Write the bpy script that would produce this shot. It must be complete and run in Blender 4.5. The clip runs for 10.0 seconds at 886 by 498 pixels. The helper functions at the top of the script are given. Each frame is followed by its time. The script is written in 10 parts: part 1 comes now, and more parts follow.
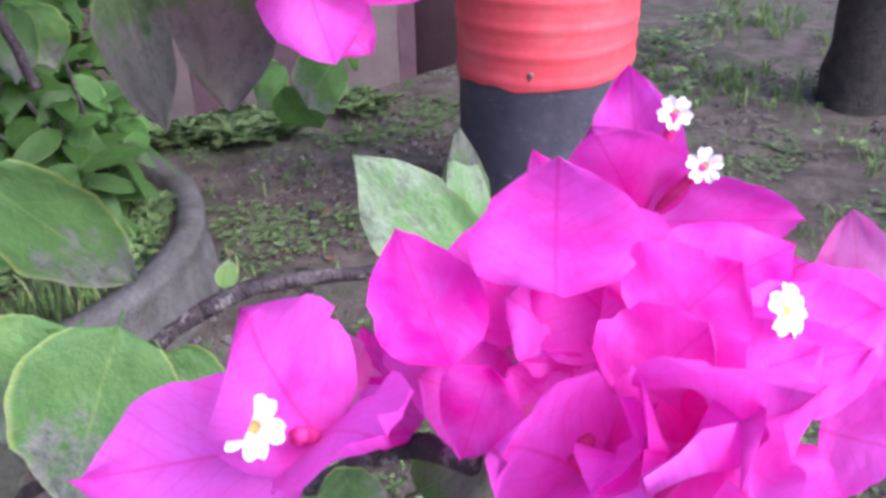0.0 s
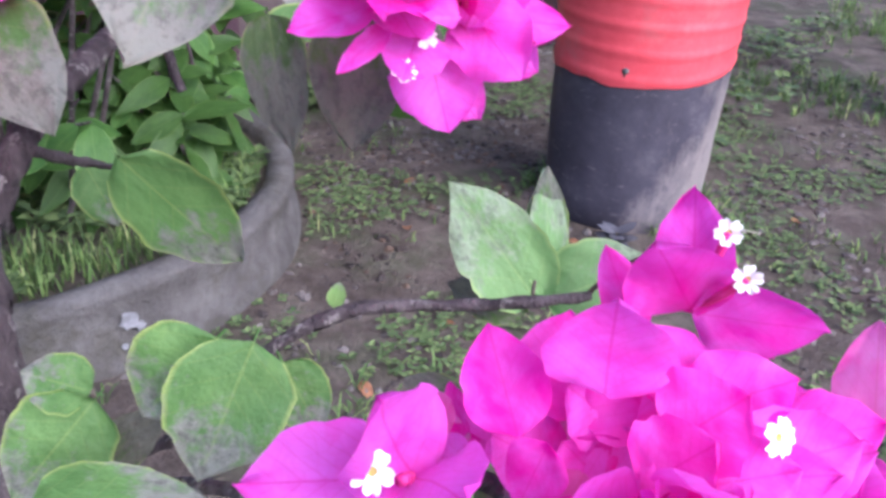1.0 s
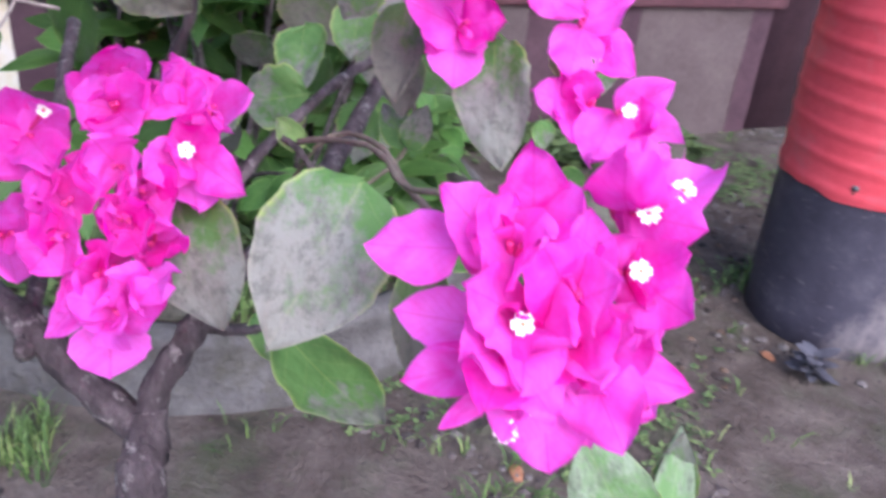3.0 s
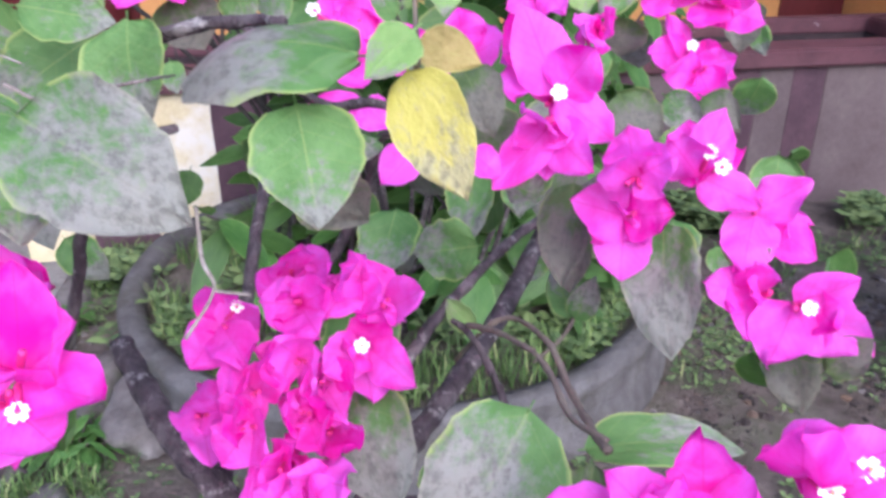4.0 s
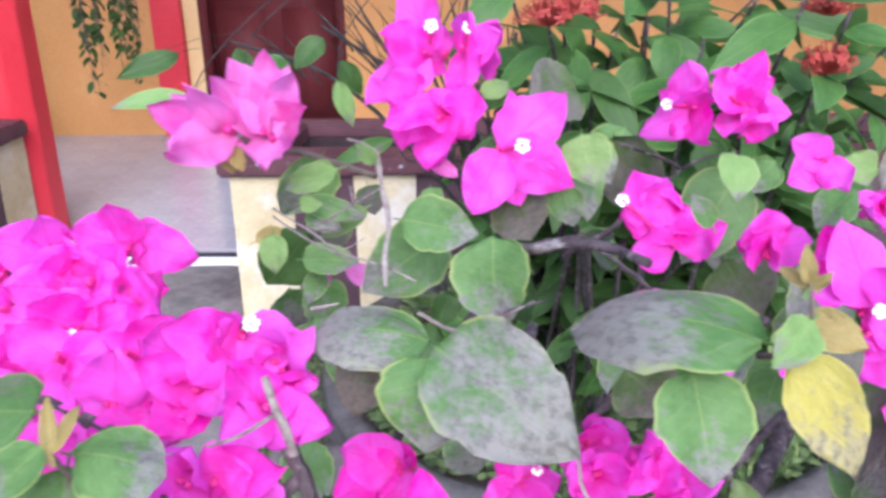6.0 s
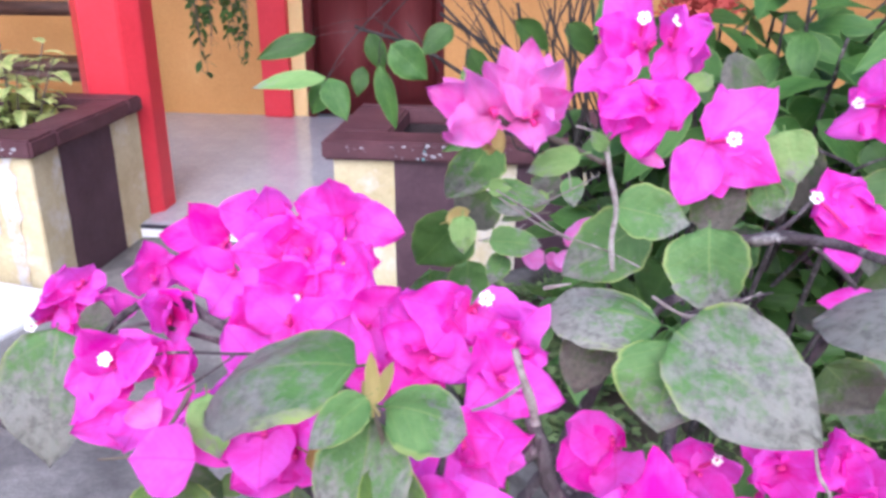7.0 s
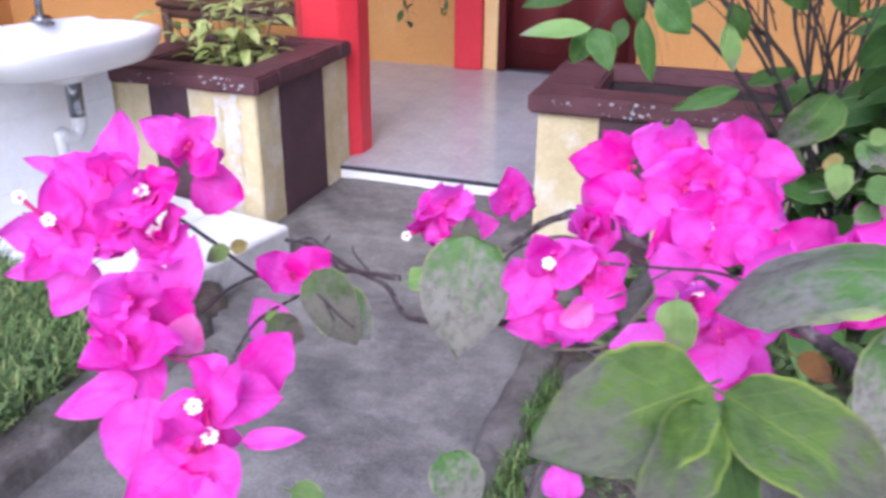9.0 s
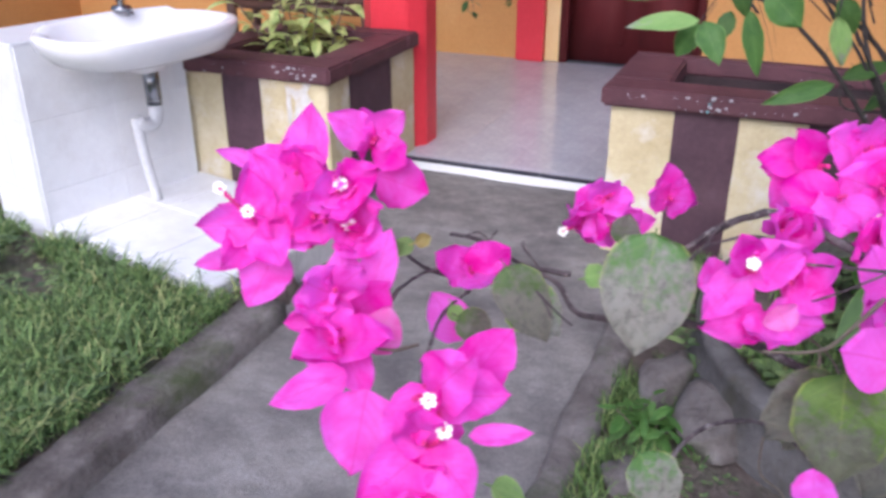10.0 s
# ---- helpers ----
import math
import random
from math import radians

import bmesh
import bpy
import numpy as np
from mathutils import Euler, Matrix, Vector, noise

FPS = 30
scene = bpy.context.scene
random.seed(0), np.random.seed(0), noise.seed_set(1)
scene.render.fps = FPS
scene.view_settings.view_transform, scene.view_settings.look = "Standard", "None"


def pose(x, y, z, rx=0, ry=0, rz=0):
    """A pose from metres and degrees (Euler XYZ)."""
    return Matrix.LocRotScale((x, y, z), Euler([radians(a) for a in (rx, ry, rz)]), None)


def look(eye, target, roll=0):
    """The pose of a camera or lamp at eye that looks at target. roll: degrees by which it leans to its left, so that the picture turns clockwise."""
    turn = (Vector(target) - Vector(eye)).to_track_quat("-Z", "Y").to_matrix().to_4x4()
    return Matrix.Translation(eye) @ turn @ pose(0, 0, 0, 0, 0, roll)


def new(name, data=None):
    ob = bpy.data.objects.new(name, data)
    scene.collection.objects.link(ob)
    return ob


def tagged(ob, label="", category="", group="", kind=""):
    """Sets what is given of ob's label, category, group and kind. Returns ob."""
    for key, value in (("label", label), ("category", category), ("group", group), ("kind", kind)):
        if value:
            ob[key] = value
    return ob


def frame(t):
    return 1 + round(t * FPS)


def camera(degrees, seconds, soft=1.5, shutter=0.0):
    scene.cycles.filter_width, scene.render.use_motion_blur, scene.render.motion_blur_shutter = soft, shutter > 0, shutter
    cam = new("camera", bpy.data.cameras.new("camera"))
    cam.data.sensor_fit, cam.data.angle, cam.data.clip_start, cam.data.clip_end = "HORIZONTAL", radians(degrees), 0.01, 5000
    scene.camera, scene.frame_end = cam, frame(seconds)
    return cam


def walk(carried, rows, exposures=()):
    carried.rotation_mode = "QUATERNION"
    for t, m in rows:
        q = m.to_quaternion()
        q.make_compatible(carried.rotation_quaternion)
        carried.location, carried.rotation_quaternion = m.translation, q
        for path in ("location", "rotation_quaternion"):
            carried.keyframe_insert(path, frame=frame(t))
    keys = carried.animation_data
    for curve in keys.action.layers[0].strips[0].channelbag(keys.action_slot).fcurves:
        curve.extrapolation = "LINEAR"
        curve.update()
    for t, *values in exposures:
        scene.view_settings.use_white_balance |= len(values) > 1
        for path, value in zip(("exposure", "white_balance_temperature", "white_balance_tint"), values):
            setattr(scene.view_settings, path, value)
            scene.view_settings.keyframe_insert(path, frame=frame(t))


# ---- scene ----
cam = camera(55.4, 10.0, soft=3.2, shutter=0.35)
PATH = [
    (0, (0.3313, 0.0485, 0.9876), (0.2882, 1.8406, 0.1007), -1.18),
    (0.5, (0.3352, 0.0379, 1.0104), (0.2052, 1.7996, 0.0725), 1.60),
    (1, (0.3280, 0.0214, 1.0316), (0.1180, 1.7646, 0.0739), 3.17),
    (1.5, (0.3317, 0.0133, 1.0522), (0.0678, 1.7457, 0.0883), 4.20),
    (2, (0.3196, 0.0128, 1.0844), (0.0311, 1.7486, 0.1338), 5.75),
    (2.5, (0.3209, 0.0207, 1.1279), (-0.1173, 1.7417, 0.2081), 1.49),
    (3, (0.3393, 0.0689, 1.1324), (-0.3318, 1.7040, 0.1962), 6.03),
    (3.2, (0.3316, 0.0794, 1.1508), (-0.4537, 1.6707, 0.2282), 3.79),
    (4.3, (0.3241, 0.0925, 1.2112), (-0.7649, 1.5456, 0.3730), 0.02),
    (4.5, (0.3229, 0.0922, 1.2214), (-0.7853, 1.5303, 0.3825), -0.27),
    (5, (0.3099, 0.0814, 1.2419), (-0.8833, 1.5001, 0.4911), -0.01),
    (5.5, (0.2902, 0.0590, 1.2592), (-1.0091, 1.3966, 0.5363), -0.22),
    (6, (0.2763, 0.0339, 1.2747), (-1.1096, 1.2921, 0.5702), -1.06),
    (7.3, (0.2403, -0.0378, 1.2795), (-1.2642, 1.0614, 0.5527), 0.13),
    (7.5, (0.2401, -0.0413, 1.2817), (-1.2625, 1.0690, 0.5680), 0.59),
    (8, (0.2305, -0.0800, 1.2732), (-1.3232, 0.9209, 0.5088), 1.18),
    (8.5, (0.2216, -0.1262, 1.2690), (-1.3809, 0.7769, 0.4840), 0.91),
    (9, (0.2054, -0.1714, 1.2723), (-1.4430, 0.6143, 0.4567), 0.41),
    (9.5, (0.1825, -0.2081, 1.2713), (-1.4726, 0.5492, 0.4423), 0.34),
    (10, (0.1696, -0.2462, 1.2740), (-1.5136, 0.4384, 0.4385), 0.07),
]
EXPO = [(0.0, 1.1, 5450, 19), (2.5, 1.1, 5450, 19), (4.5, 1.0, 5350, 19), (8.5, 0.82, 5350, 19), (10.0, 0.58, 5550, 18)]
walk(cam, [(t, look(eye, target, roll)) for t, eye, target, roll in PATH], EXPO)

# ---------------------------------------------------------------- light
world = bpy.data.worlds.new("sky")
scene.world = world
world.use_nodes = True
wn = world.node_tree
sky = wn.nodes.new("ShaderNodeTexSky")
sky.sky_type, sky.sun_disc = "NISHITA", False
sky.sun_elevation, sky.sun_rotation = radians(42), radians(128)
sky.air_density, sky.dust_density, sky.ozone_density = 1.0, 4.0, 1.0
bg = next(n for n in wn.nodes if n.type == "BACKGROUND")
bg.inputs["Strength"].default_value = 0.15
wn.links.new(sky.outputs["Color"], bg.inputs["Color"])
sun_data = bpy.data.lights.new("sun", "SUN")
sun_data.energy, sun_data.angle, sun_data.color = 1.0, radians(50), (1.0, 0.97, 0.93)
sun = new("sun", sun_data)
sun.matrix_world = look((3.9, -3.1, 4.5), (0, 0, 0))


# ---------------------------------------------------------------- materials
def nodes_of(name, rough=0.7, metal=0.0, spec=0.5):
    m = bpy.data.materials.new(name)
    m.use_nodes = True
    nt = m.node_tree
    b = nt.nodes["Principled BSDF"]
    b.inputs["Roughness"].default_value = rough
    b.inputs["Metallic"].default_value = metal
    b.inputs["Specular IOR Level"].default_value = spec
    return m, nt, b


def ramp(nt, fac, stops):
    r = nt.nodes.new("ShaderNodeValToRGB")
    r.color_ramp.elements[0].position, r.color_ramp.elements[0].color = stops[0][0], (*stops[0][1], 1)
    r.color_ramp.elements[1].position, r.color_ramp.elements[1].color = stops[-1][0], (*stops[-1][1], 1)
    for p, c in stops[1:-1]:
        r.color_ramp.elements.new(p).color = (*c, 1)
    nt.links.new(fac, r.inputs["Fac"])
    return r.outputs["Color"]


def grain(nt, scale, detail=5.0, rough=0.6, coord="Object", stretch=(1, 1, 1)):
    tc = nt.nodes.new("ShaderNodeTexCoord")
    mp = nt.nodes.new("ShaderNodeMapping")
    mp.inputs["Scale"].default_value = stretch
    n = nt.nodes.new("ShaderNodeTexNoise")
    n.inputs["Scale"].default_value, n.inputs["Detail"].default_value, n.inputs["Roughness"].default_value = scale, detail, rough
    nt.links.new(tc.outputs[coord], mp.inputs["Vector"])
    nt.links.new(mp.outputs["Vector"], n.inputs["Vector"])
    return n.outputs["Fac"]


def mixed(nt, fac, a, b, mode="MIX"):
    x = nt.nodes.new("ShaderNodeMix")
    x.data_type, x.blend_type = "RGBA", mode
    for sock, v in ((x.inputs[0], fac), (x.inputs[6], a), (x.inputs[7], b)):
        if isinstance(v, (int, float)):
            sock.default_value = v
        elif isinstance(v, tuple):
            sock.default_value = (*v, 1)
        else:
            nt.links.new(v, sock)
    return x.outputs[2]


def math_node(nt, op, a, b=0.0, clamp=False):
    x = nt.nodes.new("ShaderNodeMath")
    x.operation, x.use_clamp = op, clamp
    for sock, v in ((x.inputs[0], a), (x.inputs[1], b)):
        if isinstance(v, (int, float)):
            sock.default_value = v
        else:
            nt.links.new(v, sock)
    return x.outputs[0]


def bump(nt, b, height, strength=0.3, distance=0.01):
    x = nt.nodes.new("ShaderNodeBump")
    x.inputs["Strength"].default_value, x.inputs["Distance"].default_value = strength, distance
    nt.links.new(height, x.inputs["Height"])
    nt.links.new(x.outputs["Normal"], b.inputs["Normal"])


def surface(name, stops, scale, rough=0.7, relief=0.3, depth=0.01, fine=60, spec=0.4, stain=None, stain_scale=2.0, stretch=(1, 1, 1), low=0.5, high=0.68):
    """A two-scale surface: a colour ramp on coarse grain, fine relief, and patches of stain."""
    m, nt, b = nodes_of(name, rough, 0, spec)
    c = ramp(nt, grain(nt, scale, 6, 0.65, stretch=stretch), stops)
    f = grain(nt, fine, 4, 0.7, stretch=stretch)
    c = mixed(nt, 0.35, c, ramp(nt, f, [(0.3, (0.35, 0.35, 0.35)), (0.7, (0.65, 0.65, 0.65))]), "OVERLAY")
    if stain:
        k = ramp(nt, grain(nt, stain_scale, 7, 0.7), [(low, (0, 0, 0)), (high, (1, 1, 1))])
        c = mixed(nt, k, c, stain)
    nt.links.new(c, b.inputs["Base Color"])
    bump(nt, b, f, relief, depth)
    return m


M_soil = surface("garden_soil", [(0.3, (0.060, 0.045, 0.037)), (0.5, (0.128, 0.100, 0.086)), (0.72, (0.215, 0.176, 0.154))], 9, 0.95, 1.0, 0.02, 70,
                 stain=(0.075, 0.085, 0.045), stain_scale=3.6, low=0.5, high=0.68)


def path_concrete():
    """Trowelled concrete: pale worn streaks across the path, dark damp stains, grit."""
    m, nt, b = nodes_of("streaked_path_concrete", 0.8, 0, 0.4)
    c = ramp(nt, grain(nt, 3.4, 8, 0.72, stretch=(1.0, 1.25, 1)), [(0.3, (0.10, 0.093, 0.09)), (0.5, (0.20, 0.187, 0.178)), (0.72, (0.32, 0.303, 0.288))])
    streak = grain(nt, 9, 8, 0.75, stretch=(0.8, 1.2, 1))
    c = mixed(nt, ramp(nt, streak, [(0.5, (0, 0, 0)), (0.72, (0.45, 0.45, 0.45))]), c, (0.36, 0.345, 0.34))
    c = mixed(nt, ramp(nt, grain(nt, 13, 7, 0.75, stretch=(0.8, 1.3, 1)), [(0.6, (0, 0, 0)), (0.72, (0.5, 0.5, 0.5))]), c, (0.075, 0.07, 0.075))
    c = mixed(nt, ramp(nt, grain(nt, 1.7, 7, 0.75), [(0.5, (0, 0, 0)), (0.66, (0.8, 0.8, 0.8))]), c, (0.085, 0.08, 0.082))
    f = grain(nt, 130, 4, 0.7)
    c = mixed(nt, 0.55, c, ramp(nt, f, [(0.3, (0.3, 0.3, 0.3)), (0.7, (0.7, 0.7, 0.7))]), "OVERLAY")
    nt.links.new(c, b.inputs["Base Color"])
    bump(nt, b, math_node(nt, "ADD", f, math_node(nt, "MULTIPLY", streak, 1.5)), 0.5, 0.006)
    return m


M_path = path_concrete()
M_kerb = surface("kerb_concrete", [(0.3, (0.075, 0.065, 0.06)), (0.5, (0.15, 0.133, 0.125)), (0.75, (0.26, 0.24, 0.228))], 9, 0.9, 0.7, 0.012, 60,
                 stain=(0.07, 0.085, 0.04), stain_scale=4)
M_pot = surface("pot_cement", [(0.3, (0.075, 0.069, 0.067)), (0.5, (0.12, 0.112, 0.109)), (0.75, (0.18, 0.17, 0.165))], 9, 0.95, 0.9, 0.012, 45, 0.2,
                stain=(0.085, 0.08, 0.065), stain_scale=6, low=0.5, high=0.64)
M_chip = surface("grey_paint_chip", [(0.3, (0.3, 0.3, 0.32)), (0.7, (0.5, 0.5, 0.53))], 60, 0.8)
M_fleck = surface("white_paint_fleck", [(0.3, (0.13, 0.125, 0.128)), (0.45, (0.2, 0.2, 0.215)), (0.7, (0.31, 0.31, 0.335))], 45, 0.85, 0.5, 0.004, 60)
M_red_plastic = surface("red_painted_plastic", [(0.3, (0.70, 0.07, 0.095)), (0.6, (0.78, 0.10, 0.13)), (0.8, (0.82, 0.18, 0.21))], 6, 0.5, 0.2, 0.004, 50,
                        stain=(0.66, 0.14, 0.16), stain_scale=8, low=0.52, high=0.7)
M_black_plastic = surface("black_worn_plastic", [(0.3, (0.035, 0.035, 0.045)), (0.55, (0.07, 0.07, 0.085)), (0.8, (0.17, 0.17, 0.19))], 6, 0.5, 0.25, 0.005, 70,
                          stain=(0.2, 0.19, 0.19), stain_scale=5, low=0.54, high=0.7)
def worn_foot():
    """Black plastic rubbed grey, with dried mud splashed up one flank and along the foot."""
    m, nt, b = nodes_of("mud_splashed_black_plastic", 0.6, 0, 0.4)
    c = ramp(nt, grain(nt, 7, 6, 0.7), [(0.3, (0.036, 0.032, 0.05)), (0.55, (0.072, 0.066, 0.092)), (0.8, (0.15, 0.14, 0.165))])
    tc = nt.nodes.new("ShaderNodeTexCoord")
    sep = nt.nodes.new("ShaderNodeSeparateXYZ")
    nt.links.new(tc.outputs["Object"], sep.inputs["Vector"])
    k = math_node(nt, "ADD", math_node(nt, "MULTIPLY", sep.outputs["X"], 2.6), math_node(nt, "MULTIPLY", sep.outputs["Z"], -1.1))
    k = math_node(nt, "ADD", k, math_node(nt, "MULTIPLY", math_node(nt, "SUBTRACT", grain(nt, 9, 8, 0.8, stretch=(1, 1, 0.6)), 0.2), 1.7))
    c = mixed(nt, ramp(nt, k, [(0.42, (0, 0, 0)), (0.85, (0.9, 0.9, 0.9))]), c, (0.27, 0.235, 0.235))
    s = ramp(nt, grain(nt, 38, 5, 0.7, stretch=(0.5, 0.5, 1.6)), [(0.6, (0, 0, 0)), (0.7, (0.7, 0.7, 0.7))])
    c = mixed(nt, s, c, (0.2, 0.185, 0.2))
    nt.links.new(c, b.inputs["Base Color"])
    bump(nt, b, grain(nt, 60, 4, 0.7), 0.3, 0.004)
    return m


M_foot = worn_foot()
M_maroon = surface("maroon_painted_cement", [(0.3, (0.07, 0.028, 0.036)), (0.6, (0.115, 0.045, 0.055)), (0.8, (0.15, 0.07, 0.075))], 8, 0.6, 0.4, 0.006, 60,
                   stain=(0.4, 0.36, 0.36), stain_scale=14, low=0.66, high=0.7)
M_maroon_stripe = surface("maroon_stripe_paint", [(0.3, (0.06, 0.03, 0.042)), (0.6, (0.095, 0.05, 0.065)), (0.8, (0.13, 0.075, 0.09))], 7, 0.65, 0.4, 0.006, 60)
M_cream = surface("cream_stripe_paint", [(0.3, (0.49, 0.40, 0.22)), (0.55, (0.61, 0.53, 0.33)), (0.8, (0.69, 0.62, 0.45))], 5, 0.7, 0.35, 0.006, 50,
                  stain=(0.68, 0.64, 0.56), stain_scale=4, low=0.5, high=0.62)
M_whitewash = surface("old_whitewash", [(0.3, (0.5, 0.47, 0.43)), (0.6, (0.62, 0.6, 0.57)), (0.8, (0.7, 0.69, 0.67))], 14, 0.85, 0.4, 0.004, 60, stain=(0.55, 0.44, 0.28), stain_scale=18, low=0.5, high=0.6)
# far cream stripes: dirt and the shade there put into one colour
M_dirt_shade = surface("dirty_shaded_stripe_paint", [(0.3, (0.09, 0.064, 0.066)), (0.55, (0.125, 0.094, 0.094)), (0.8, (0.165, 0.132, 0.125))], 4, 0.8, 0.4, 0.006, 45)
M_teal = surface("teal_paint_fleck", [(0.3, (0.12, 0.36, 0.37)), (0.7, (0.24, 0.48, 0.5))], 30, 0.7)
M_wall = surface("orange_wall_paint", [(0.3, (0.55, 0.275, 0.085)), (0.6, (0.60, 0.31, 0.105)), (0.8, (0.64, 0.36, 0.14))], 2.5, 0.75, 0.15, 0.004, 50)
M_wall_pale = surface("pale_orange_trim_paint", [(0.3, (0.74, 0.5, 0.22)), (0.7, (0.8, 0.57, 0.28))], 3, 0.7, 0.15)
M_red = surface("red_gloss_paint", [(0.3, (0.60, 0.030, 0.045)), (0.6, (0.67, 0.042, 0.06)), (0.8, (0.71, 0.07, 0.085))], 3, 0.4, 0.12, 0.004, 50)
M_door = surface("dark_red_door_paint", [(0.3, (0.10, 0.012, 0.014)), (0.6, (0.13, 0.018, 0.02)), (0.8, (0.155, 0.03, 0.03))], 5, 0.6, 0.2, 0.004, 60, stretch=(1, 1, 0.15))
M_tile = surface("porch_glazed_tile", [(0.3, (0.40, 0.415, 0.475)), (0.7, (0.46, 0.475, 0.535))], 5, 0.1, 0.05, 0.002, 40, spec=0.6)
M_tile_dark = surface("dark_edge_tile", [(0.3, (0.03, 0.03, 0.045)), (0.7, (0.06, 0.06, 0.08))], 9, 0.3, 0.1)
M_white_tile = surface("white_glazed_tile", [(0.3, (0.75, 0.76, 0.78)), (0.7, (0.82, 0.83, 0.85))], 4, 0.3, 0.06, 0.003, 30,
                       stain=(0.69, 0.69, 0.70), stain_scale=3)
# greyer, stained tile, used on the platform's right side only
M_step_tile = surface("grey_step_tile", [(0.3, (0.38, 0.37, 0.37)), (0.7, (0.52, 0.51, 0.51))], 7, 0.5, 0.15, 0.004, 40, stain=(0.28, 0.27, 0.26), stain_scale=9)
# near-black cement: the shade inside the planters is painted in
M_inner_shade = surface("inner_wall_painted_shade", [(0.3, (0.022, 0.015, 0.017)), (0.7, (0.055, 0.035, 0.038))], 9, 0.9, 0.5)
M_grout = surface("grey_grout", [(0.3, (0.68, 0.68, 0.69)), (0.7, (0.76, 0.76, 0.77))], 20, 0.9)
M_ceramic = surface("white_sink_ceramic", [(0.3, (0.8, 0.8, 0.82)), (0.7, (0.86, 0.86, 0.88))], 3, 0.12, 0.02, 0.001, 20, spec=0.6)
M_pvc = surface("grey_white_pvc", [(0.3, (0.55, 0.56, 0.58)), (0.7, (0.72, 0.73, 0.75))], 12, 0.4, 0.05)
M_chrome, _nt, _b = nodes_of("dark_chrome", 0.25, 0.9)
_b.inputs["Base Color"].default_value = (0.25, 0.26, 0.28, 1)
M_ceiling = surface("porch_ceiling_board", [(0.3, (0.5, 0.47, 0.42)), (0.7, (0.6, 0.57, 0.52))], 2, 0.9, 0.1)
M_roof = surface("rusty_roof_sheet", [(0.3, (0.16, 0.09, 0.07)), (0.7, (0.26, 0.16, 0.12))], 6, 0.7, 0.3)
M_wood = surface("dark_brown_wood", [(0.3, (0.05, 0.025, 0.02)), (0.7, (0.13, 0.065, 0.045))], 6, 0.5, 0.3, stretch=(1, 8, 8))
M_bark = surface("rough_brown_bark", [(0.3, (0.035, 0.026, 0.029)), (0.48, (0.085, 0.066, 0.07)), (0.7, (0.19, 0.16, 0.16))], 60, 0.9, 1.0, 0.008, 150,
                 stain=(0.3, 0.275, 0.26), stain_scale=70, low=0.56, high=0.64, stretch=(1, 1, 0.35))
M_dark_bark = surface("dark_tree_bark", [(0.3, (0.03, 0.027, 0.025)), (0.7, (0.075, 0.065, 0.06))], 25, 0.95, 1.0, 0.01, 90)
M_purple = surface("purple_grey_weed_leaf", [(0.3, (0.07, 0.07, 0.085)), (0.7, (0.12, 0.115, 0.14))], 40, 0.6)
M_twig = surface("green_brown_twig", [(0.3, (0.10, 0.08, 0.065)), (0.7, (0.2, 0.165, 0.125))], 80, 0.85, 0.8, 0.002, 300)
M_dry_twig = surface("pale_dry_twig", [(0.3, (0.16, 0.12, 0.11)), (0.5, (0.34, 0.29, 0.26)), (0.7, (0.5, 0.46, 0.42))], 120, 0.9, 1.0, 0.002, 400,
                     stain=(0.13, 0.09, 0.09), stain_scale=150, low=0.55, high=0.62)


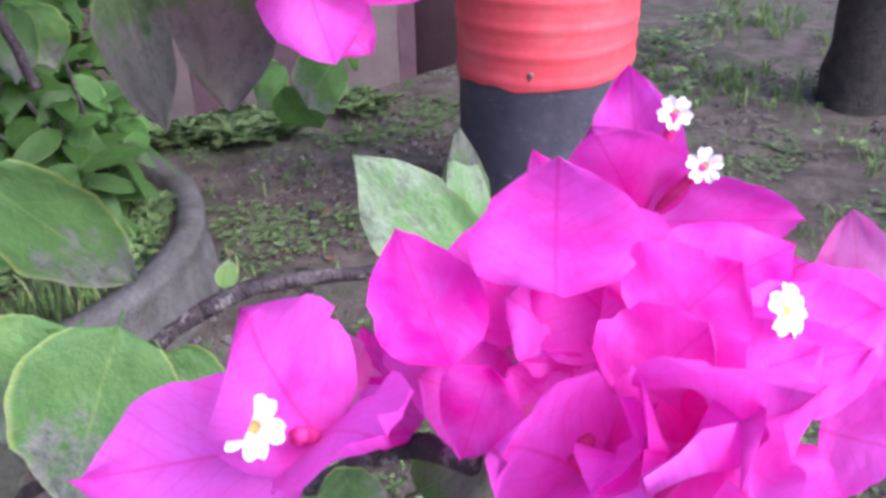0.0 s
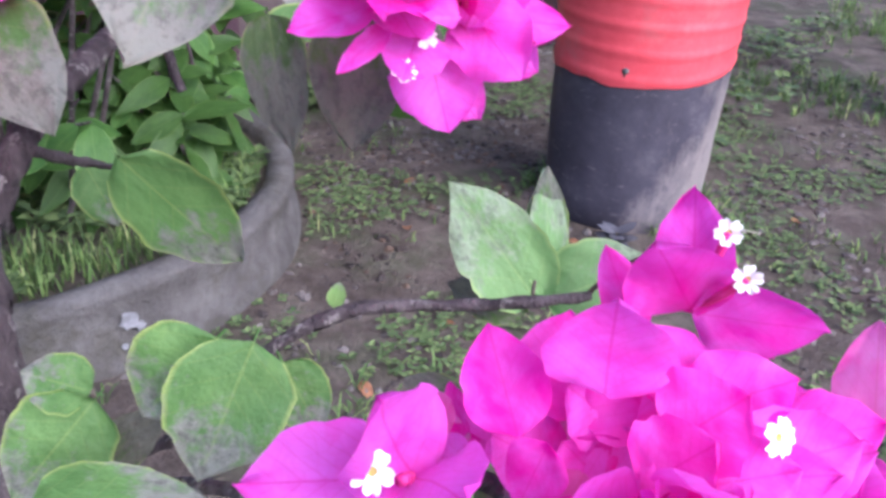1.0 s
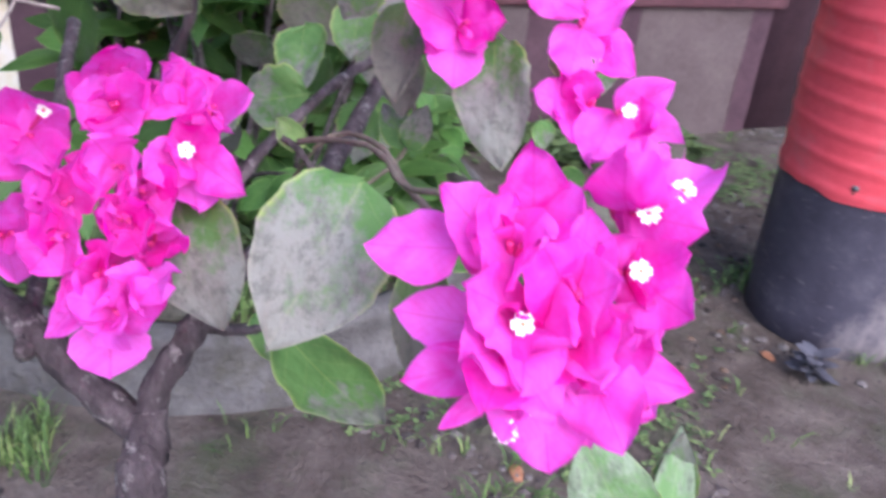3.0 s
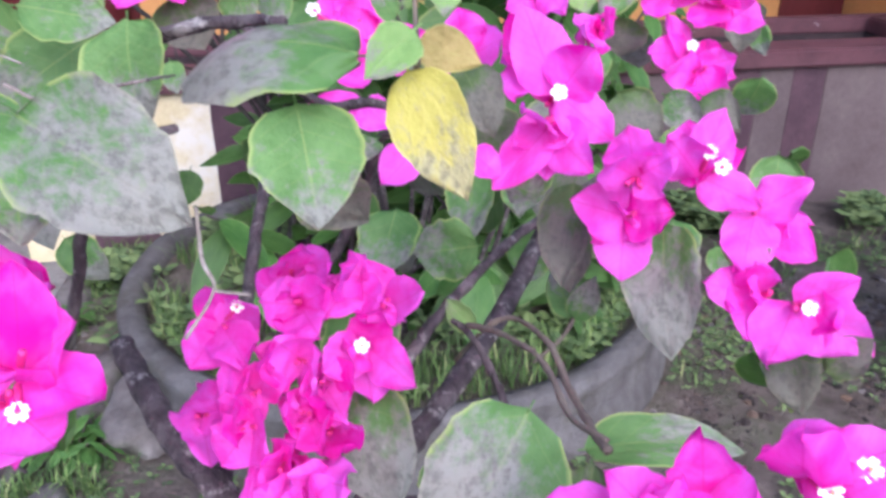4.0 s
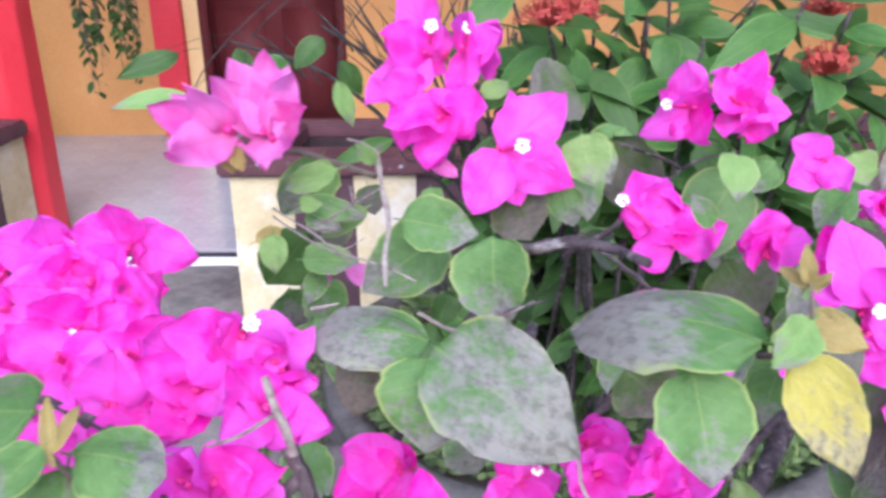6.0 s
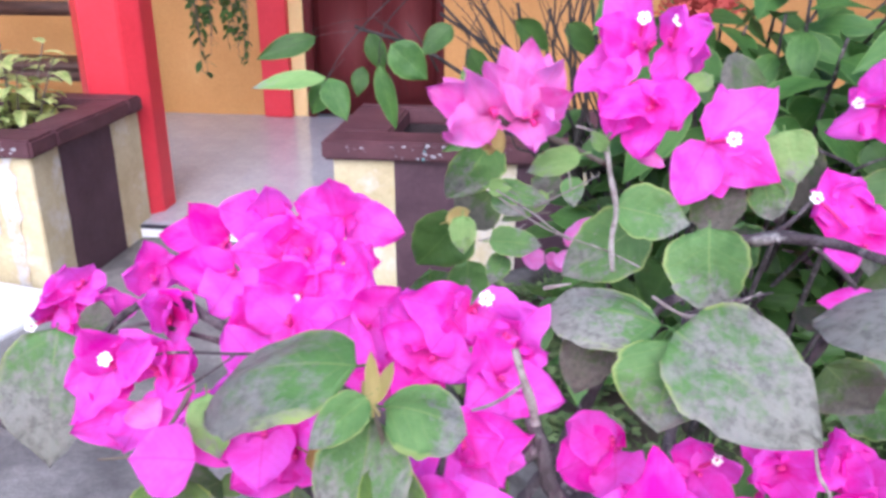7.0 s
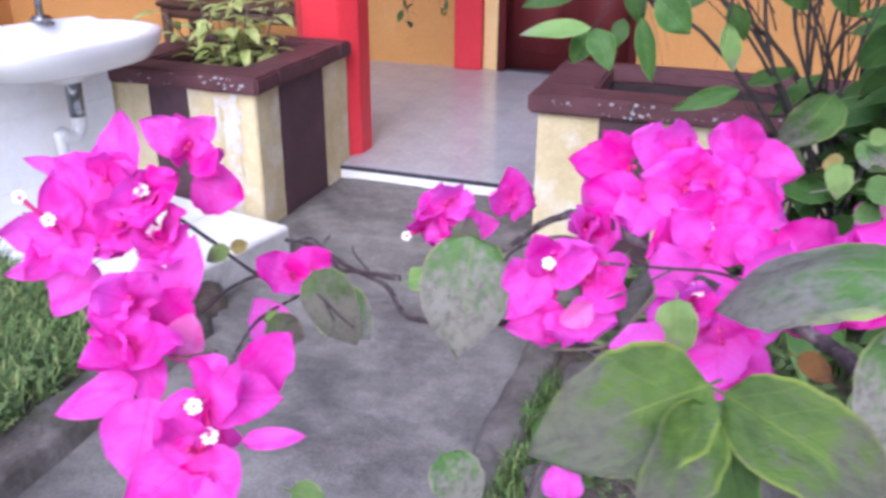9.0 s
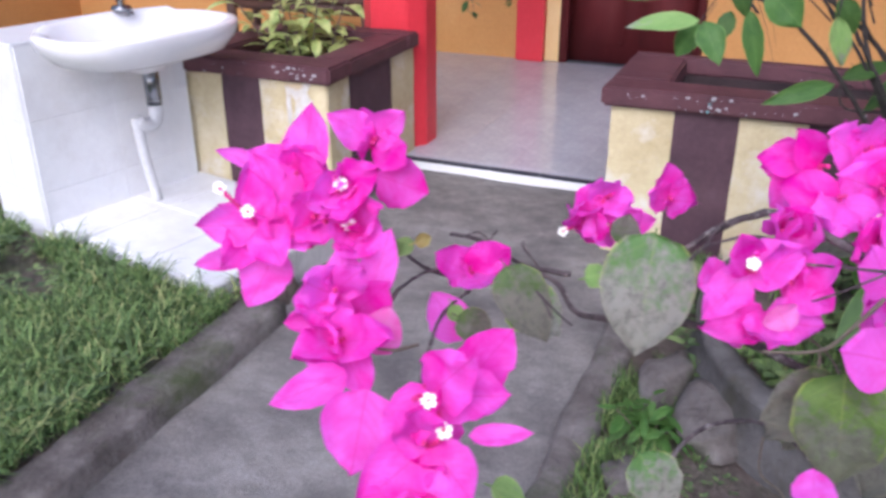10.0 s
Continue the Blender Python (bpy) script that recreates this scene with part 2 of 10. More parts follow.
def leaf_material(name, dark, light, edge, mildew, mildew_colour=(0.29, 0.285, 0.255), gloss=0.45, specks=True):
    """Leaf with midrib and side veins, a paler rim, and powdery grey mould; u runs across, v along."""
    m, nt, b = nodes_of(name, gloss, 0, 0.35)
    uv = nt.nodes.new("ShaderNodeUVMap")
    sep = nt.nodes.new("ShaderNodeSeparateXYZ")
    nt.links.new(uv.outputs["UV"], sep.inputs["Vector"])
    u, v = sep.outputs["X"], sep.outputs["Y"]
    across = math_node(nt, "ABSOLUTE", math_node(nt, "SUBTRACT", u, 0.5))
    info = nt.nodes.new("ShaderNodeObjectInfo")
    shift = nt.nodes.new("ShaderNodeVectorMath")
    shift.operation = "ADD"
    comb = nt.nodes.new("ShaderNodeCombineXYZ")
    far = math_node(nt, "MULTIPLY", info.outputs["Random"], 37.0)
    for k in ("X", "Y", "Z"):
        nt.links.new(far, comb.inputs[k])
    nt.links.new(uv.outputs["UV"], shift.inputs[0])
    nt.links.new(comb.outputs["Vector"], shift.inputs[1])

    def noise_at(scale, detail=5, rough=0.65):
        n = nt.nodes.new("ShaderNodeTexNoise")
        n.inputs["Scale"].default_value, n.inputs["Detail"].default_value, n.inputs["Roughness"].default_value = scale, detail, rough
        nt.links.new(shift.outputs["Vector"], n.inputs["Vector"])
        return n.outputs["Fac"]

    c = ramp(nt, noise_at(2.2), [(0.3, dark), (0.7, light)])
    mid = math_node(nt, "LESS_THAN", across, 0.012)
    side = math_node(nt, "SINE", math_node(nt, "MULTIPLY", math_node(nt, "SUBTRACT", v, math_node(nt, "MULTIPLY", across, 0.55)), 38.0))
    side = math_node(nt, "MULTIPLY", math_node(nt, "GREATER_THAN", side, 0.955), 0.09)
    vein = math_node(nt, "MAXIMUM", math_node(nt, "MULTIPLY", mid, 0.26), side)
    c = mixed(nt, vein, c, edge)
    rim = nt.nodes.new("ShaderNodeAttribute")
    rim.attribute_name = "rim"
    at_rim = ramp(nt, rim.outputs["Fac"], [(0.9, (0, 0, 0)), (0.985, (0.8, 0.8, 0.8))])
    inner = ramp(nt, math_node(nt, "ADD", rim.outputs["Fac"], math_node(nt, "MULTIPLY", noise_at(4.0), 0.5)), [(1.0, (1, 1, 1)), (1.35, (0.2, 0.2, 0.2))])
    c = mixed(nt, at_rim, c, edge)
    if mildew > 0:
        k = math_node(nt, "ADD", math_node(nt, "ADD", math_node(nt, "MULTIPLY", noise_at(2.4, 7, 0.7), 0.66), math_node(nt, "MULTIPLY", noise_at(9.5, 5, 0.7), 0.34)), math_node(nt, "MULTIPLY", math_node(nt, "SUBTRACT", v, 0.45), 0.3))
        k = ramp(nt, k, [(0.60 - 0.19 * mildew, (0, 0, 0)), (0.70 - 0.17 * mildew, (0.84, 0.84, 0.84))])
        k = mixed(nt, inner, (0, 0, 0), k)
        c = mixed(nt, k, c, mildew_colour)
        if specks:
            d = ramp(nt, noise_at(10.0, 6, 0.75), [(0.48, (0, 0, 0)), (0.62, (0.7, 0.7, 0.7))])
            c = mixed(nt, mixed(nt, k, (0, 0, 0), d), c, (0.085, 0.082, 0.07))
    nt.links.new(c, b.inputs["Base Color"])
    b.inputs["Transmission Weight"].default_value = 0.0
    tr = nt.nodes.new("ShaderNodeBsdfTranslucent")
    nt.links.new(c, tr.inputs["Color"])
    ms = nt.nodes.new("ShaderNodeMixShader")
    ms.inputs[0].default_value = 0.28
    out = nt.nodes["Material Output"]
    nt.links.new(b.outputs[0], ms.inputs[1])
    nt.links.new(tr.outputs[0], ms.inputs[2])
    nt.links.new(ms.outputs[0], out.inputs["Surface"])
    bump(nt, b, math_node(nt, "ADD", noise_at(6), math_node(nt, "MULTIPLY", vein, -1.2)), 0.6, 0.004)
    return m


LEAF = {
    "green": leaf_material("green_leaf", (0.095, 0.215, 0.055), (0.18, 0.335, 0.10), (0.40, 0.50, 0.15), 0.42, (0.31, 0.30, 0.28)),
    "young": leaf_material("young_mildewed_leaf", (0.15, 0.29, 0.10), (0.23, 0.40, 0.15), (0.40, 0.54, 0.2), 0.5, (0.32, 0.40, 0.27)),
    "grey": leaf_material("mouldy_leaf", (0.075, 0.18, 0.045), (0.14, 0.28, 0.075), (0.40, 0.48, 0.15), 1.08, (0.305, 0.288, 0.272)),
    # darker copy of the green leaf with shade put into its colour
    "dull": leaf_material("dull_leaf_painted_shade", (0.065, 0.115, 0.036), (0.115, 0.18, 0.055), (0.25, 0.3, 0.10), 1.1, (0.185, 0.17, 0.145)),
    "pale": leaf_material("pale_young_leaf", (0.20, 0.36, 0.10), (0.30, 0.48, 0.15), (0.42, 0.55, 0.2), 0.12, specks=False),
    "yellow": leaf_material("yellow_leaf", (0.48, 0.44, 0.075), (0.60, 0.555, 0.13), (0.66, 0.62, 0.17), 0.62, (0.42, 0.39, 0.22)),
    "bronze": leaf_material("bronze_young_leaf", (0.40, 0.33, 0.10), (0.52, 0.42, 0.16), (0.5, 0.52, 0.16), 0.0),
    "withered": leaf_material("withered_leaf", (0.30, 0.15, 0.05), (0.46, 0.26, 0.08), (0.42, 0.24, 0.08), 0.3, (0.2, 0.13, 0.07)),
    "fresh": leaf_material("fresh_shrub_leaf", (0.052, 0.14, 0.03), (0.115, 0.24, 0.052), (0.22, 0.36, 0.10), 0.0),
    "deep": leaf_material("deep_shrub_leaf", (0.042, 0.10, 0.02), (0.078, 0.16, 0.036), (0.15, 0.24, 0.06), 0.0),
    "olive": leaf_material("olive_mottled_leaf", (0.05, 0.105, 0.018), (0.14, 0.24, 0.04), (0.32, 0.41, 0.07), 0.75, (0.15, 0.15, 0.115)),
    "croton": leaf_material("variegated_leaf", (0.2, 0.34, 0.07), (0.74, 0.76, 0.32), (0.72, 0.72, 0.34), 0.0),
}


def bract_material(name, a, b_, vein):
    m, nt, b = nodes_of(name, 0.55, 0, 0.25)
    uv = nt.nodes.new("ShaderNodeUVMap")
    sep = nt.nodes.new("ShaderNodeSeparateXYZ")
    nt.links.new(uv.outputs["UV"], sep.inputs["Vector"])
    u, v = sep.outputs["X"], sep.outputs["Y"]
    across = math_node(nt, "ABSOLUTE", math_node(nt, "SUBTRACT", u, 0.5))
    info = nt.nodes.new("ShaderNodeObjectInfo")
    shift = nt.nodes.new("ShaderNodeVectorMath")
    shift.operation = "ADD"
    comb = nt.nodes.new("ShaderNodeCombineXYZ")
    far = math_node(nt, "MULTIPLY", info.outputs["Random"], 41.0)
    for k in ("X", "Y", "Z"):
        nt.links.new(far, comb.inputs[k])
    nt.links.new(uv.outputs["UV"], shift.inputs[0])
    nt.links.new(comb.outputs["Vector"], shift.inputs[1])
    tint = nt.nodes.new("ShaderNodeTexNoise")
    tint.inputs["Scale"].default_value, tint.inputs["Detail"].default_value, tint.inputs["Distortion"].default_value = 2.2, 5, 0.6
    nt.links.new(shift.outputs["Vector"], tint.inputs["Vector"])
    net = nt.nodes.new("ShaderNodeTexVoronoi")
    net.feature = "DISTANCE_TO_EDGE"
    net.inputs["Scale"].default_value = 9
    nt.links.new(shift.outputs["Vector"], net.inputs["Vector"])
    mesh_lines = ramp(nt, net.outputs["Distance"], [(0.0, (0.12, 0.12, 0.12)), (0.07, (0, 0, 0))])
    c = ramp(nt, math_node(nt, "ADD", math_node(nt, "MULTIPLY", info.outputs["Random"], 0.75), math_node(nt, "MULTIPLY", math_node(nt, "SUBTRACT", tint.outputs["Fac"], 0.38), 2.2)), [(0.0, a), (1.0, b_)])
    c = mixed(nt, mesh_lines, c, vein)
    c = mixed(nt, math_node(nt, "MULTIPLY", math_node(nt, "SUBTRACT", 0.45, v, True), 0.42), c, vein)
    side = math_node(nt, "SINE", math_node(nt, "MULTIPLY", math_node(nt, "SUBTRACT", v, math_node(nt, "MULTIPLY", across, 0.9)), 44.0))
    side = math_node(nt, "MULTIPLY", math_node(nt, "GREATER_THAN", side, 0.92), 0.15)
    mid = math_node(nt, "MULTIPLY", math_node(nt, "LESS_THAN", across, 0.012), 0.35)
    k = math_node(nt, "MAXIMUM", mid, side)
    c = mixed(nt, k, c, vein)
    nt.links.new(c, b.inputs["Base Color"])
    tr = nt.nodes.new("ShaderNodeBsdfTranslucent")
    nt.links.new(c, tr.inputs["Color"])
    ms = nt.nodes.new("ShaderNodeMixShader")
    ms.inputs[0].default_value = 0.5
    nt.links.new(b.outputs[0], ms.inputs[1])
    nt.links.new(tr.outputs[0], ms.inputs[2])
    nt.links.new(ms.outputs[0], nt.nodes["Material Output"].inputs["Surface"])
    n = nt.nodes.new("ShaderNodeTexNoise")
    n.inputs["Scale"].default_value = 7
    nt.links.new(shift.outputs["Vector"], n.inputs["Vector"])
    bump(nt, b, math_node(nt, "ADD", math_node(nt, "MULTIPLY", n.outputs["Fac"], 1.4), math_node(nt, "MULTIPLY", k, -0.8)), 0.16, 0.002)
    return m


M_bract = bract_material("magenta_bract", (0.92, 0.010, 0.50), (0.99, 0.18, 0.87), (0.78, 0.006, 0.34))
M_bract_pink = bract_material("faded_pink_bract", (0.86, 0.11, 0.52), (0.95, 0.36, 0.82), (0.76, 0.13, 0.36))
M_tube = surface("magenta_flower_tube", [(0.3, (0.6, 0.02, 0.2)), (0.7, (0.75, 0.05, 0.3))], 200, 0.6)
M_star, _nt, _b = nodes_of("cream_white_floret", 0.6)
_b.inputs["Base Color"].default_value = (0.9, 0.9, 0.84, 1)
M_eye, _nt, _b = nodes_of("yellow_green_throat", 0.7)
_b.inputs["Base Color"].default_value = (0.45, 0.38, 0.1, 1)
M_ixora = surface("ixora_red", [(0.3, (0.32, 0.03, 0.025)), (0.7, (0.5, 0.085, 0.06))], 90, 0.6)


def blade_material(name, stops):
    m, nt, b = nodes_of(name, 0.6, 0, 0.3)
    g = nt.nodes.new("ShaderNodeNewGeometry")
    nt.links.new(ramp(nt, g.outputs["Random Per Island"], stops), b.inputs["Base Color"])
    return m


M_grass = blade_material("grass_blades", [(0.0, (0.05, 0.085, 0.025)), (0.5, (0.10, 0.175, 0.05)), (0.85, (0.19, 0.29, 0.08)), (1.0, (0.33, 0.36, 0.15))])
M_lawn = blade_material("lawn_blades", [(0.0, (0.05, 0.085, 0.028)), (0.45, (0.115, 0.195, 0.06)), (0.8, (0.20, 0.30, 0.095)), (1.0, (0.38, 0.39, 0.17))])
M_clod = blade_material("soil_crumbs", [(0.0, (0.04, 0.032, 0.03)), (0.6, (0.11, 0.09, 0.085)), (1.0, (0.17, 0.15, 0.14))])
M_weed = blade_material("low_weed_leaves", [(0.0, (0.065, 0.105, 0.042)), (0.6, (0.12, 0.175, 0.065)), (1.0, (0.19, 0.255, 0.095))])
M_litter = blade_material("dark_leaf_litter", [(0.0, (0.025, 0.02, 0.018)), (0.7, (0.06, 0.045, 0.04)), (1.0, (0.14, 0.09, 0.06))])


# ---------------------------------------------------------------- mesh helpers
def mesh_of(name, bm, mats, smooth=True):
    me = bpy.data.meshes.new(name)
    bm.to_mesh(me)
    bm.free()
    for m in mats if isinstance(mats, (list, tuple)) else [mats]:
        me.materials.append(m)
    if smooth:
        for p in me.polygons:
            p.use_smooth = True
    return me


def part(name, bm, material, parent, label="", smooth=True):
    ob = new(name, mesh_of(name, bm, material, smooth))
    ob.parent = parent
    if label:
        ob["label"] = label
    return ob


def thing(name, at=(0, 0, 0), label="", category="", group="", kind=""):
    ob = new(name)
    ob.empty_display_size = 0.05
    ob.location = at
    return tagged(ob, label, category, group, kind)


def box(size, at=(0, 0, 0), bevel=0.004, turn=0.0, segments=2):
    bm = bmesh.new()
    bmesh.ops.create_cube(bm, size=1, matrix=Matrix.Translation(at) @ Matrix.Rotation(turn, 4, "Z") @ Matrix.Diagonal((*size, 1)))
    if bevel:
        bmesh.ops.bevel(bm, geom=bm.edges[:], offset=bevel, segments=segments, affect="EDGES")
    return bm


def lathe(profile, n=48, squash=1.0):
    bm = bmesh.new()
    rings = []
    for r, z in profile:
        rings.append([bm.verts.new((r * math.cos(2 * math.pi * i / n), squash * r * math.sin(2 * math.pi * i / n), z)) for i in range(n)])
    for a, b in zip(rings, rings[1:]):
        for i in range(n):
            bm.faces.new((a[i], a[(i + 1) % n], b[(i + 1) % n], b[i]))
    return bm


def wobble(bm, amount, scale, seed=0.0):
    for v in bm.verts:
        v.co += noise.noise_vector(v.co * scale + Vector((seed, seed, seed))) * amount


def tube(points, r0, r1, sides=8, bumpy=0.12, seed=0.0, steps=6):
    """A tapered, slightly knotty stem through the points."""
    pts = [Vector(p) for p in points]
    line = []
    for i in range(len(pts) - 1):
        p0, p1, p2, p3 = pts[max(i - 1, 0)], pts[i], pts[i + 1], pts[min(i + 2, len(pts) - 1)]
        for k in range(steps):
            t = k / steps
            line.append(0.5 * ((2 * p1) + (p2 - p0) * t + (2 * p0 - 5 * p1 + 4 * p2 - p3) * t * t + (3 * p1 - p0 - 3 * p2 + p3) * t ** 3))
    line.append(pts[-1])
    bm, rings = bmesh.new(), []
    side = Vector((0.31, 0.17, 0.93))
    for i, p in enumerate(line):
        d = (line[min(i + 1, len(line) - 1)] - line[max(i - 1, 0)]).normalized()
        x = d.cross(side).normalized()
        y = d.cross(x)
        f = i / (len(line) - 1)
        r = r0 + (r1 - r0) * f
        ring = []
        for k in range(sides):
            a = 2 * math.pi * k / sides
            q = x * math.cos(a) + y * math.sin(a)
            ring.append(bm.verts.new(p + q * r * (1 + bumpy * noise.noise((p + q * 0.01) * 90 + Vector((seed, 0, 0)))))) 
        rings.append(ring)
    for a, b in zip(rings, rings[1:]):
        for k in range(sides):
            bm.faces.new((a[k], a[(k + 1) % sides], b[(k + 1) % sides], b[k]))
    for ring in (rings[0], rings[-1]):
        bm.faces.new(ring)
    bmesh.ops.recalc_face_normals(bm, faces=bm.faces[:])
    return bm


def blade_sheet(length, width, shape, fold, curl, wave, seed, nu=6, nv=10, rag=0.0):
    """A leaf or bract along +y from the origin, facing +z. shape(v) is the half width (0..1) at v."""
    bm = bmesh.new()
    uvl = bm.loops.layers.uv.new("UVMap")
    riml = bm.verts.layers.float.new("rim")
    grid, uvs = [], {}
    for j in range(nv + 1):
        v = j / nv
        w = width * 0.5 * shape(v)
        row = []
        ang = curl * v
        y = length * (math.sin(ang) / curl if abs(curl) > 1e-3 else v)
        z0 = -length * ((1 - math.cos(ang)) / curl if abs(curl) > 1e-3 else 0)
        for i in range(nu + 1):
            u = i / nu * 2 - 1
            u = math.copysign(abs(u) ** 0.75, u)
            x = w * u * (1 + rag * noise.noise(Vector((v * 7.5, math.copysign(3.0, u), seed * 9.1))) + 0.6 * rag * noise.noise(Vector((v * 19.0, math.copysign(3.0, u), seed * 5.7))))
            rip = 0.35 * wave * width * noise.noise(Vector((u * 4.1 + seed, v * 6.3 + seed * 2, seed * 3))) * (0.15 + abs(u))
            z = z0 + rip + fold * abs(x) ** 1.3 * (width ** -0.3) + wave * width * noise.noise(Vector((u * 1.6 + seed * 7.1, v * 2.6 + seed * 3.3, seed))) * (0.25 + abs(u)) 
            yy = y + 0.02 * length * noise.noise(Vector((u * 2 + seed, v * 5, seed * 5))) * abs(u)
            vert = bm.verts.new((x, yy, z))
            vert[riml] = max(abs(u), v ** 6) if v > 0 else 0.0
            uvs[vert] = (0.5 + 0.5 * u * shape(v), v)
            row.append(vert)
        grid.append(row)
    for a, b in zip(grid, grid[1:]):
        for i in range(nu):
            f = bm.faces.new((a[i], a[i + 1], b[i + 1], b[i]))
            for lp in f.loops:
                lp[uvl].uv = uvs[lp.vert]
    return bm


def smooth_fall(v):
    t = min(1, max(0, (v - 0.68) / 0.32))
    return t * t


def leaf_shape(v):
    """Broad heart-ovate outline with a drawn-out tip."""
    return (math.sin(math.pi * min(1, v ** 0.72)) ** 0.62) * (1 - 0.55 * smooth_fall(v)) if 0 < v < 1 else 0.0


def bract_shape(v):
    return (math.sin(math.pi * min(1, v ** 0.70)) ** 0.62) * (1 - 0.3 * smooth_fall(v)) if 0 < v < 1 else (0.12 if v <= 0 else 0.0)


def lance_shape(v):
    return math.sin(math.pi * min(1, v ** 0.8)) ** 0.9 if v < 1 else 0.0


def frame_along(base, tip, face):
    """A pose at base whose y runs to the tip and whose z faces the way given."""
    y = (Vector(tip) - Vector(base)).normalized()
    z = Vector(face)
    z = (z - y * z.dot(y)).normalized()
    x = y.cross(z)
    return Matrix((x, y, z)).transposed().to_4x4(), (Vector(tip) - Vector(base)).length


def place(ob, base, rot):
    ob.matrix_basis = Matrix.Translation(base) @ rot
    return ob


# ---------------------------------------------------------------- ground and path
# The house stands turned: A runs along the porch edge, B runs in through the doorway.
TURN_HOUSE = radians(45.44)
CORNER = Vector((-3.262, 1.002, 0.0))
UA = Vector((math.cos(TURN_HOUSE), math.sin(TURN_HOUSE), 0))
UB = Vector((-math.sin(TURN_HOUSE), math.cos(TURN_HOUSE), 0))


def at_house(a, b, z=0.0):
    return CORNER + UA * a + UB * b + Vector((0, 0, z))


def to_house(p):
    q = Vector(p) - CORNER
    return q.dot(UA), q.dot(UB)


HOUSE = Matrix.Translation(CORNER) @ Matrix.Rotation(TURN_HOUSE, 4, "Z")
PATH_L, PATH_R = 0.225, 1.135


def smooth_step(x, lo, hi):
    t = min(1, max(0, (x - lo) / (hi - lo)))
    return t * t * (3 - 2 * t)


def ground_height(x, y):
    a, b = to_house((x, y, 0))
    h = 0.03 + 0.022 * noise.noise(Vector((x * 1.3, y * 1.3, 0.3))) + 0.008 * noise.noise(Vector((x * 7, y * 7, 1.3))) + 0.004 * noise.noise(Vector((x * 19, y * 19, 2.3)))
    if a < PATH_L:
        h += 0.03
    left = PATH_L - 0.26 * smooth_step(b, -1.25, -1.1)
    inside = smooth_step(a, left - 0.09, left - 0.02) * (1 - smooth_step(a, PATH_R + 0.02, PATH_R + 0.09)) * (1 - smooth_step(b, 0.0, 0.1))
    under = smooth_step(b, -0.05, 0.05)
    k = max(inside, under)
    return h * (1 - k) - 0.09 * k


def ground_sheet():
    steps = [i * 0.045 for i in range(70)]
    d = 0.045
    while steps[-1] < 400:
        d *= 1.35
        steps.append(steps[-1] + d)
    line = [-s for s in reversed(steps[1:])] + steps
    cx, cy = -0.9, 0.9
    verts, faces, n = [], [], len(line)
    for y in line:
        for x in line:
            verts.append((x + cx, y + cy, ground_height(x + cx, y + cy)))
    for j in range(n - 1):
        for i in range(n - 1):
            faces.append((j * n + i, j * n + i + 1, (j + 1) * n + i + 1, (j + 1) * n + i))
    me = bpy.data.meshes.new("ground")
    me.from_pydata(verts, [], faces)
    me.materials.append(M_soil)
    for p in me.polygons:
        p.use_smooth = True
    return tagged(new("ground", me), "damp dark garden soil with patchy moss and weeds", "ground", kind="structure")


ground_sheet()


def house_box(name, a0, a1, b0, b1, z0, z1, material, parent=None, bevel=0.006, label="", rough=0.0, cuts=0):
    bm = bmesh.new()
    bmesh.ops.create_cube(bm, size=1, matrix=Matrix.Translation(((a0 + a1) / 2, (b0 + b1) / 2, (z0 + z1) / 2)) @ Matrix.Diagonal((a1 - a0, b1 - b0, z1 - z0, 1)))
    if cuts:
        bmesh.ops.subdivide_edges(bm, edges=[e for e in bm.edges if e.calc_length() > 0.15], cuts=cuts, use_grid_fill=True)
    if bevel:
        sharp = [e for e in bm.edges if len(e.link_faces) == 2 and e.calc_face_angle() > 0.5]
        bmesh.ops.bevel(bm, geom=sharp, offset=bevel, segments=2, affect="EDGES")
    if rough:
        wobble(bm, rough, 9, a0 * 3.1)
    ob = new(name, mesh_of(name, bm, material, smooth=False))
    if parent is None:
        ob.matrix_basis = HOUSE
    else:
        ob.parent = parent
    if label:
        ob["label"] = label
    return ob


def concrete_path():
    bm = bmesh.new()
    bmesh.ops.create_grid(bm, x_segments=24, y_segments=90, size=0.5,
                          matrix=Matrix.Translation((0.60, -2.3, 0.0)) @ Matrix.Diagonal((1.28, 4.6, 1, 1)))
    # beside the planter the concrete runs on to its foot; further out it stops under the kerb
    bmesh.ops.delete(bm, geom=[f for f in bm.faces if f.calc_center_median().x < 0.12 and f.calc_center_median().y < -1.0], context="FACES")
    for v in bm.verts:
        v.co.z += 0.006 * noise.noise(v.co * 3) + 0.003 * noise.noise(v.co * 11)
    r = bmesh.ops.extrude_face_region(bm, geom=bm.faces[:])
    for v in [g for g in r["geom"] if isinstance(g, bmesh.types.BMVert)]:
        v.co.z -= 0.08
    bmesh.ops.recalc_face_normals(bm, faces=bm.faces[:])
    ob = new("garden_path", mesh_of("garden_path", bm, M_path))
    ob.matrix_basis = HOUSE
    return tagged(ob, "worn grey concrete garden path with dark stains", "path", kind="structure")


concrete_path()


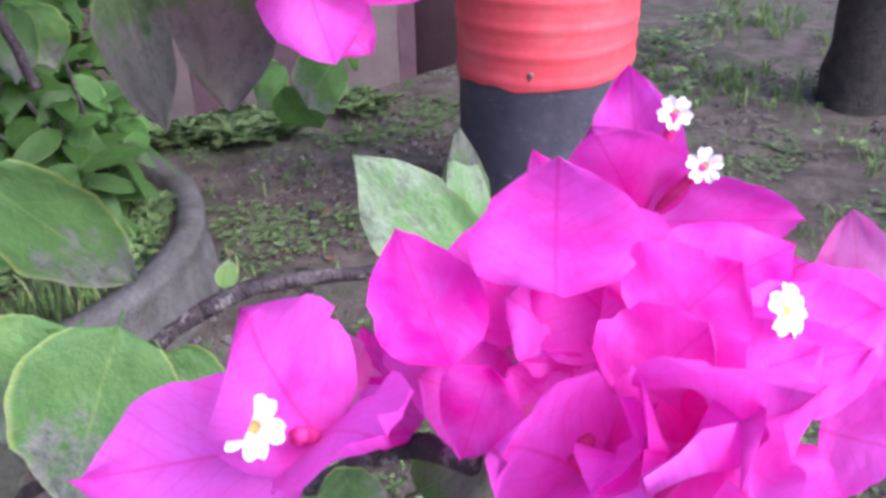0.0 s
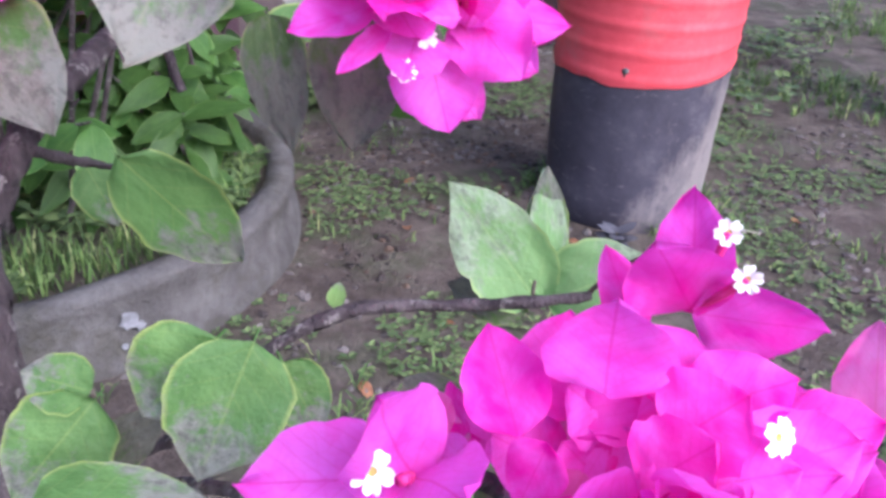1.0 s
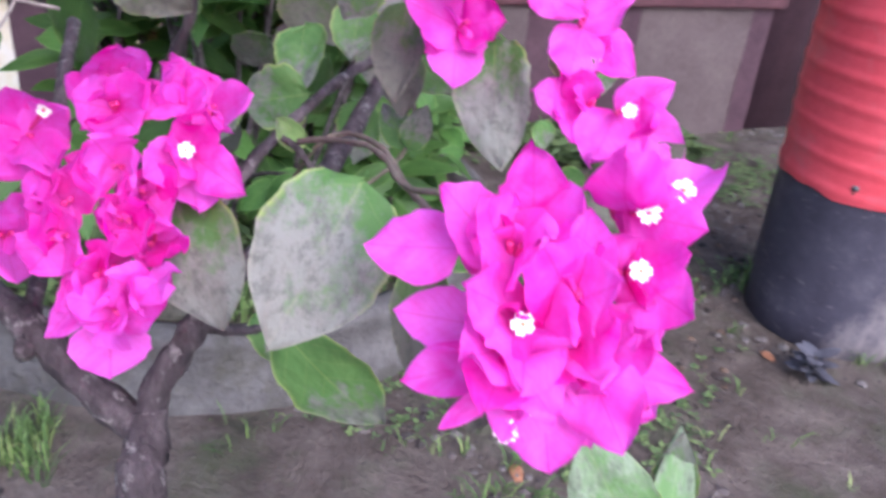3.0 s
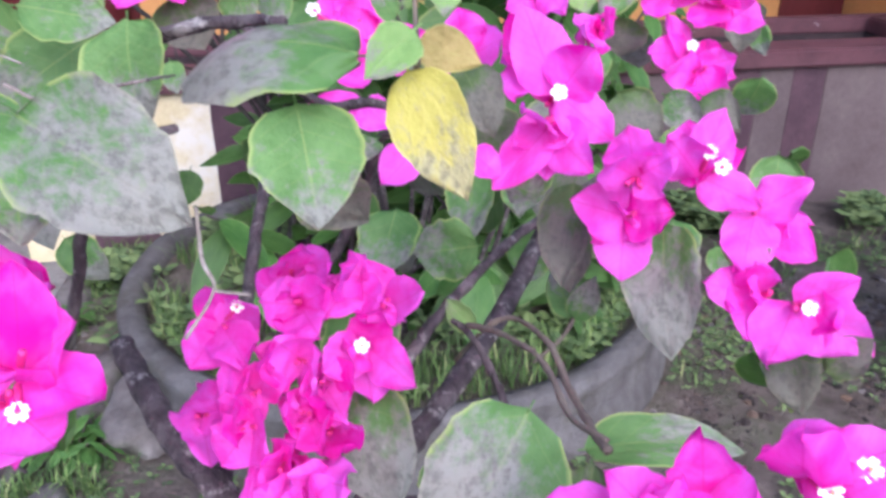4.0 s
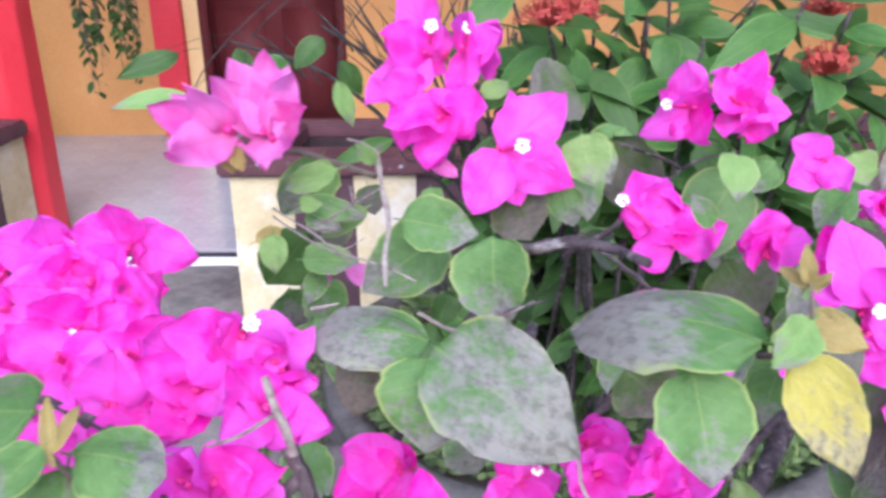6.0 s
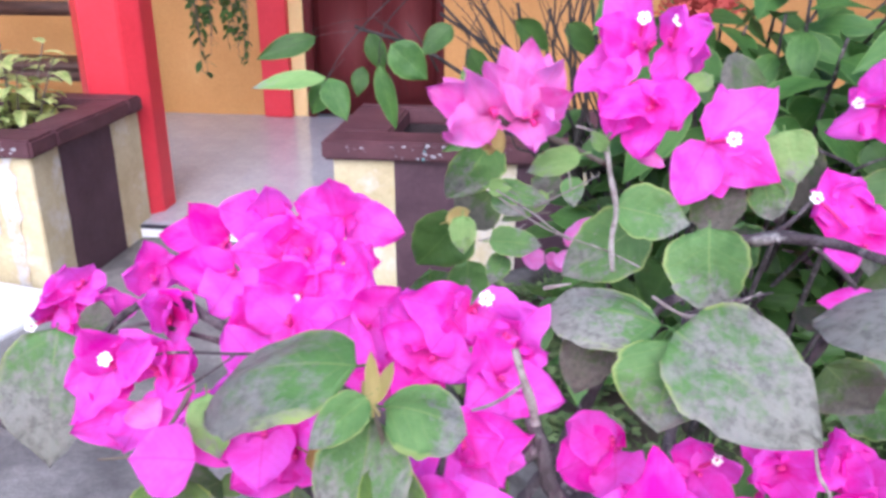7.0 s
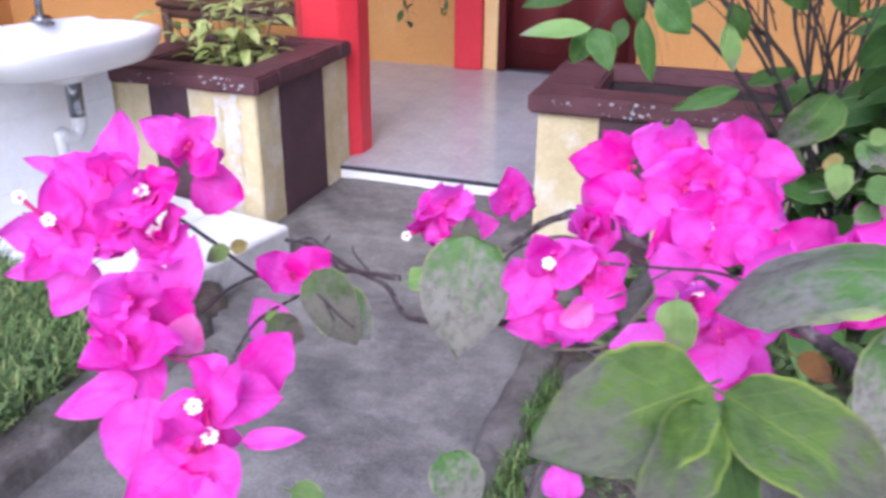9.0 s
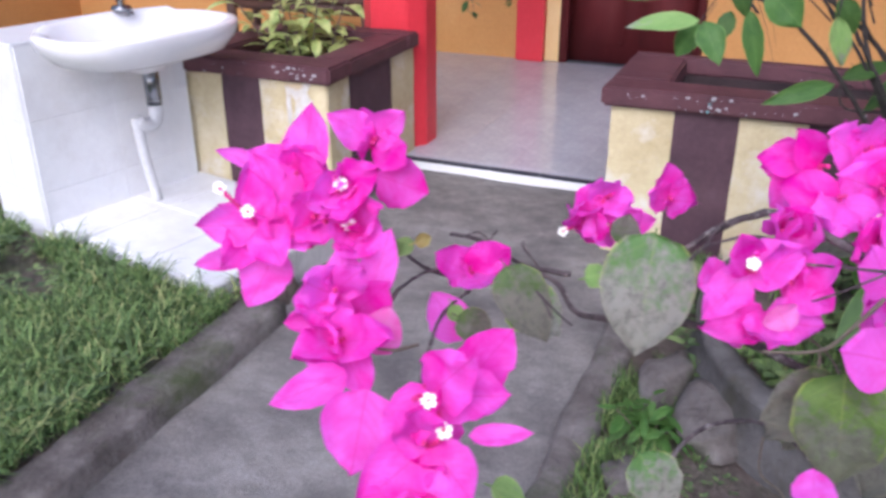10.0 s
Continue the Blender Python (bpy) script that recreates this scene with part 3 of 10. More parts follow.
def kerb(name, a0, a1, b0, b1, top, label):
    bm = bmesh.new()
    n = 46
    ring = [(a0, -0.06), (a0, top - 0.012), (a0 + 0.014, top), (a1 - 0.014, top), (a1, top - 0.012), (a1, -0.06)]
    rows = []
    for j in range(n + 1):
        b = b0 + (b1 - b0) * j / n
        row = []
        for a, z in ring:
            q = Vector((a, b, z))
            k = noise.noise_vector(q * 7) * 0.012 + noise.noise_vector(q * 25) * 0.006
            row.append(bm.verts.new(q + k * (1 if z > 0 else 0.2)))
        rows.append(row)
    for r0, r1 in zip(rows, rows[1:]):
        for i in range(len(ring) - 1):
            bm.faces.new((r0[i], r0[i + 1], r1[i + 1], r1[i]))
    bm.faces.new(rows[0])
    bm.faces.new(rows[-1])
    bmesh.ops.recalc_face_normals(bm, faces=bm.faces[:])
    ob = new(name, mesh_of(name, bm, M_kerb))
    ob.matrix_basis = HOUSE
    return tagged(ob, label, "kerb", kind="structure")


kerb("kerb_left", 0.085, 0.225, -4.5, -1.43, 0.07, "crumbling mossy concrete kerb beside the path")
kerb("kerb_right", 1.135, 1.235, -4.5, -0.60, 0.045, "low broken concrete kerb with weeds along the path")


# ---------------------------------------------------------------- the house
def porch():
    base = thing("porch_floor", CORNER, "pale grey glazed tile porch floor", "floor", kind="structure")
    base.rotation_euler = (0, 0, TURN_HOUSE)
    house_box("slab", -4.0, 5.6, 0.012, 2.18, -0.2, 0.0585, M_tile, base, 0)
    house_box("riser", -0.12, 0.98, 0.0, 0.012, -0.06, 0.040, M_white_tile, base, 0.002)
    for i in range(5):
        house_box("edge_tile", -0.082 + i * 0.227, 0.141 + i * 0.227, -0.004, 0.03, 0.040, 0.056, M_tile_dark, base, 0.002)
    w = 0.30
    proto = {}
    for i in range(-7, 6):
        for j in range(8):
            b0 = 0.032 + j * w
            b1 = min(b0 + w, 2.18) - 0.001
            key = round(b1 - b0, 3)
            if key not in proto:
                proto[key] = mesh_of("floor_tile", box((w - 0.001, b1 - b0, 0.012), bevel=0.0004, segments=1), M_tile, False)
            ob = new("floor_tile", proto[key])
            ob.parent = base
            ob.location = (-0.15 + i * w + w / 2, (b0 + b1) / 2, 0.054)
    return base


def painted_planter(name, a0, a1, b0, b1, height, stripes, label):
    """A masonry planter with vertical painted stripes, a heavy maroon rim, and soil inside."""
    base = thing(name, CORNER, label, "planter", "striped planters beside the doorway")
    base.rotation_euler = (0, 0, TURN_HOUSE)
    t, rim_h, over = 0.12, 0.065, 0.035
    body = height - rim_h
    deep = 0.24 if a1 < 0 else 0.40
    tl, tb = (t, t) if a1 < 0 else (0.17, 0.07)
    house_box("body", a0 + 0.004, a1 - 0.004, b0 + 0.004, b1 - 0.004, -0.05, body - deep, M_cream, base, 0)
    # walls of the box above the soil line, shade put into their colour
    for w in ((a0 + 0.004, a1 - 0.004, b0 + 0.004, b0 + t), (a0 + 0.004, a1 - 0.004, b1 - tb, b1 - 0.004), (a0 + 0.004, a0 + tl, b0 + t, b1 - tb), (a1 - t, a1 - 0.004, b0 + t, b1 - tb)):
        house_box("wall", *w, body - deep, body, M_inner_shade, base, 0)
    # stripes stand proud of the plaster, with slightly uneven edges
    for side, lo, hi, maroon in stripes:
        m, nm = (M_maroon_stripe, "maroon_stripe") if maroon else (M_dirt_shade if lo > 2.2 else M_cream, "cream_stripe")
        e = 0.004
        if side == "front":
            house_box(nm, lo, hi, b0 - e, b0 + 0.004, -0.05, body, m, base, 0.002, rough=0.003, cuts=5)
        elif side == "right":
            house_box(nm, a1 - 0.004, a1 + e, lo, hi, -0.05, body, m, base, 0.002, rough=0.003, cuts=5)
        else:
            house_box(nm, a0 - e, a0 + 0.004, lo, hi, -0.05, body, m, base, 0.002, rough=0.003, cuts=5)
    for r in ((a0 - over, a1 + over, b0 - over, b0 + t), (a0 - over, a1 + over, b1 - tb, b1 + over * 0), (a0 - over, a0 + tl, b0 + t + 0.001, b1 - tb - 0.001), (a1 - t, a1 + over, b0 + t + 0.001, b1 - tb - 0.001)):
        house_box("rim", *r, body, height, M_maroon, base, 0.009, rough=0.004, cuts=6)
    chips = random.Random(int(a1 * 10))
    spots = (-0.13, 0.05, 8), (-0.19, 0.09, 6), (-0.42, 0.2, 8)
    if a1 > 0:
        spots = (1.31, 0.05, 10), (1.24, 0.12, 10), (1.48, 0.16, 10), (1.05, 0.06, 5), (1.95, 0.5, 16)
    flakes = []
    for mat in (M_chip, M_chip, M_chip, M_teal):
        bm = bmesh.new()
        ring = []
        for j in range(11):
            t2 = 2 * math.pi * j / 11
            rr = chips.uniform(0.45, 1.1)
            ring.append(bm.verts.new((1.4 * rr * math.cos(t2), -0.0008, rr * math.sin(t2))))
        top = bmesh.ops.extrude_face_region(bm, geom=[bm.faces.new(ring)])
        for v in [g for g in top["geom"] if isinstance(g, bmesh.types.BMVert)]:
            v.co.y = -0.0048
        bmesh.ops.recalc_face_normals(bm, faces=bm.faces[:])
        flakes.append(mesh_of("paint_chip", bm, mat, False))
    for at, wide, many in spots:
        for i in range(many):
            ob = new("paint_chip", flakes[3 if abs(at - 1.31) < 0.01 and i < 3 else chips.randrange(3)])
            ob.parent = base
            k = 0.0012 + 0.006 * chips.random() ** 2.2
            ob.matrix_basis = Matrix.Translation((at + chips.gauss(0, 0.5) * wide, b0 - over, body + chips.uniform(0.01, rim_h - 0.006))) @ Matrix.Diagonal((k, 1, k, 1))
    house_box("planter_soil", a0 + tl, a1 - t, b0 + t, b1 - tb, body - deep, body - (0.06 if a1 < 0 else 0.34), M_soil, base, 0, rough=0.01, cuts=5)
    return base


def wall_with_openings():
    w = thing("wall_house", CORNER, "orange painted house wall", "wall", kind="structure")
    w.rotation_euler = (0, 0, TURN_HOUSE)
    b0, b1, top = 2.18, 2.36, 3.0
    house_box("wall_panel", -4.0, 0.085, b0, b1, -0.1, top, M_wall, w, 0)
    house_box("wall_panel", 0.985, 5.6, b0, b1, -0.1, top, M_wall, w, 0)
    house_box("dado", 5.12, 5.59, b0 - 0.02, b0, 0.062, 1.0, M_door, w, 0.004, "dark red painted lower wall")
    house_box("lintel", 0.085, 0.985, b0, b1, 2.1, top, M_wall, w, 0)
    house_box("trim", -0.017, 0.085, b0 - 0.014, b0, 0.062, 2.2, M_wall_pale, w, 0.003)
    house_box("pilaster", -0.205, -0.02, b0 - 0.06, b0, 0.062, top, M_red, w, 0.004, "glossy red painted pilaster")
    d = thing("door_1", at_house(0.085, 2.23, 0.06), "closed dark red panelled wooden door", "door", kind="structure")
    d.rotation_euler = (0, 0, TURN_HOUSE)
    part("door_leaf", box((0.89, 0.04, 2.03), (0.45, 0.03, 1.02), 0.004), M_door, d)
    for z0, z1 in ((0.12, 0.78), (0.92, 1.25), (1.38, 1.9)):
        for x in (0.24, 0.66):
            part("door_panel", box((0.32, 0.018, z1 - z0), (x, 0.006, (z0 + z1) / 2), 0.008), M_door, d)
    part("door_handle", box((0.12, 0.03, 0.02), (0.08, -0.015, 1.0), 0.006), M_chrome, d)
    part("door_jamb", box((0.05, 0.1, 2.05), (0.02, -0.02, 1.02), 0.004), M_door, d)
    part("door_jamb", box((0.05, 0.1, 2.05), (0.88, -0.02, 1.02), 0.004), M_door, d)
    return w


def columns_and_roof():
    pier = thing("porch_pier", at_house(4.325, -0.54), "dark maroon painted masonry pier at the planter end", "pier", kind="structure")
    pier.rotation_euler = (0, 0, TURN_HOUSE)
    part("pier_shaft", box((0.30, 0.42, 2.9), (0.15, 0.21, 1.4), 0.006), M_maroon_stripe, pier)
    c = thing("porch_column", CORNER, "red painted porch column with cut corners", "column", "", "structure")
    c.rotation_euler = (0, 0, TURN_HOUSE)
    bm = bmesh.new()
    plan = (-0.243, 0.105), (-0.068, 0.105), (-0.010, 0.18), (-0.010, 0.30), (-0.068, 0.385), (-0.243, 0.385), (-0.323, 0.30), (-0.323, 0.19)
    top = bmesh.ops.extrude_face_region(bm, geom=[bm.faces.new([bm.verts.new((a, b, -0.05)) for a, b in plan])])
    for v in [g for g in top["geom"] if isinstance(g, bmesh.types.BMVert)]:
        v.co.z = 2.86
    bmesh.ops.recalc_face_normals(bm, faces=bm.faces[:])
    bmesh.ops.bevel(bm, geom=bm.edges[:], offset=0.005, segments=2, affect="EDGES")
    part("shaft", bm, M_red, c, smooth=False)
    ceil = house_box("ceiling", -4.0, 5.6, -0.35, 2.36, 2.86, 2.92, M_ceiling, bevel=0)
    tagged(ceil, "plain boarded porch ceiling", "ceiling", kind="structure")
    roof = thing("porch_roof", CORNER, "rust-brown sheet metal porch roof", "roof", kind="structure")
    roof.rotation_euler = (0, 0, TURN_HOUSE)
    part("roof_sheet", box((10.2, 3.3, 0.04), (0.85, 1.0, 3.1), 0.004), M_roof, roof)
    part("fascia", box((10.2, 0.04, 0.2), (0.85, -0.66, 3.0), 0.004), M_wood, roof)
    for i, (a, b0, b1) in enumerate(((-4.1, -0.1, 2.36), (5.6, -0.1, 2.36))):
        w = house_box("wall_side_%d" % (i + 1), a, a + 0.1, b0 + 0.12, b1, -0.1, 2.86, M_wall, bevel=0)
        tagged(w, "orange painted porch end wall", "wall", kind="structure")


porch()
painted_planter("planter", -0.70, -0.04, -0.665, 0.10, 0.60,
                [("front", -0.70, -0.50, 0), ("front", -0.50, -0.328, 1), ("front", -0.328, -0.04, 0),
                 ("right", -0.665, -0.50, 0), ("right", -0.50, -0.13, 1), ("right", -0.13, 0.10, 0)],
                "masonry planter with cream and maroon stripes and chipped maroon rim")
painted_planter("planter", 0.985, 4.31, -0.535, 0.05, 0.60,
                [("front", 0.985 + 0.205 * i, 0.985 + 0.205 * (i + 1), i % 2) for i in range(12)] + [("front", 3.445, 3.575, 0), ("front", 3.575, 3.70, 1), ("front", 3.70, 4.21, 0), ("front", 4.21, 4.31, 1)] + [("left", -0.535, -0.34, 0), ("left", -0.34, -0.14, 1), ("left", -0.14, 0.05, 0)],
                "long masonry planter with cream and maroon stripes, chipped maroon rim")


def white_streaks(a, z0, z1, wide, seed, owner):
    """Old whitewash run down a stripe in one uneven tongue."""
    bm = bmesh.new()
    left, right = [], []
    for j in range(15):
        z = z1 + (z0 - z1) * j / 14
        k = wide * (1 - 0.55 * j / 14)
        left.append(bm.verts.new((a - k * (0.6 + 0.5 * noise.noise(Vector((j * 0.6, seed, 0)))), -0.6735, z)))
        right.append(bm.verts.new((a + k * (0.6 + 0.5 * noise.noise(Vector((j * 0.6, seed, 9)))), -0.6735, z)))
    for j in range(14):
        bm.faces.new((left[j], left[j + 1], right[j + 1], right[j]))
    part("whitewash_run", bm, M_whitewash, owner, "run of old whitewash")


wall_with_openings()
columns_and_roof()
for ob in [o for o in bpy.data.objects if o.name == "planter"]:
    white_streaks(-0.14, 0.05, 0.53, 0.07, 1.0, ob)
    white_streaks(-0.20, 0.25, 0.53, 0.02, 4.0, ob)


# ---------------------------------------------------------------- wash basin
SINK_TURN = TURN_HOUSE - radians(12.4)
SINK_AT = (-0.645, -0.69)


def sink_station():
    """Basin, its tiled wall and the tiled step before it; x runs out from the wall, y along it to the planter."""
    p = thing("sink_platform", at_house(*SINK_AT), "low white tiled platform in front of the wash basin", "platform", kind="structure")
    p.rotation_euler = (0, 0, SINK_TURN)
    x0, x1, y0, y1 = -0.12, 0.815, -0.64, 0.03
    house_box("core", x0, x1, y0, y1, -0.08, 0.105, M_grout, p, 0)
    wx, wy = (x1 - x0) / 3, (y1 - y0) / 2
    for i in range(3):
        for j in range(2):
            house_box("tile", x0 + i * wx + 0.002, x0 + (i + 1) * wx - 0.002, y0 + j * wy + 0.002, y0 + (j + 1) * wy - 0.002, 0.10, 0.112, M_white_tile, p, 0.003)
        house_box("tile", x0 + i * wx + 0.002, x0 + (i + 1) * wx - 0.002, y0 - 0.006, y0 + 0.002, -0.06, 0.099, M_white_tile, p, 0.002)
    for j in range(2):
        house_box("tile", x1 - 0.002, x1 + 0.006, y0 + j * wy + 0.002, y0 + (j + 1) * wy - 0.002, -0.06, 0.099, M_step_tile, p, 0.002)
    w = thing("sink_wall", at_house(*SINK_AT), "white tiled block wall that carries the wash basin", "wall", kind="structure")
    w.rotation_euler = (0, 0, SINK_TURN)
    house_box("core", -0.29, -0.01, -0.66, 0.0, -0.05, 0.733, M_grout, w, 0)
    for i in range(2):
        for j in range(3):
            z0, z1 = -0.02 + 0.251 * j + 0.0004, -0.02 + 0.251 * (j + 1) - 0.0004
            house_box("tile", -0.012, -0.002, -0.66 + i * 0.33 + 0.0004, -0.66 + (i + 1) * 0.33 - 0.0004, z0, z1, M_white_tile, w, 0.001)
            house_box("tile", -0.29 + i * 0.14 + 0.0004, -0.29 + (i + 1) * 0.14 - 0.0004, -0.668, -0.658, z0, z1, M_white_tile, w, 0.001)
    house_box("tile", -0.292, 0.0, -0.67, 0.0, 0.734, 0.745, M_white_tile, w, 0.002)

    s = thing("wash_basin", w.matrix_basis @ Vector((0.0, -0.345, 0.775)), "white ceramic wash basin fixed to a tiled wall", "sink")
    s.rotation_euler = (0, 0, SINK_TURN)
    s.scale = (1.12, 1.12, 1.12)
    bm = bmesh.new()
    n, prof = 48, [(0.10, -0.102), (0.55, -0.097), (0.84, -0.078), (0.97, -0.036), (1.0, -0.005), (0.985, 0.006), (0.93, 0.008), (0.84, -0.004), (0.76, -0.04), (0.55, -0.072), (0.14, -0.085)]
    rings = []
    for r, z in prof:
        ring = []
        for i in range(n):
            a = 2 * math.pi * i / n
            x, y = math.cos(a), math.sin(a)
            # flat against the wall, rounded in front
            px = 0.205 + 0.205 * max(-1, (abs(x) ** 0.75) * (1 if x > 0 else -1)) * r
            py = 0.305 * (abs(y) ** 0.75) * (1 if y > 0 else -1) * r
            ring.append(bm.verts.new((px, py, z + (0.012 if (x < -0.7 and r > 0.8) else 0))))
        rings.append(ring)
    for a, b in zip(rings, rings[1:]):
        for i in range(n):
            bm.faces.new((a[i], a[(i + 1) % n], b[(i + 1) % n], b[i]))
    bm.faces.new(rings[0][::-1])
    bm.faces.new(rings[-1])
    bmesh.ops.recalc_face_normals(bm, faces=bm.faces[:])
    part("bowl", bm, M_ceramic, s)
    bm = lathe([(0.0, 0.0), (0.024, 0.0), (0.024, 0.004), (0.0, 0.005)], 20)
    bmesh.ops.translate(bm, verts=bm.verts, vec=(0.2, 0, -0.083))
    part("drain", bm, M_chrome, s)
    y = 0.06
    part("tap_base", box((0.05, 0.05, 0.02), (0.045, y, 0.03), 0.006), M_chrome, s)
    part("tap_spout", tube([(0.045, y, 0.03), (0.045, y, 0.09), (0.08, y, 0.12), (0.13, y, 0.10)], 0.011, 0.009, 10, 0), M_chrome, s)
    part("overflow_hole", box((0.008, 0.025, 0.012), (0.045, 0.09, 0.012), 0.003), M_chrome, s)
    part("pedestal_neck", box((0.10, 0.12, 0.06), (0.12, 0.07, -0.125), 0.02), M_ceramic, s)
    bm = lathe([(0.0, -0.27), (0.025, -0.27), (0.025, -0.135), (0.0, -0.135)], 18)
    bmesh.ops.translate(bm, verts=bm.verts, vec=(0.10, 0.09, 0))
    part("waste_outlet", bm, M_chrome, s)
    part("trap", tube([(0.10, 0.09, -0.25), (0.10, 0.09, -0.30), (0.10, 0.07, -0.33), (0.10, 0.035, -0.325), (0.10, 0.015, -0.305)], 0.025, 0.024, 14, 0), M_pvc, s, "grey plastic trap")
    part("waste_pipe", tube([(0.10, 0.015, -0.30), (0.097, 0.025, -0.42), (0.085, 0.06, -0.593)], 0.018, 0.016, 14, 0), M_pvc, s, "white plastic waste pipe")


sink_station()


# ---------------------------------------------------------------- garden pots
def cement_pot():
    p = thing("round_planter", (-0.96, 1.682, 0.02), "wide round grey cement planter with a white paint splash", "planter")
    R = 0.70
    prof = [(0.0, -0.03), (R + 0.03, -0.03), (R + 0.028, 0.0), (R + 0.02, 0.05), (R + 0.008, 0.1), (R + 0.004, 0.14), (R + 0.015, 0.165), (R + 0.008, 0.185), (R - 0.025, 0.19), (R - 0.05, 0.18), (R - 0.06, 0.14), (R - 0.06, 0.10)]
    bm = lathe(prof, 96)
    wobble(bm, 0.006, 6)
    bmesh.ops.recalc_face_normals(bm, faces=bm.faces[:])
    part("pot_wall", bm, M_pot, p)
    bm = bmesh.new()
    bmesh.ops.create_circle(bm, cap_ends=False, segments=48, radius=R - 0.055)
    bmesh.ops.contextual_create(bm, geom=bm.edges[:])
    bmesh.ops.triangulate(bm, faces=bm.faces[:])
    bmesh.ops.subdivide_edges(bm, edges=bm.edges[:], cuts=3, use_grid_fill=True)
    for v in bm.verts:
        v.co.z = 0.15 + 0.015 * noise.noise(v.co * 8)
    part("pot_soil", bm, M_soil, p)
    for ang, z, s in ((-38, 0.115, 0.024), (-36.6, 0.098, 0.012), (-39.5, 0.07, 0.008), (-35.5, 0.085, 0.006), (-37, 0.06, 0.006)):
        a = radians(ang)
        bm = bmesh.new()
        ring = []
        for i in range(15):
            t = 2 * math.pi * i / 15
            rr = s * (0.75 + 0.55 * noise.noise(Vector((math.cos(t) * 2, math.sin(t) * 2, ang))))
            aa = a + rr * math.cos(t) / R
            zz = z + rr * math.sin(t)
            rad = R + 0.034 - 0.19 * max(zz, 0.0)  + 0.002
            ring.append(bm.verts.new((rad * math.cos(aa), rad * math.sin(aa), zz)))
        bm.faces.new(ring)
        part("paint_splash", bm, M_fleck, p, "white paint splash")
    return p


cement_pot()


def drum():
    d = thing("drum", (0.552, 2.226, 0.03), "tall ribbed drum painted red above a worn black foot", "drum")
    low = 0.405
    r = lambda z: 0.210 + 0.014 * min(1, z / low) + 0.014 * smooth_step(z, low, 0.95)
    prof = [(0.0, 0.0)] + [(r(z) - (0.012 if z < 0.01 else 0), z) for z in (0.0, 0.015, 0.08, 0.16, 0.24, 0.32, 0.39, low + 0.06)]
    bm = lathe(prof, 64)
    wobble(bm, 0.004, 7)
    part("black_foot", bm, M_foot, d, "worn black lower part")
    prof = []
    z = low
    while z < 1.05:
        k = (z - low) % 0.062 / 0.062
        prof.append((r(z) + 0.003 + 0.0028 * math.sin(math.pi * min(1, k / 0.45)) * (1 if k < 0.45 else 0), z))
        z += 0.0062
    prof += [(r(1.05) - 0.01, 1.055), (r(1.05) - 0.03, 1.05), (r(0.95) - 0.035, 0.95), (0.0, 0.95)]
    bm = lathe(prof, 64)
    for v in bm.verts:
        # the paint line climbs on one side
        side = max(0.0, (v.co.x * 0.975 + v.co.y * 0.21) / r(low))
        v.co.z += 0.036 * side ** 1.5 * max(0.0, 1 - (v.co.z - low) / 0.15)
        if v.co.z < low + 0.002:
            v.co.z += 0.010 * noise.noise(Vector((v.co.x * 14, v.co.y * 14, 0.5))) - 0.003
    wobble(bm, 0.003, 6)
    part("red_body", bm, M_red_plastic, d, "red painted ribbed upper part")
    a = radians(-104)
    out = r(low + 0.035)
    part("bolt_hole", tube([((out - 0.004) * math.cos(a), (out - 0.004) * math.sin(a), low + 0.035), ((out + 0.006) * math.cos(a), (out + 0.006) * math.sin(a), low + 0.035)], 0.008, 0.008, 10, 0), M_black_plastic, d, "small dark hole")
    for k, z in ((0.3, low + 0.012), (-0.4, low + 0.024)):
        a2 = a + radians(k)
        part("rust_mark", tube([((out - 0.003) * math.cos(a2), (out - 0.003) * math.sin(a2), z), ((out + 0.0055) * math.cos(a2), (out + 0.0055) * math.sin(a2), z)], 0.004, 0.0035, 7, 0), M_wood, d, "dark rust mark below the hole")
    return d


drum()


# ---------------------------------------------------------------- bougainvillea pieces
BUSH = thing("bougainvillea", (0.049, 0.363, 0.03), "magenta bougainvillea bush in bloom with mouldy grey-green leaves", "shrub")
BUSH_INV = Matrix.Translation(BUSH.location).inverted()
count = [0]


def in_bush(ob, base, rot, parent=None):
    ob.parent = parent or BUSH
    m = BUSH_INV @ Matrix.Translation(base) @ rot
    ob.matrix_basis = m if parent is None else parent.matrix_basis.inverted() @ m
    return ob


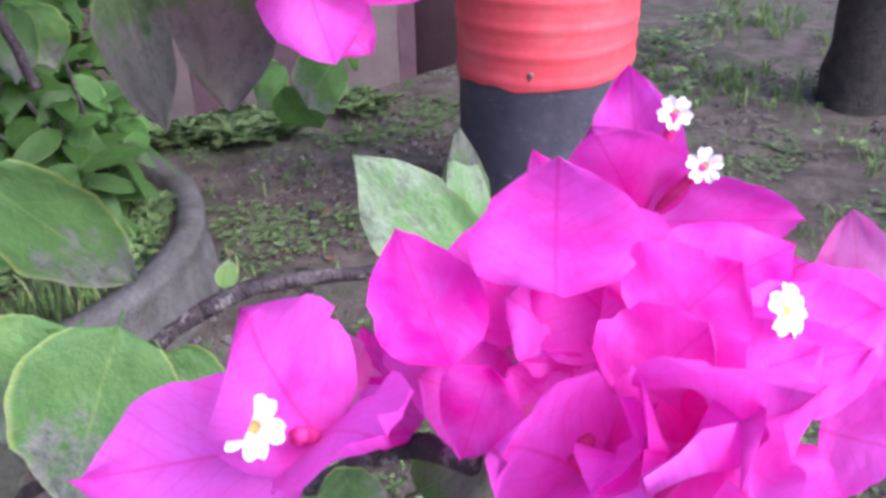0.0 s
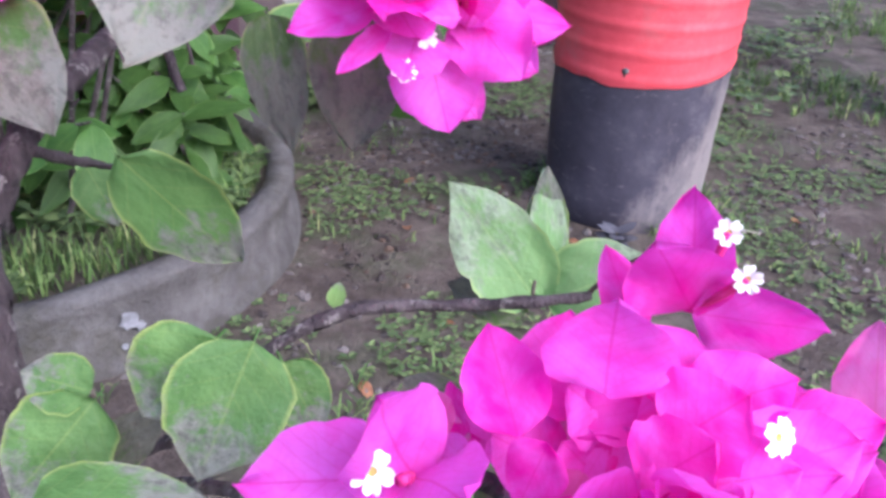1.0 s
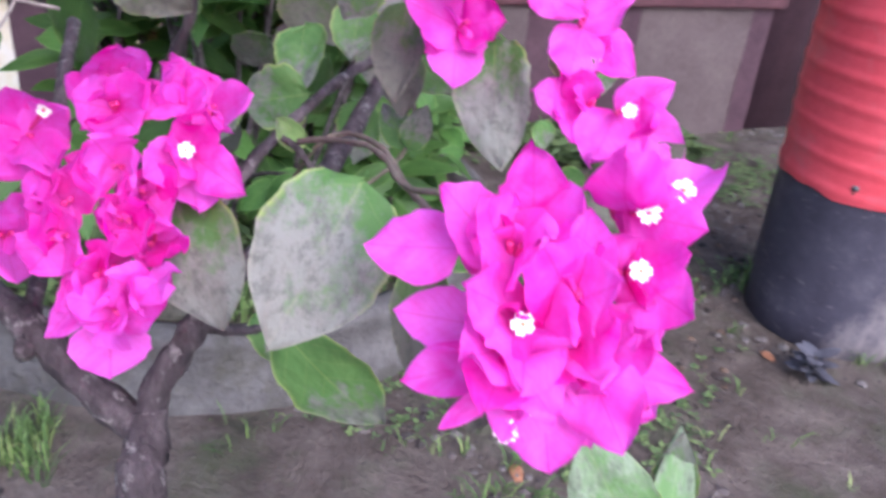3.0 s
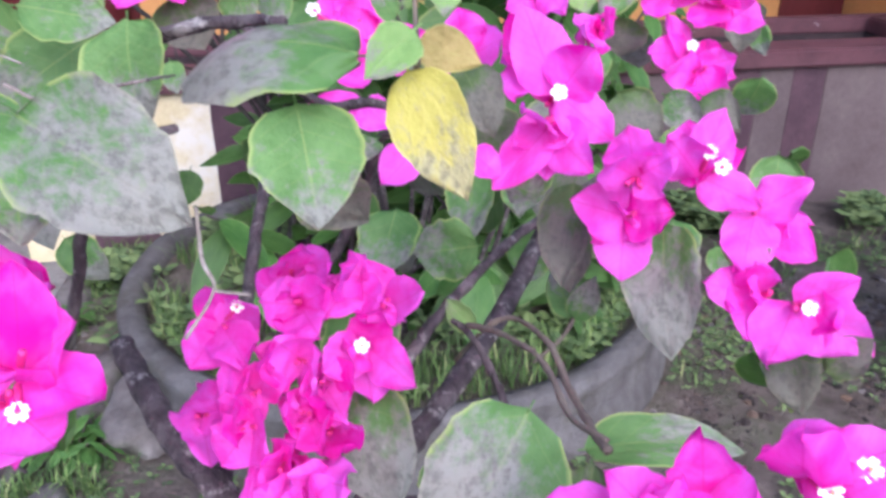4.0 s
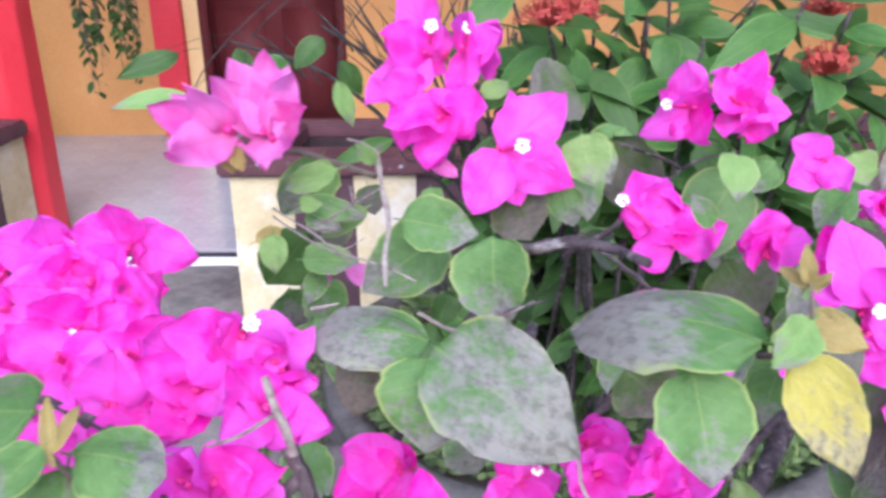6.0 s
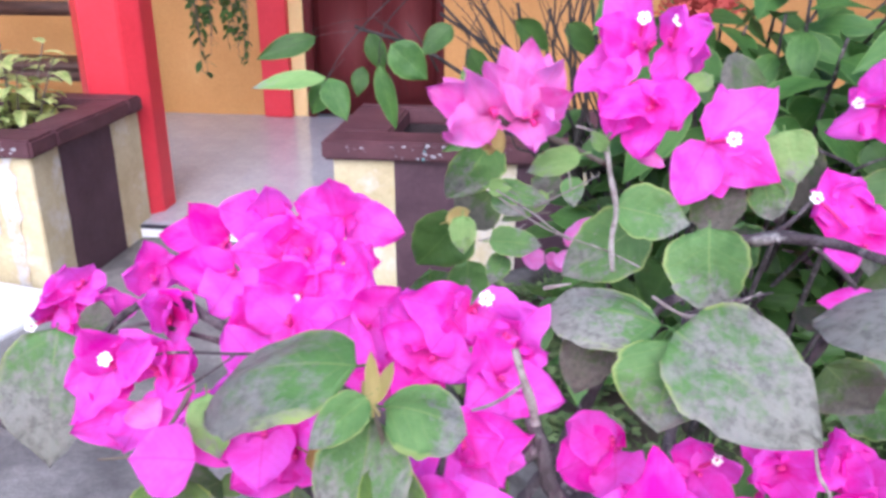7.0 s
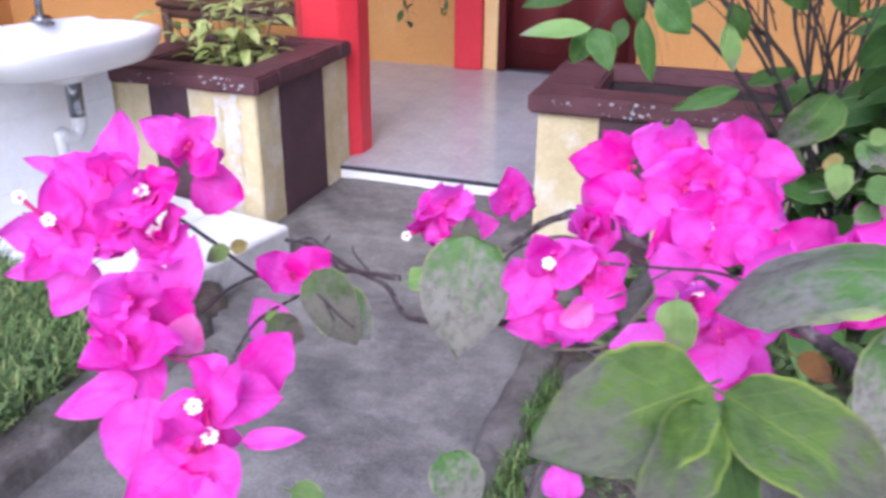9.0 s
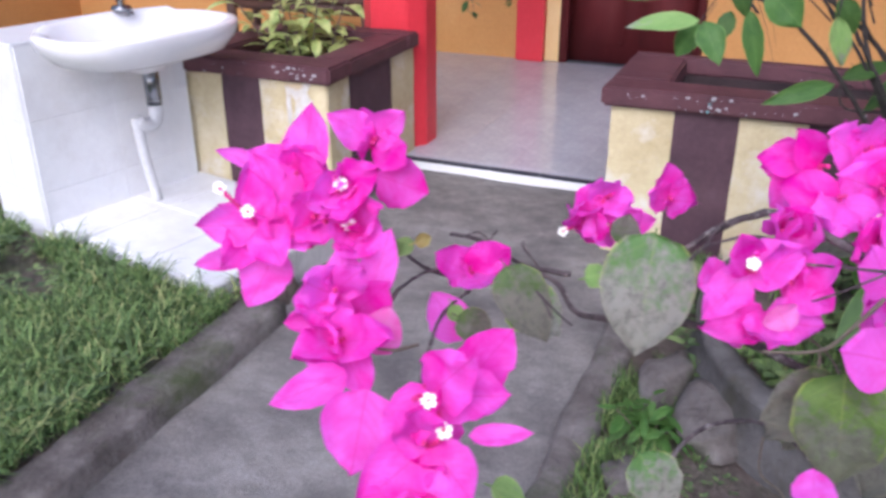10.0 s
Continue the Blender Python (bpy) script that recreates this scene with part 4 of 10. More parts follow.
def leaf(kind, base, tip, face, width, curl=0.5, arch=False, fold=0.25, wave=0.12, name="leaf"):
    """One bougainvillea leaf with its stalk."""
    count[0] += 1
    seed = count[0] * 0.37
    rot, length = frame_along(base, tip, face)
    bm = blade_sheet(length * (1 + abs(curl) * 0.06), width, leaf_shape, -0.5 if arch else fold, curl, wave, seed, 8, 16, 0.09)
    if arch:
        # the half that hangs over shows its clean, paler side
        rim = bm.verts.layers.float["rim"]
        side = 1 if (Matrix(rot.to_3x3()) @ Vector((1, 0, 0))).z < 0 else -1
        for v in bm.verts:
            if v.co.x * side > width * 0.36:
                v[rim] = max(v[rim], 0.95)
    # the chord of the curled blade runs to the tip
    bmesh.ops.rotate(bm, verts=bm.verts, cent=(0, 0, 0), matrix=Matrix.Rotation(curl * 0.5, 3, "X"))
    r = 0.0005
    a = [bm.verts.new((r * math.cos(k * 2.094), 0.002, r * math.sin(k * 2.094))) for k in range(3)]
    b = [bm.verts.new((r * math.cos(k * 2.094), -0.004, -0.001 + r * math.sin(k * 2.094))) for k in range(3)]
    for k in range(3):
        bm.faces.new((a[k], a[(k + 1) % 3], b[(k + 1) % 3], b[k]))
    return in_bush(new(name, mesh_of(name, bm, LEAF[kind])), base, rot)


def bract(base, tip, face, width, parent, pink=False, curl=-0.35, wave=0.16):
    count[0] += 1
    seed = count[0] * 0.53
    rot, length = frame_along(base, tip, face)
    bm = blade_sheet(length * (1 + abs(curl) * 0.06), width, bract_shape, 0.18, curl, wave, seed, 6, 11, 0.10)
    bmesh.ops.rotate(bm, verts=bm.verts, cent=(0, 0, 0), matrix=Matrix.Rotation(curl * 0.5, 3, "X"))
    return in_bush(new("bract", mesh_of("bract", bm, M_bract_pink if pink else M_bract)), base, rot, parent)


def floret_mesh(seed):
    """A five-lobed crinkled white floret facing +z, with a yellowish throat."""
    bm = bmesh.new()
    n, c = 60, bm.verts.new((0, 0, -0.0006))
    inner, outer = [], []
    for i in range(n):
        a = 2 * math.pi * i / n
        lobe = abs(math.cos(2.5 * a + seed))
        r = 0.0018 + 0.0017 * lobe ** 0.6 - 0.0006 * lobe ** 14
        inner.append(bm.verts.new((0.0007 * math.cos(a), 0.0007 * math.sin(a), 0)))
        outer.append(bm.verts.new((r * math.cos(a), r * math.sin(a), 0.0004 + 0.0005 * math.sin(5 * a + seed) * lobe + 0.0002 * math.cos(10 * a))))
    for i in range(n):
        k = (i + 1) % n
        f = bm.faces.new((c, inner[i], inner[k]))
        f.material_index = 1
        bm.faces.new((inner[i], outer[i], outer[k], inner[k]))
    return mesh_of("floret", bm, [M_star, M_eye])


FLORETS = [floret_mesh(s) for s in (0.0, 0.8, 1.7)]


def floret(at, face, parent, size=1.35):
    z = Vector(face).normalized()
    rot = z.to_track_quat("Z", "Y").to_matrix().to_4x4() @ Matrix.Rotation(count[0] * 1.3, 4, "Z") @ Matrix.Scale(size, 4)
    count[0] += 1
    return in_bush(new("floret", FLORETS[count[0] % 3]), at, rot, parent)


def flower(centre, axis, tips, stars=(), pink=False, width=0.72, reach=0.038):
    """A flower head: papery bracts round three slim tubes, some open at the end in a white star."""
    c, ax = Vector(centre), Vector(axis).normalized()
    bm = bmesh.new()
    ends = [Vector(s) for s in stars]
    rnd = random.Random(int(abs(c.x * 7919 + c.y * 104729 + c.z * 1299709) * 1000) % 100003)
    while len(ends) < 2:
        ends.append(c + ax * 0.010 + Vector((rnd.uniform(-1, 1), rnd.uniform(-1, 1), rnd.uniform(-1, 1))) * 0.004)
    root = c - ax * 0.004
    for e in ends:
        t = tube([root - c, (root * 0.5 + e * 0.5) - c + ax * 0.002, e - c - ax * 0.0005], 0.001, 0.0015, 6, 0.05, steps=3)
        me = bpy.data.meshes.new("tmp")
        t.to_mesh(me)
        t.free()
        bm.from_mesh(me)
        bpy.data.meshes.remove(me)
    f = in_bush(new("flower", mesh_of("flower", bm, M_tube)), c, Matrix.Identity(4))
    for tip in tips:
        tip = Vector(tip)
        length = max((tip - c).length, 0.008)
        bract(c, tip, ax + Vector((rnd.uniform(-0.3, 0.3), rnd.uniform(-0.3, 0.3), rnd.uniform(-0.3, 0.3))), max(reach, length) * width * rnd.uniform(0.82, 1.12), f, pink, rnd.uniform(-0.8, 0.3), rnd.uniform(0.16, 0.34) * (1.25 if pink else 1))
    for s in stars:
        floret(s, ax, f, rnd.uniform(1.16, 1.33))
    return f


def lone_bract(base, tip, face, width, pink=False):
    return bract(base, tip, face, width, None, pink, -0.3)


def branch(points, r0, r1, kind="bark", sides=8):
    count[0] += 1
    m = {"bark": M_bark, "twig": M_twig, "dry": M_dry_twig}[kind]
    p0 = Vector(points[0])
    bm = tube([Vector(p) - p0 for p in points], r0, r1, sides, 0.28 if r0 > 0.005 else 0.55, count[0], 10 if kind != "twig" else 6)
    return in_bush(new("branch" if kind == "bark" else "twig", mesh_of("branch", bm, m)), p0, Matrix.Identity(4))


# ---------------------------------------------------------------- shrub in the round planter
SHRUB = thing("ixora_shrub", (-0.96, 1.68, 0.17), "leafy green shrub with red flower heads in a round planter", "shrub")
SHRUB_INV = Matrix.Translation(SHRUB.location).inverted()


def lance_mesh(kind, length, width, seed, curl):
    bm = blade_sheet(length, width, lance_shape, 0.2, curl, 0.10, seed, 4, 9)
    return mesh_of("leaf", bm, LEAF[kind])


LANCES = [lance_mesh("fresh" if i % 3 else "deep", 0.098 + 0.012 * (i % 4), 0.042 + 0.005 * (i % 3), i * 1.7, 0.35 + 0.2 * (i % 3)) for i in range(9)]


def shrub_stem(foot, tip, k, low=0.5, n=11, droop=False):
    rnd = random.Random(k * 31 + 5)
    a, b = Vector(foot), Vector(tip)
    mid = a * 0.45 + b * 0.55 + Vector((rnd.uniform(-0.05, 0.05), rnd.uniform(-0.05, 0.05), 0.05))
    bm = tube([a - SHRUB.location, mid - SHRUB.location, b - SHRUB.location], 0.007, 0.0025, 7, 0.15, k)
    st = new("stem", mesh_of("stem", bm, M_bark))
    st.parent = SHRUB
    spin = rnd.uniform(0, 6)
    for i in range(n):
        f = low + (1 - low) * i / (n - 1)
        p = a * (1 - f) ** 2 + mid * 2 * f * (1 - f) + b * f * f
        along = (b - mid).normalized()
        spin += 1.9
        side = Vector((math.cos(spin), math.sin(spin), rnd.uniform(-1.6, -0.3) if droop else rnd.uniform(-0.9, 0.4)))
        rot, _ = frame_along(p, p + side, Vector((rnd.uniform(-0.2, 1.0), rnd.uniform(-1.0, 0.2), 0.8)) + side * 0.3)
        sc = rnd.uniform(0.92, 1.4)
        lf = new("leaf", LANCES[3 * rnd.randrange(3) if n == 13 and rnd.random() < 0.75 else rnd.randrange(9)])
        lf.parent = SHRUB
        lf.matrix_basis = SHRUB_INV @ Matrix.Translation(p) @ rot @ Matrix.Diagonal((sc * (0.75 if droop else 1), sc, sc, 1))


def bare_stem(points, r, k):
    """A leafless dark stem of the shrub with a couple of side twigs."""
    pts = [Vector(p) - SHRUB.location for p in points]
    st = part("stem", tube(pts, r, r * 0.5, 7, 0.25, k), M_dark_bark, SHRUB)
    rnd = random.Random(k)
    for i in range(3):
        f = rnd.uniform(0.35, 0.9)
        p = pts[1].lerp(pts[-1], f)
        d = (pts[-1] - pts[1]).normalized() * 0.12 + Vector((rnd.uniform(-1, 1), rnd.uniform(-1, 1), rnd.uniform(-0.2, 0.8))) * 0.07
        part("side_twig", tube([Vector((0, 0, 0)), d * 0.5 + Vector((0, 0, 0.008)), d], r * 0.35, r * 0.15, 5, 0.2, k + i, 4), M_dark_bark, st).location = p


def shrub_leaf(kind, base, tip, face, width):
    count[0] += 1
    rot, length = frame_along(base, tip, face)
    lf = part("leaf", blade_sheet(length * 1.03, width, lance_shape, 0.25, 0.45, 0.14, count[0] * 0.7, 6, 12, 0.06), LEAF[kind], SHRUB)
    lf.matrix_basis = SHRUB_INV @ Matrix.Translation(base) @ rot


def red_head(at):
    """A loose head of slim red tubes that spread upwards, each open in four narrow lobes or still in bud."""
    rnd = random.Random(int(abs(at[0]) * 1000))
    bm = bmesh.new()
    for i in range(70):
        d = Vector((rnd.gauss(0, 0.7), rnd.gauss(0, 0.7), rnd.uniform(0.25, 1.2))).normalized()
        e = d * rnd.uniform(0.03, 0.052)
        s = d.cross(Vector((0.3, 0.5, 0.8))).normalized()
        t = d.cross(s)
        if rnd.random() < 0.6:
            for k in range(4):
                q = (s * math.cos(k * 1.571) + t * math.sin(k * 1.571))
                w = d.cross(q) * 0.0022
                bm.faces.new([bm.verts.new(v) for v in (e, e + q * 0.005 + w, e + q * 0.010 - d * 0.002, e + q * 0.005 - w)])
        for w in (s * 0.0011, t * 0.0011):
            bm.faces.new([bm.verts.new(v) for v in (d * 0.004 - w, d * 0.004 + w, e + w * 1.4, e - w * 1.4)])
    h = part("flower_head", bm, M_ixora, SHRUB, "loose dull red flower head")
    h.location = Vector(at) - SHRUB.location


# ---------------------------------------------------------------- the bougainvillea, limb by limb

# near cluster
flower((0.3077, 0.157, 0.9007), (0.0511, -0.726, 0.6858), [(0.2699, 0.1498, 0.8978), (0.3039, 0.1414, 0.9322), (0.3216, 0.1318, 0.9213)], [])
floret((0.3014, 0.1448, 0.9119), (0.0225, -0.8517, 0.533), None, 1.5)
flower((0.3762, 0.2386, 0.9007), (-0.1973, -0.9219, 0.3335), [(0.3708, 0.2436, 0.9381), (0.36, 0.2231, 0.9291), (0.4125, 0.2309, 0.9039)], [(0.3803, 0.2351, 0.9293), (0.3868, 0.2297, 0.9184)])
lone_bract((0.3468, 0.1698, 0.9192), (0.3464, 0.1709, 0.9424), (0.0381, -0.9, 0.434), 0.0286)
lone_bract((0.3295, 0.1668, 0.9069), (0.3198, 0.1825, 0.9249), (0.0058, -0.6914, 0.7223), 0.0199)
lone_bract((0.3361, 0.1637, 0.9089), (0.3309, 0.1575, 0.8952), (-0.1714, -0.6317, 0.7561), 0.0152)
lone_bract((0.3562, 0.1746, 0.9074), (0.3907, 0.1798, 0.9188), (-0.0709, -0.8638, 0.4988), 0.0229)
floret((0.3809, 0.1606, 0.921), (0.5191, -0.7098, 0.4573), None)
lone_bract((0.362, 0.1624, 0.9041), (0.3939, 0.1587, 0.9152), (-0.0353, -0.6972, 0.716), 0.0215)
lone_bract((0.3598, 0.1537, 0.9083), (0.383, 0.1518, 0.8931), (-0.1319, -0.6438, 0.7536), 0.0218)
lone_bract((0.3534, 0.1748, 0.9072), (0.3628, 0.1669, 0.8834), (-0.1617, -0.5729, 0.8033), 0.024)
lone_bract((0.3841, 0.1729, 0.9022), (0.4046, 0.1698, 0.9132), (-0.385, -0.648, 0.6572), 0.0207)
lone_bract((0.4386, 0.2407, 0.8628), (0.435, 0.2542, 0.8955), (-0.3499, -0.755, 0.5547), 0.025, True)
lone_bract((0.3452, 0.1688, 0.8971), (0.339, 0.1591, 0.8854), (-0.1561, -0.6806, 0.7158), 0.0174, True)
lone_bract((0.3495, 0.1711, 0.894), (0.3614, 0.1682, 0.8769), (-0.0193, -0.5261, 0.8501), 0.02)
lone_bract((0.345, 0.1795, 0.9042), (0.3359, 0.1909, 0.9136), (-0.0035, -0.763, 0.6464), 0.017)
lone_bract((0.3431, 0.1846, 0.906), (0.3656, 0.1902, 0.9025), (0.1165, -0.7374, 0.6654), 0.0257)
lone_bract((0.3724, 0.1839, 0.8962), (0.3842, 0.1733, 0.8884), (-0.1036, -0.8041, 0.5853), 0.0237)
lone_bract((0.3925, 0.1656, 0.8944), (0.4025, 0.1574, 0.8964), (-0.3179, -0.6611, 0.6795), 0.0213)
lone_bract((0.3752, 0.1556, 0.8933), (0.3949, 0.1542, 0.8824), (-0.3168, -0.7533, 0.5763), 0.0201)
lone_bract((0.3273, 0.1809, 0.9011), (0.3356, 0.1766, 0.8861), (0.1622, -0.8114, 0.5615), 0.0185)
lone_bract((0.3121, 0.1836, 0.8903), (0.3045, 0.1809, 0.9052), (0.1881, -0.6846, 0.7042), 0.0109, True)
lone_bract((0.3157, 0.1858, 0.8874), (0.3106, 0.1969, 0.8963), (0.1302, -0.6577, 0.7419), 0.0074)
lone_bract((0.3118, 0.1805, 0.8912), (0.3191, 0.1721, 0.8923), (0.1404, -0.8656, 0.4804), 0.0071)
flower((0.3676, 0.1497, 0.9072), (-0.358, -0.724, 0.5896), [(0.3521, 0.1209, 0.9205), (0.3693, 0.1261, 0.929), (0.3632, 0.1208, 0.9206)], [])
flower((0.352, 0.1537, 0.895), (-0.3984, -0.5588, 0.7274), [(0.3354, 0.1309, 0.9188), (0.3563, 0.1304, 0.9191), (0.347, 0.1251, 0.9096)], [])
flower((0.412, 0.1977, 0.8865), (-0.2496, -0.678, 0.6914), [(0.4065, 0.175, 0.9111), (0.3895, 0.1721, 0.9086), (0.4075, 0.1682, 0.897)], [])

# leaves low down
leaf("green", (0.3343, 0.4616, 0.7875), (0.3313, 0.4355, 0.8591), (0.098, -0.9004, 0.4238), 0.0265, 0.42)
leaf("green", (0.2319, 0.2317, 0.8743), (0.2104, 0.219, 0.8501), (0.4799, -0.7427, 0.4669), 0.0388, 0.21)
leaf("green", (0.246, 0.2271, 0.8785), (0.2324, 0.2075, 0.8375), (0.3433, -0.6706, 0.6575), 0.0387, 0.43)
leaf("green", (0.2505, 0.2394, 0.8628), (0.2635, 0.2356, 0.8382), (0.0247, -0.5307, 0.8471), 0.0212, 0.21)
leaf("green", (0.1831, 0.2344, 0.8431), (0.1609, 0.2308, 0.8508), (0.4727, -0.6701, 0.5724), 0.0218, 0.43)
leaf("green", (0.1845, 0.2338, 0.8406), (0.1614, 0.2119, 0.8106), (0.4639, -0.6699, 0.5797), 0.0366, 0.38)
leaf("dull", (0.1782, 0.234, 0.8068), (0.1992, 0.2536, 0.823), (0.5299, -0.4745, 0.7028), 0.0188, 0.21)
leaf("green", (0.1802, 0.1976, 0.8275), (0.2349, 0.2046, 0.8326), (0.3114, -0.6519, 0.6914), 0.024, 0.6)
leaf("green", (0.1011, 0.4161, 0.8489), (0.1438, 0.47, 0.7614), (0.2426, -0.8883, 0.39), 0.0522, 0.55)
leaf("green", (0.0418, 0.4801, 0.8103), (0.0628, 0.4715, 0.7747), (0.5513, -0.7712, 0.3182), 0.0325, 0.42)
leaf("pale", (0.2577, 0.2771, 0.8613), (0.2582, 0.2853, 0.8675), (0.1814, -0.8947, 0.408), 0.0068, 0.64)
leaf("dull", (0.3132, 0.2144, 0.8749), (0.2943, 0.2167, 0.8795), (0.307, -0.6737, 0.6723), 0.0121, 0.3)
leaf("green", (0.301, 0.1809, 0.8652), (0.3175, 0.1778, 0.8654), (0.292, -0.5723, 0.7662), 0.0138, 0.6)
leaf("dull", (0.321, 0.1941, 0.8549), (0.3386, 0.1931, 0.8669), (0.1985, -0.755, 0.6248), 0.0165, 0.35)
branch([(0.1207, 0.2968, 0.7385), (0.1899, 0.2693, 0.7921), (0.2238, 0.2634, 0.8331), (0.2391, 0.2661, 0.8492), (0.26, 0.2762, 0.8595), (0.2794, 0.2855, 0.8601), (0.2997, 0.2947, 0.8573), (0.3298, 0.3057, 0.8563), (0.353, 0.3161, 0.8561)], 0.0031, 0.0022, "bark")
branch([(0.119, 0.2762, 0.7538), (0.1912, 0.2426, 0.796), (0.2507, 0.2066, 0.8363), (0.289, 0.1892, 0.8566), (0.3185, 0.1855, 0.8742), (0.3331, 0.1669, 0.8858)], 0.0029, 0.0022, "bark")
branch([(0.3528, 0.33, 0.8484), (0.3594, 0.294, 0.8813), (0.3663, 0.2519, 0.9133)], 0.0012, 0.0007, "twig")
branch([(0.3301, 0.3187, 0.852), (0.3305, 0.3235, 0.8557)], 0.0008, 0.0007, "twig")
branch([(0.1822, 0.2365, 0.8419), (0.1834, 0.2353, 0.8392), (0.1735, 0.2526, 0.7974)], 0.001, 0.0007, "twig")
leaf("young", (0.3342, 0.404, 0.7951), (0.2819, 0.4188, 0.8524), (-0.0528, -0.7602, 0.729), 0.0477, 0.4)
leaf("young", (0.3377, 0.405, 0.7959), (0.3292, 0.451, 0.8516), (0.42, -0.7579, 0.5915), 0.0248, 0.35)
leaf("young", (0.3387, 0.4043, 0.7952), (0.3917, 0.4082, 0.826), (0.1588, -0.6164, 0.9249), 0.0477, 0.45)
leaf("dull", (0.3292, 0.4093, 0.7865), (0.2834, 0.425, 0.7887), (0.0584, -0.6381, 0.916), 0.0334, 0.3)

# trunk and main limbs
branch([(0.0486, 0.3627, -0.03), (0.0552, 0.3512, 0.2332), (0.0622, 0.3389, 0.5124), (0.0686, 0.3277, 0.7676), (0.0624, 0.3409, 0.7969), (0.0582, 0.3479, 0.8192)], 0.018, 0.0114)
branch([(0.0578, 0.3481, 0.81), (0.0596, 0.3565, 0.8318), (0.0689, 0.3669, 0.8538), (0.073, 0.3753, 0.8681), (0.075, 0.3989, 0.8811), (0.0681, 0.4492, 0.8854), (0.0476, 0.5472, 0.8914), (0.0233, 0.6787, 0.9313)], 0.0088, 0.0067, "bark")
branch([(0.057, 0.3464, 0.8069), (0.0453, 0.3412, 0.8146), (0.0196, 0.3376, 0.8351), (-0.0085, 0.3345, 0.8569), (-0.0692, 0.3449, 0.8718), (-0.1611, 0.3796, 0.8839)], 0.0103, 0.0086, "bark")
branch([(0.074, 0.3717, 0.8695), (0.084, 0.3917, 0.8561), (0.0777, 0.4495, 0.8262)], 0.004, 0.002, "bark")
branch([(0.2226, 0.3484, 0.9863), (0.2059, 0.3664, 0.9798), (0.1823, 0.3926, 0.976), (0.1561, 0.4202, 0.9772), (0.1234, 0.4416, 0.97), (0.106, 0.4397, 0.9585), (0.077, 0.4535, 0.9194)], 0.0019, 0.0013, "twig")
branch([(0.1296, 0.5057, 0.9437), (0.1342, 0.4794, 0.942), (0.1283, 0.4576, 0.9355)], 0.0013, 0.0011, "twig")
branch([(0.0016, 0.3207, 0.8504), (-0.0437, 0.3763, 0.8683), (-0.0828, 0.4254, 0.8987), (-0.1137, 0.471, 0.9433), (-0.1396, 0.5089, 0.9702)], 0.0055, 0.0046, "bark")
branch([(0.0574, 0.4068, 0.9141), (0.0626, 0.4333, 0.934), (0.0604, 0.4716, 0.9467), (0.0667, 0.5344, 0.9678), (0.0763, 0.5944, 0.9783), (0.092, 0.6695, 0.9981)], 0.0042, 0.0031, "bark")
branch([(-0.0442, 0.4746, 0.9435), (-0.0197, 0.4847, 0.9901), (0.0036, 0.47, 1.0324), (0.0369, 0.451, 1.0598), (0.0849, 0.4492, 1.0705)], 0.0039, 0.0026, "bark")
branch([(0.0067, 0.3137, 1.1256), (0.031, 0.3189, 1.1344), (0.0549, 0.3314, 1.1381), (0.0907, 0.3184, 1.1429)], 0.0032, 0.0023, "bark")
branch([(0.0957, 0.3098, 1.1258), (0.1026, 0.3266, 1.1112), (0.1163, 0.3385, 1.1119), (0.1137, 0.3716, 1.0974)], 0.0022, 0.0015, "bark")
branch([(0.1022, 0.26, 1.091), (0.1109, 0.2531, 1.0764), (0.1188, 0.2503, 1.0682), (0.1154, 0.2389, 1.0538)], 0.0007, 0.0005, "dry")
branch([(0.1189, 0.2502, 1.0682), (0.1271, 0.2588, 1.0654)], 0.0006, 0.0005, "dry")
branch([(0.1349, 0.4304, 0.8838), (0.1209, 0.4384, 0.9166), (0.1073, 0.4402, 0.9376), (0.0986, 0.4345, 0.9564), (0.0893, 0.4308, 0.9625)], 0.0026, 0.0016, "bark")
branch([(0.1008, 0.4305, 0.9632), (0.1264, 0.417, 0.9749), (0.1619, 0.3924, 0.988), (0.1835, 0.372, 0.9936), (0.205, 0.3488, 0.9947), (0.2283, 0.3318, 1.0046)], 0.0017, 0.0012, "twig")
branch([(-0.0948, 0.249, 0.8845), (-0.085, 0.2911, 0.9382), (-0.0628, 0.3036, 0.9938), (-0.0442, 0.3035, 1.0341), (-0.0365, 0.3322, 1.0652), (-0.0363, 0.3587, 1.0705)], 0.0038, 0.0025, "bark")
branch([(-0.02, 0.2628, 1.1834), (-0.0118, 0.2594, 1.1665), (-0.0039, 0.2557, 1.1525), (-0.0001, 0.2498, 1.1411), (0.0066, 0.2442, 1.1287)], 0.0014, 0.0011, "dry")
branch([(-0.0189, 0.2619, 1.1823), (-0.0263, 0.2609, 1.1849), (-0.0335, 0.2572, 1.1865)], 0.0009, 0.0005, "dry")
branch([(-0.0188, 0.2624, 1.1823), (-0.0195, 0.2661, 1.1845)], 0.001, 0.0008, "twig")
branch([(0.0215, 0.1726, 1.1183), (0.0239, 0.1726, 1.1137), (0.0283, 0.1731, 1.1052), (0.0322, 0.1766, 1.0872)], 0.0015, 0.0021, "dry")
branch([(0.0291, 0.1769, 1.089), (0.0327, 0.178, 1.0792), (0.0368, 0.182, 1.0569), (0.0373, 0.2035, 1.0117)], 0.0028, 0.0043, "bark")
branch([(0.0326, 0.1788, 1.0776), (0.0235, 0.1712, 1.0628), (0.0118, 0.1633, 1.0446)], 0.0028, 0.002, "bark")
branch([(0.0268, 0.1738, 1.1044), (0.031, 0.1555, 1.1047), (0.0353, 0.1403, 1.1089)], 0.0009, 0.0005, "dry")
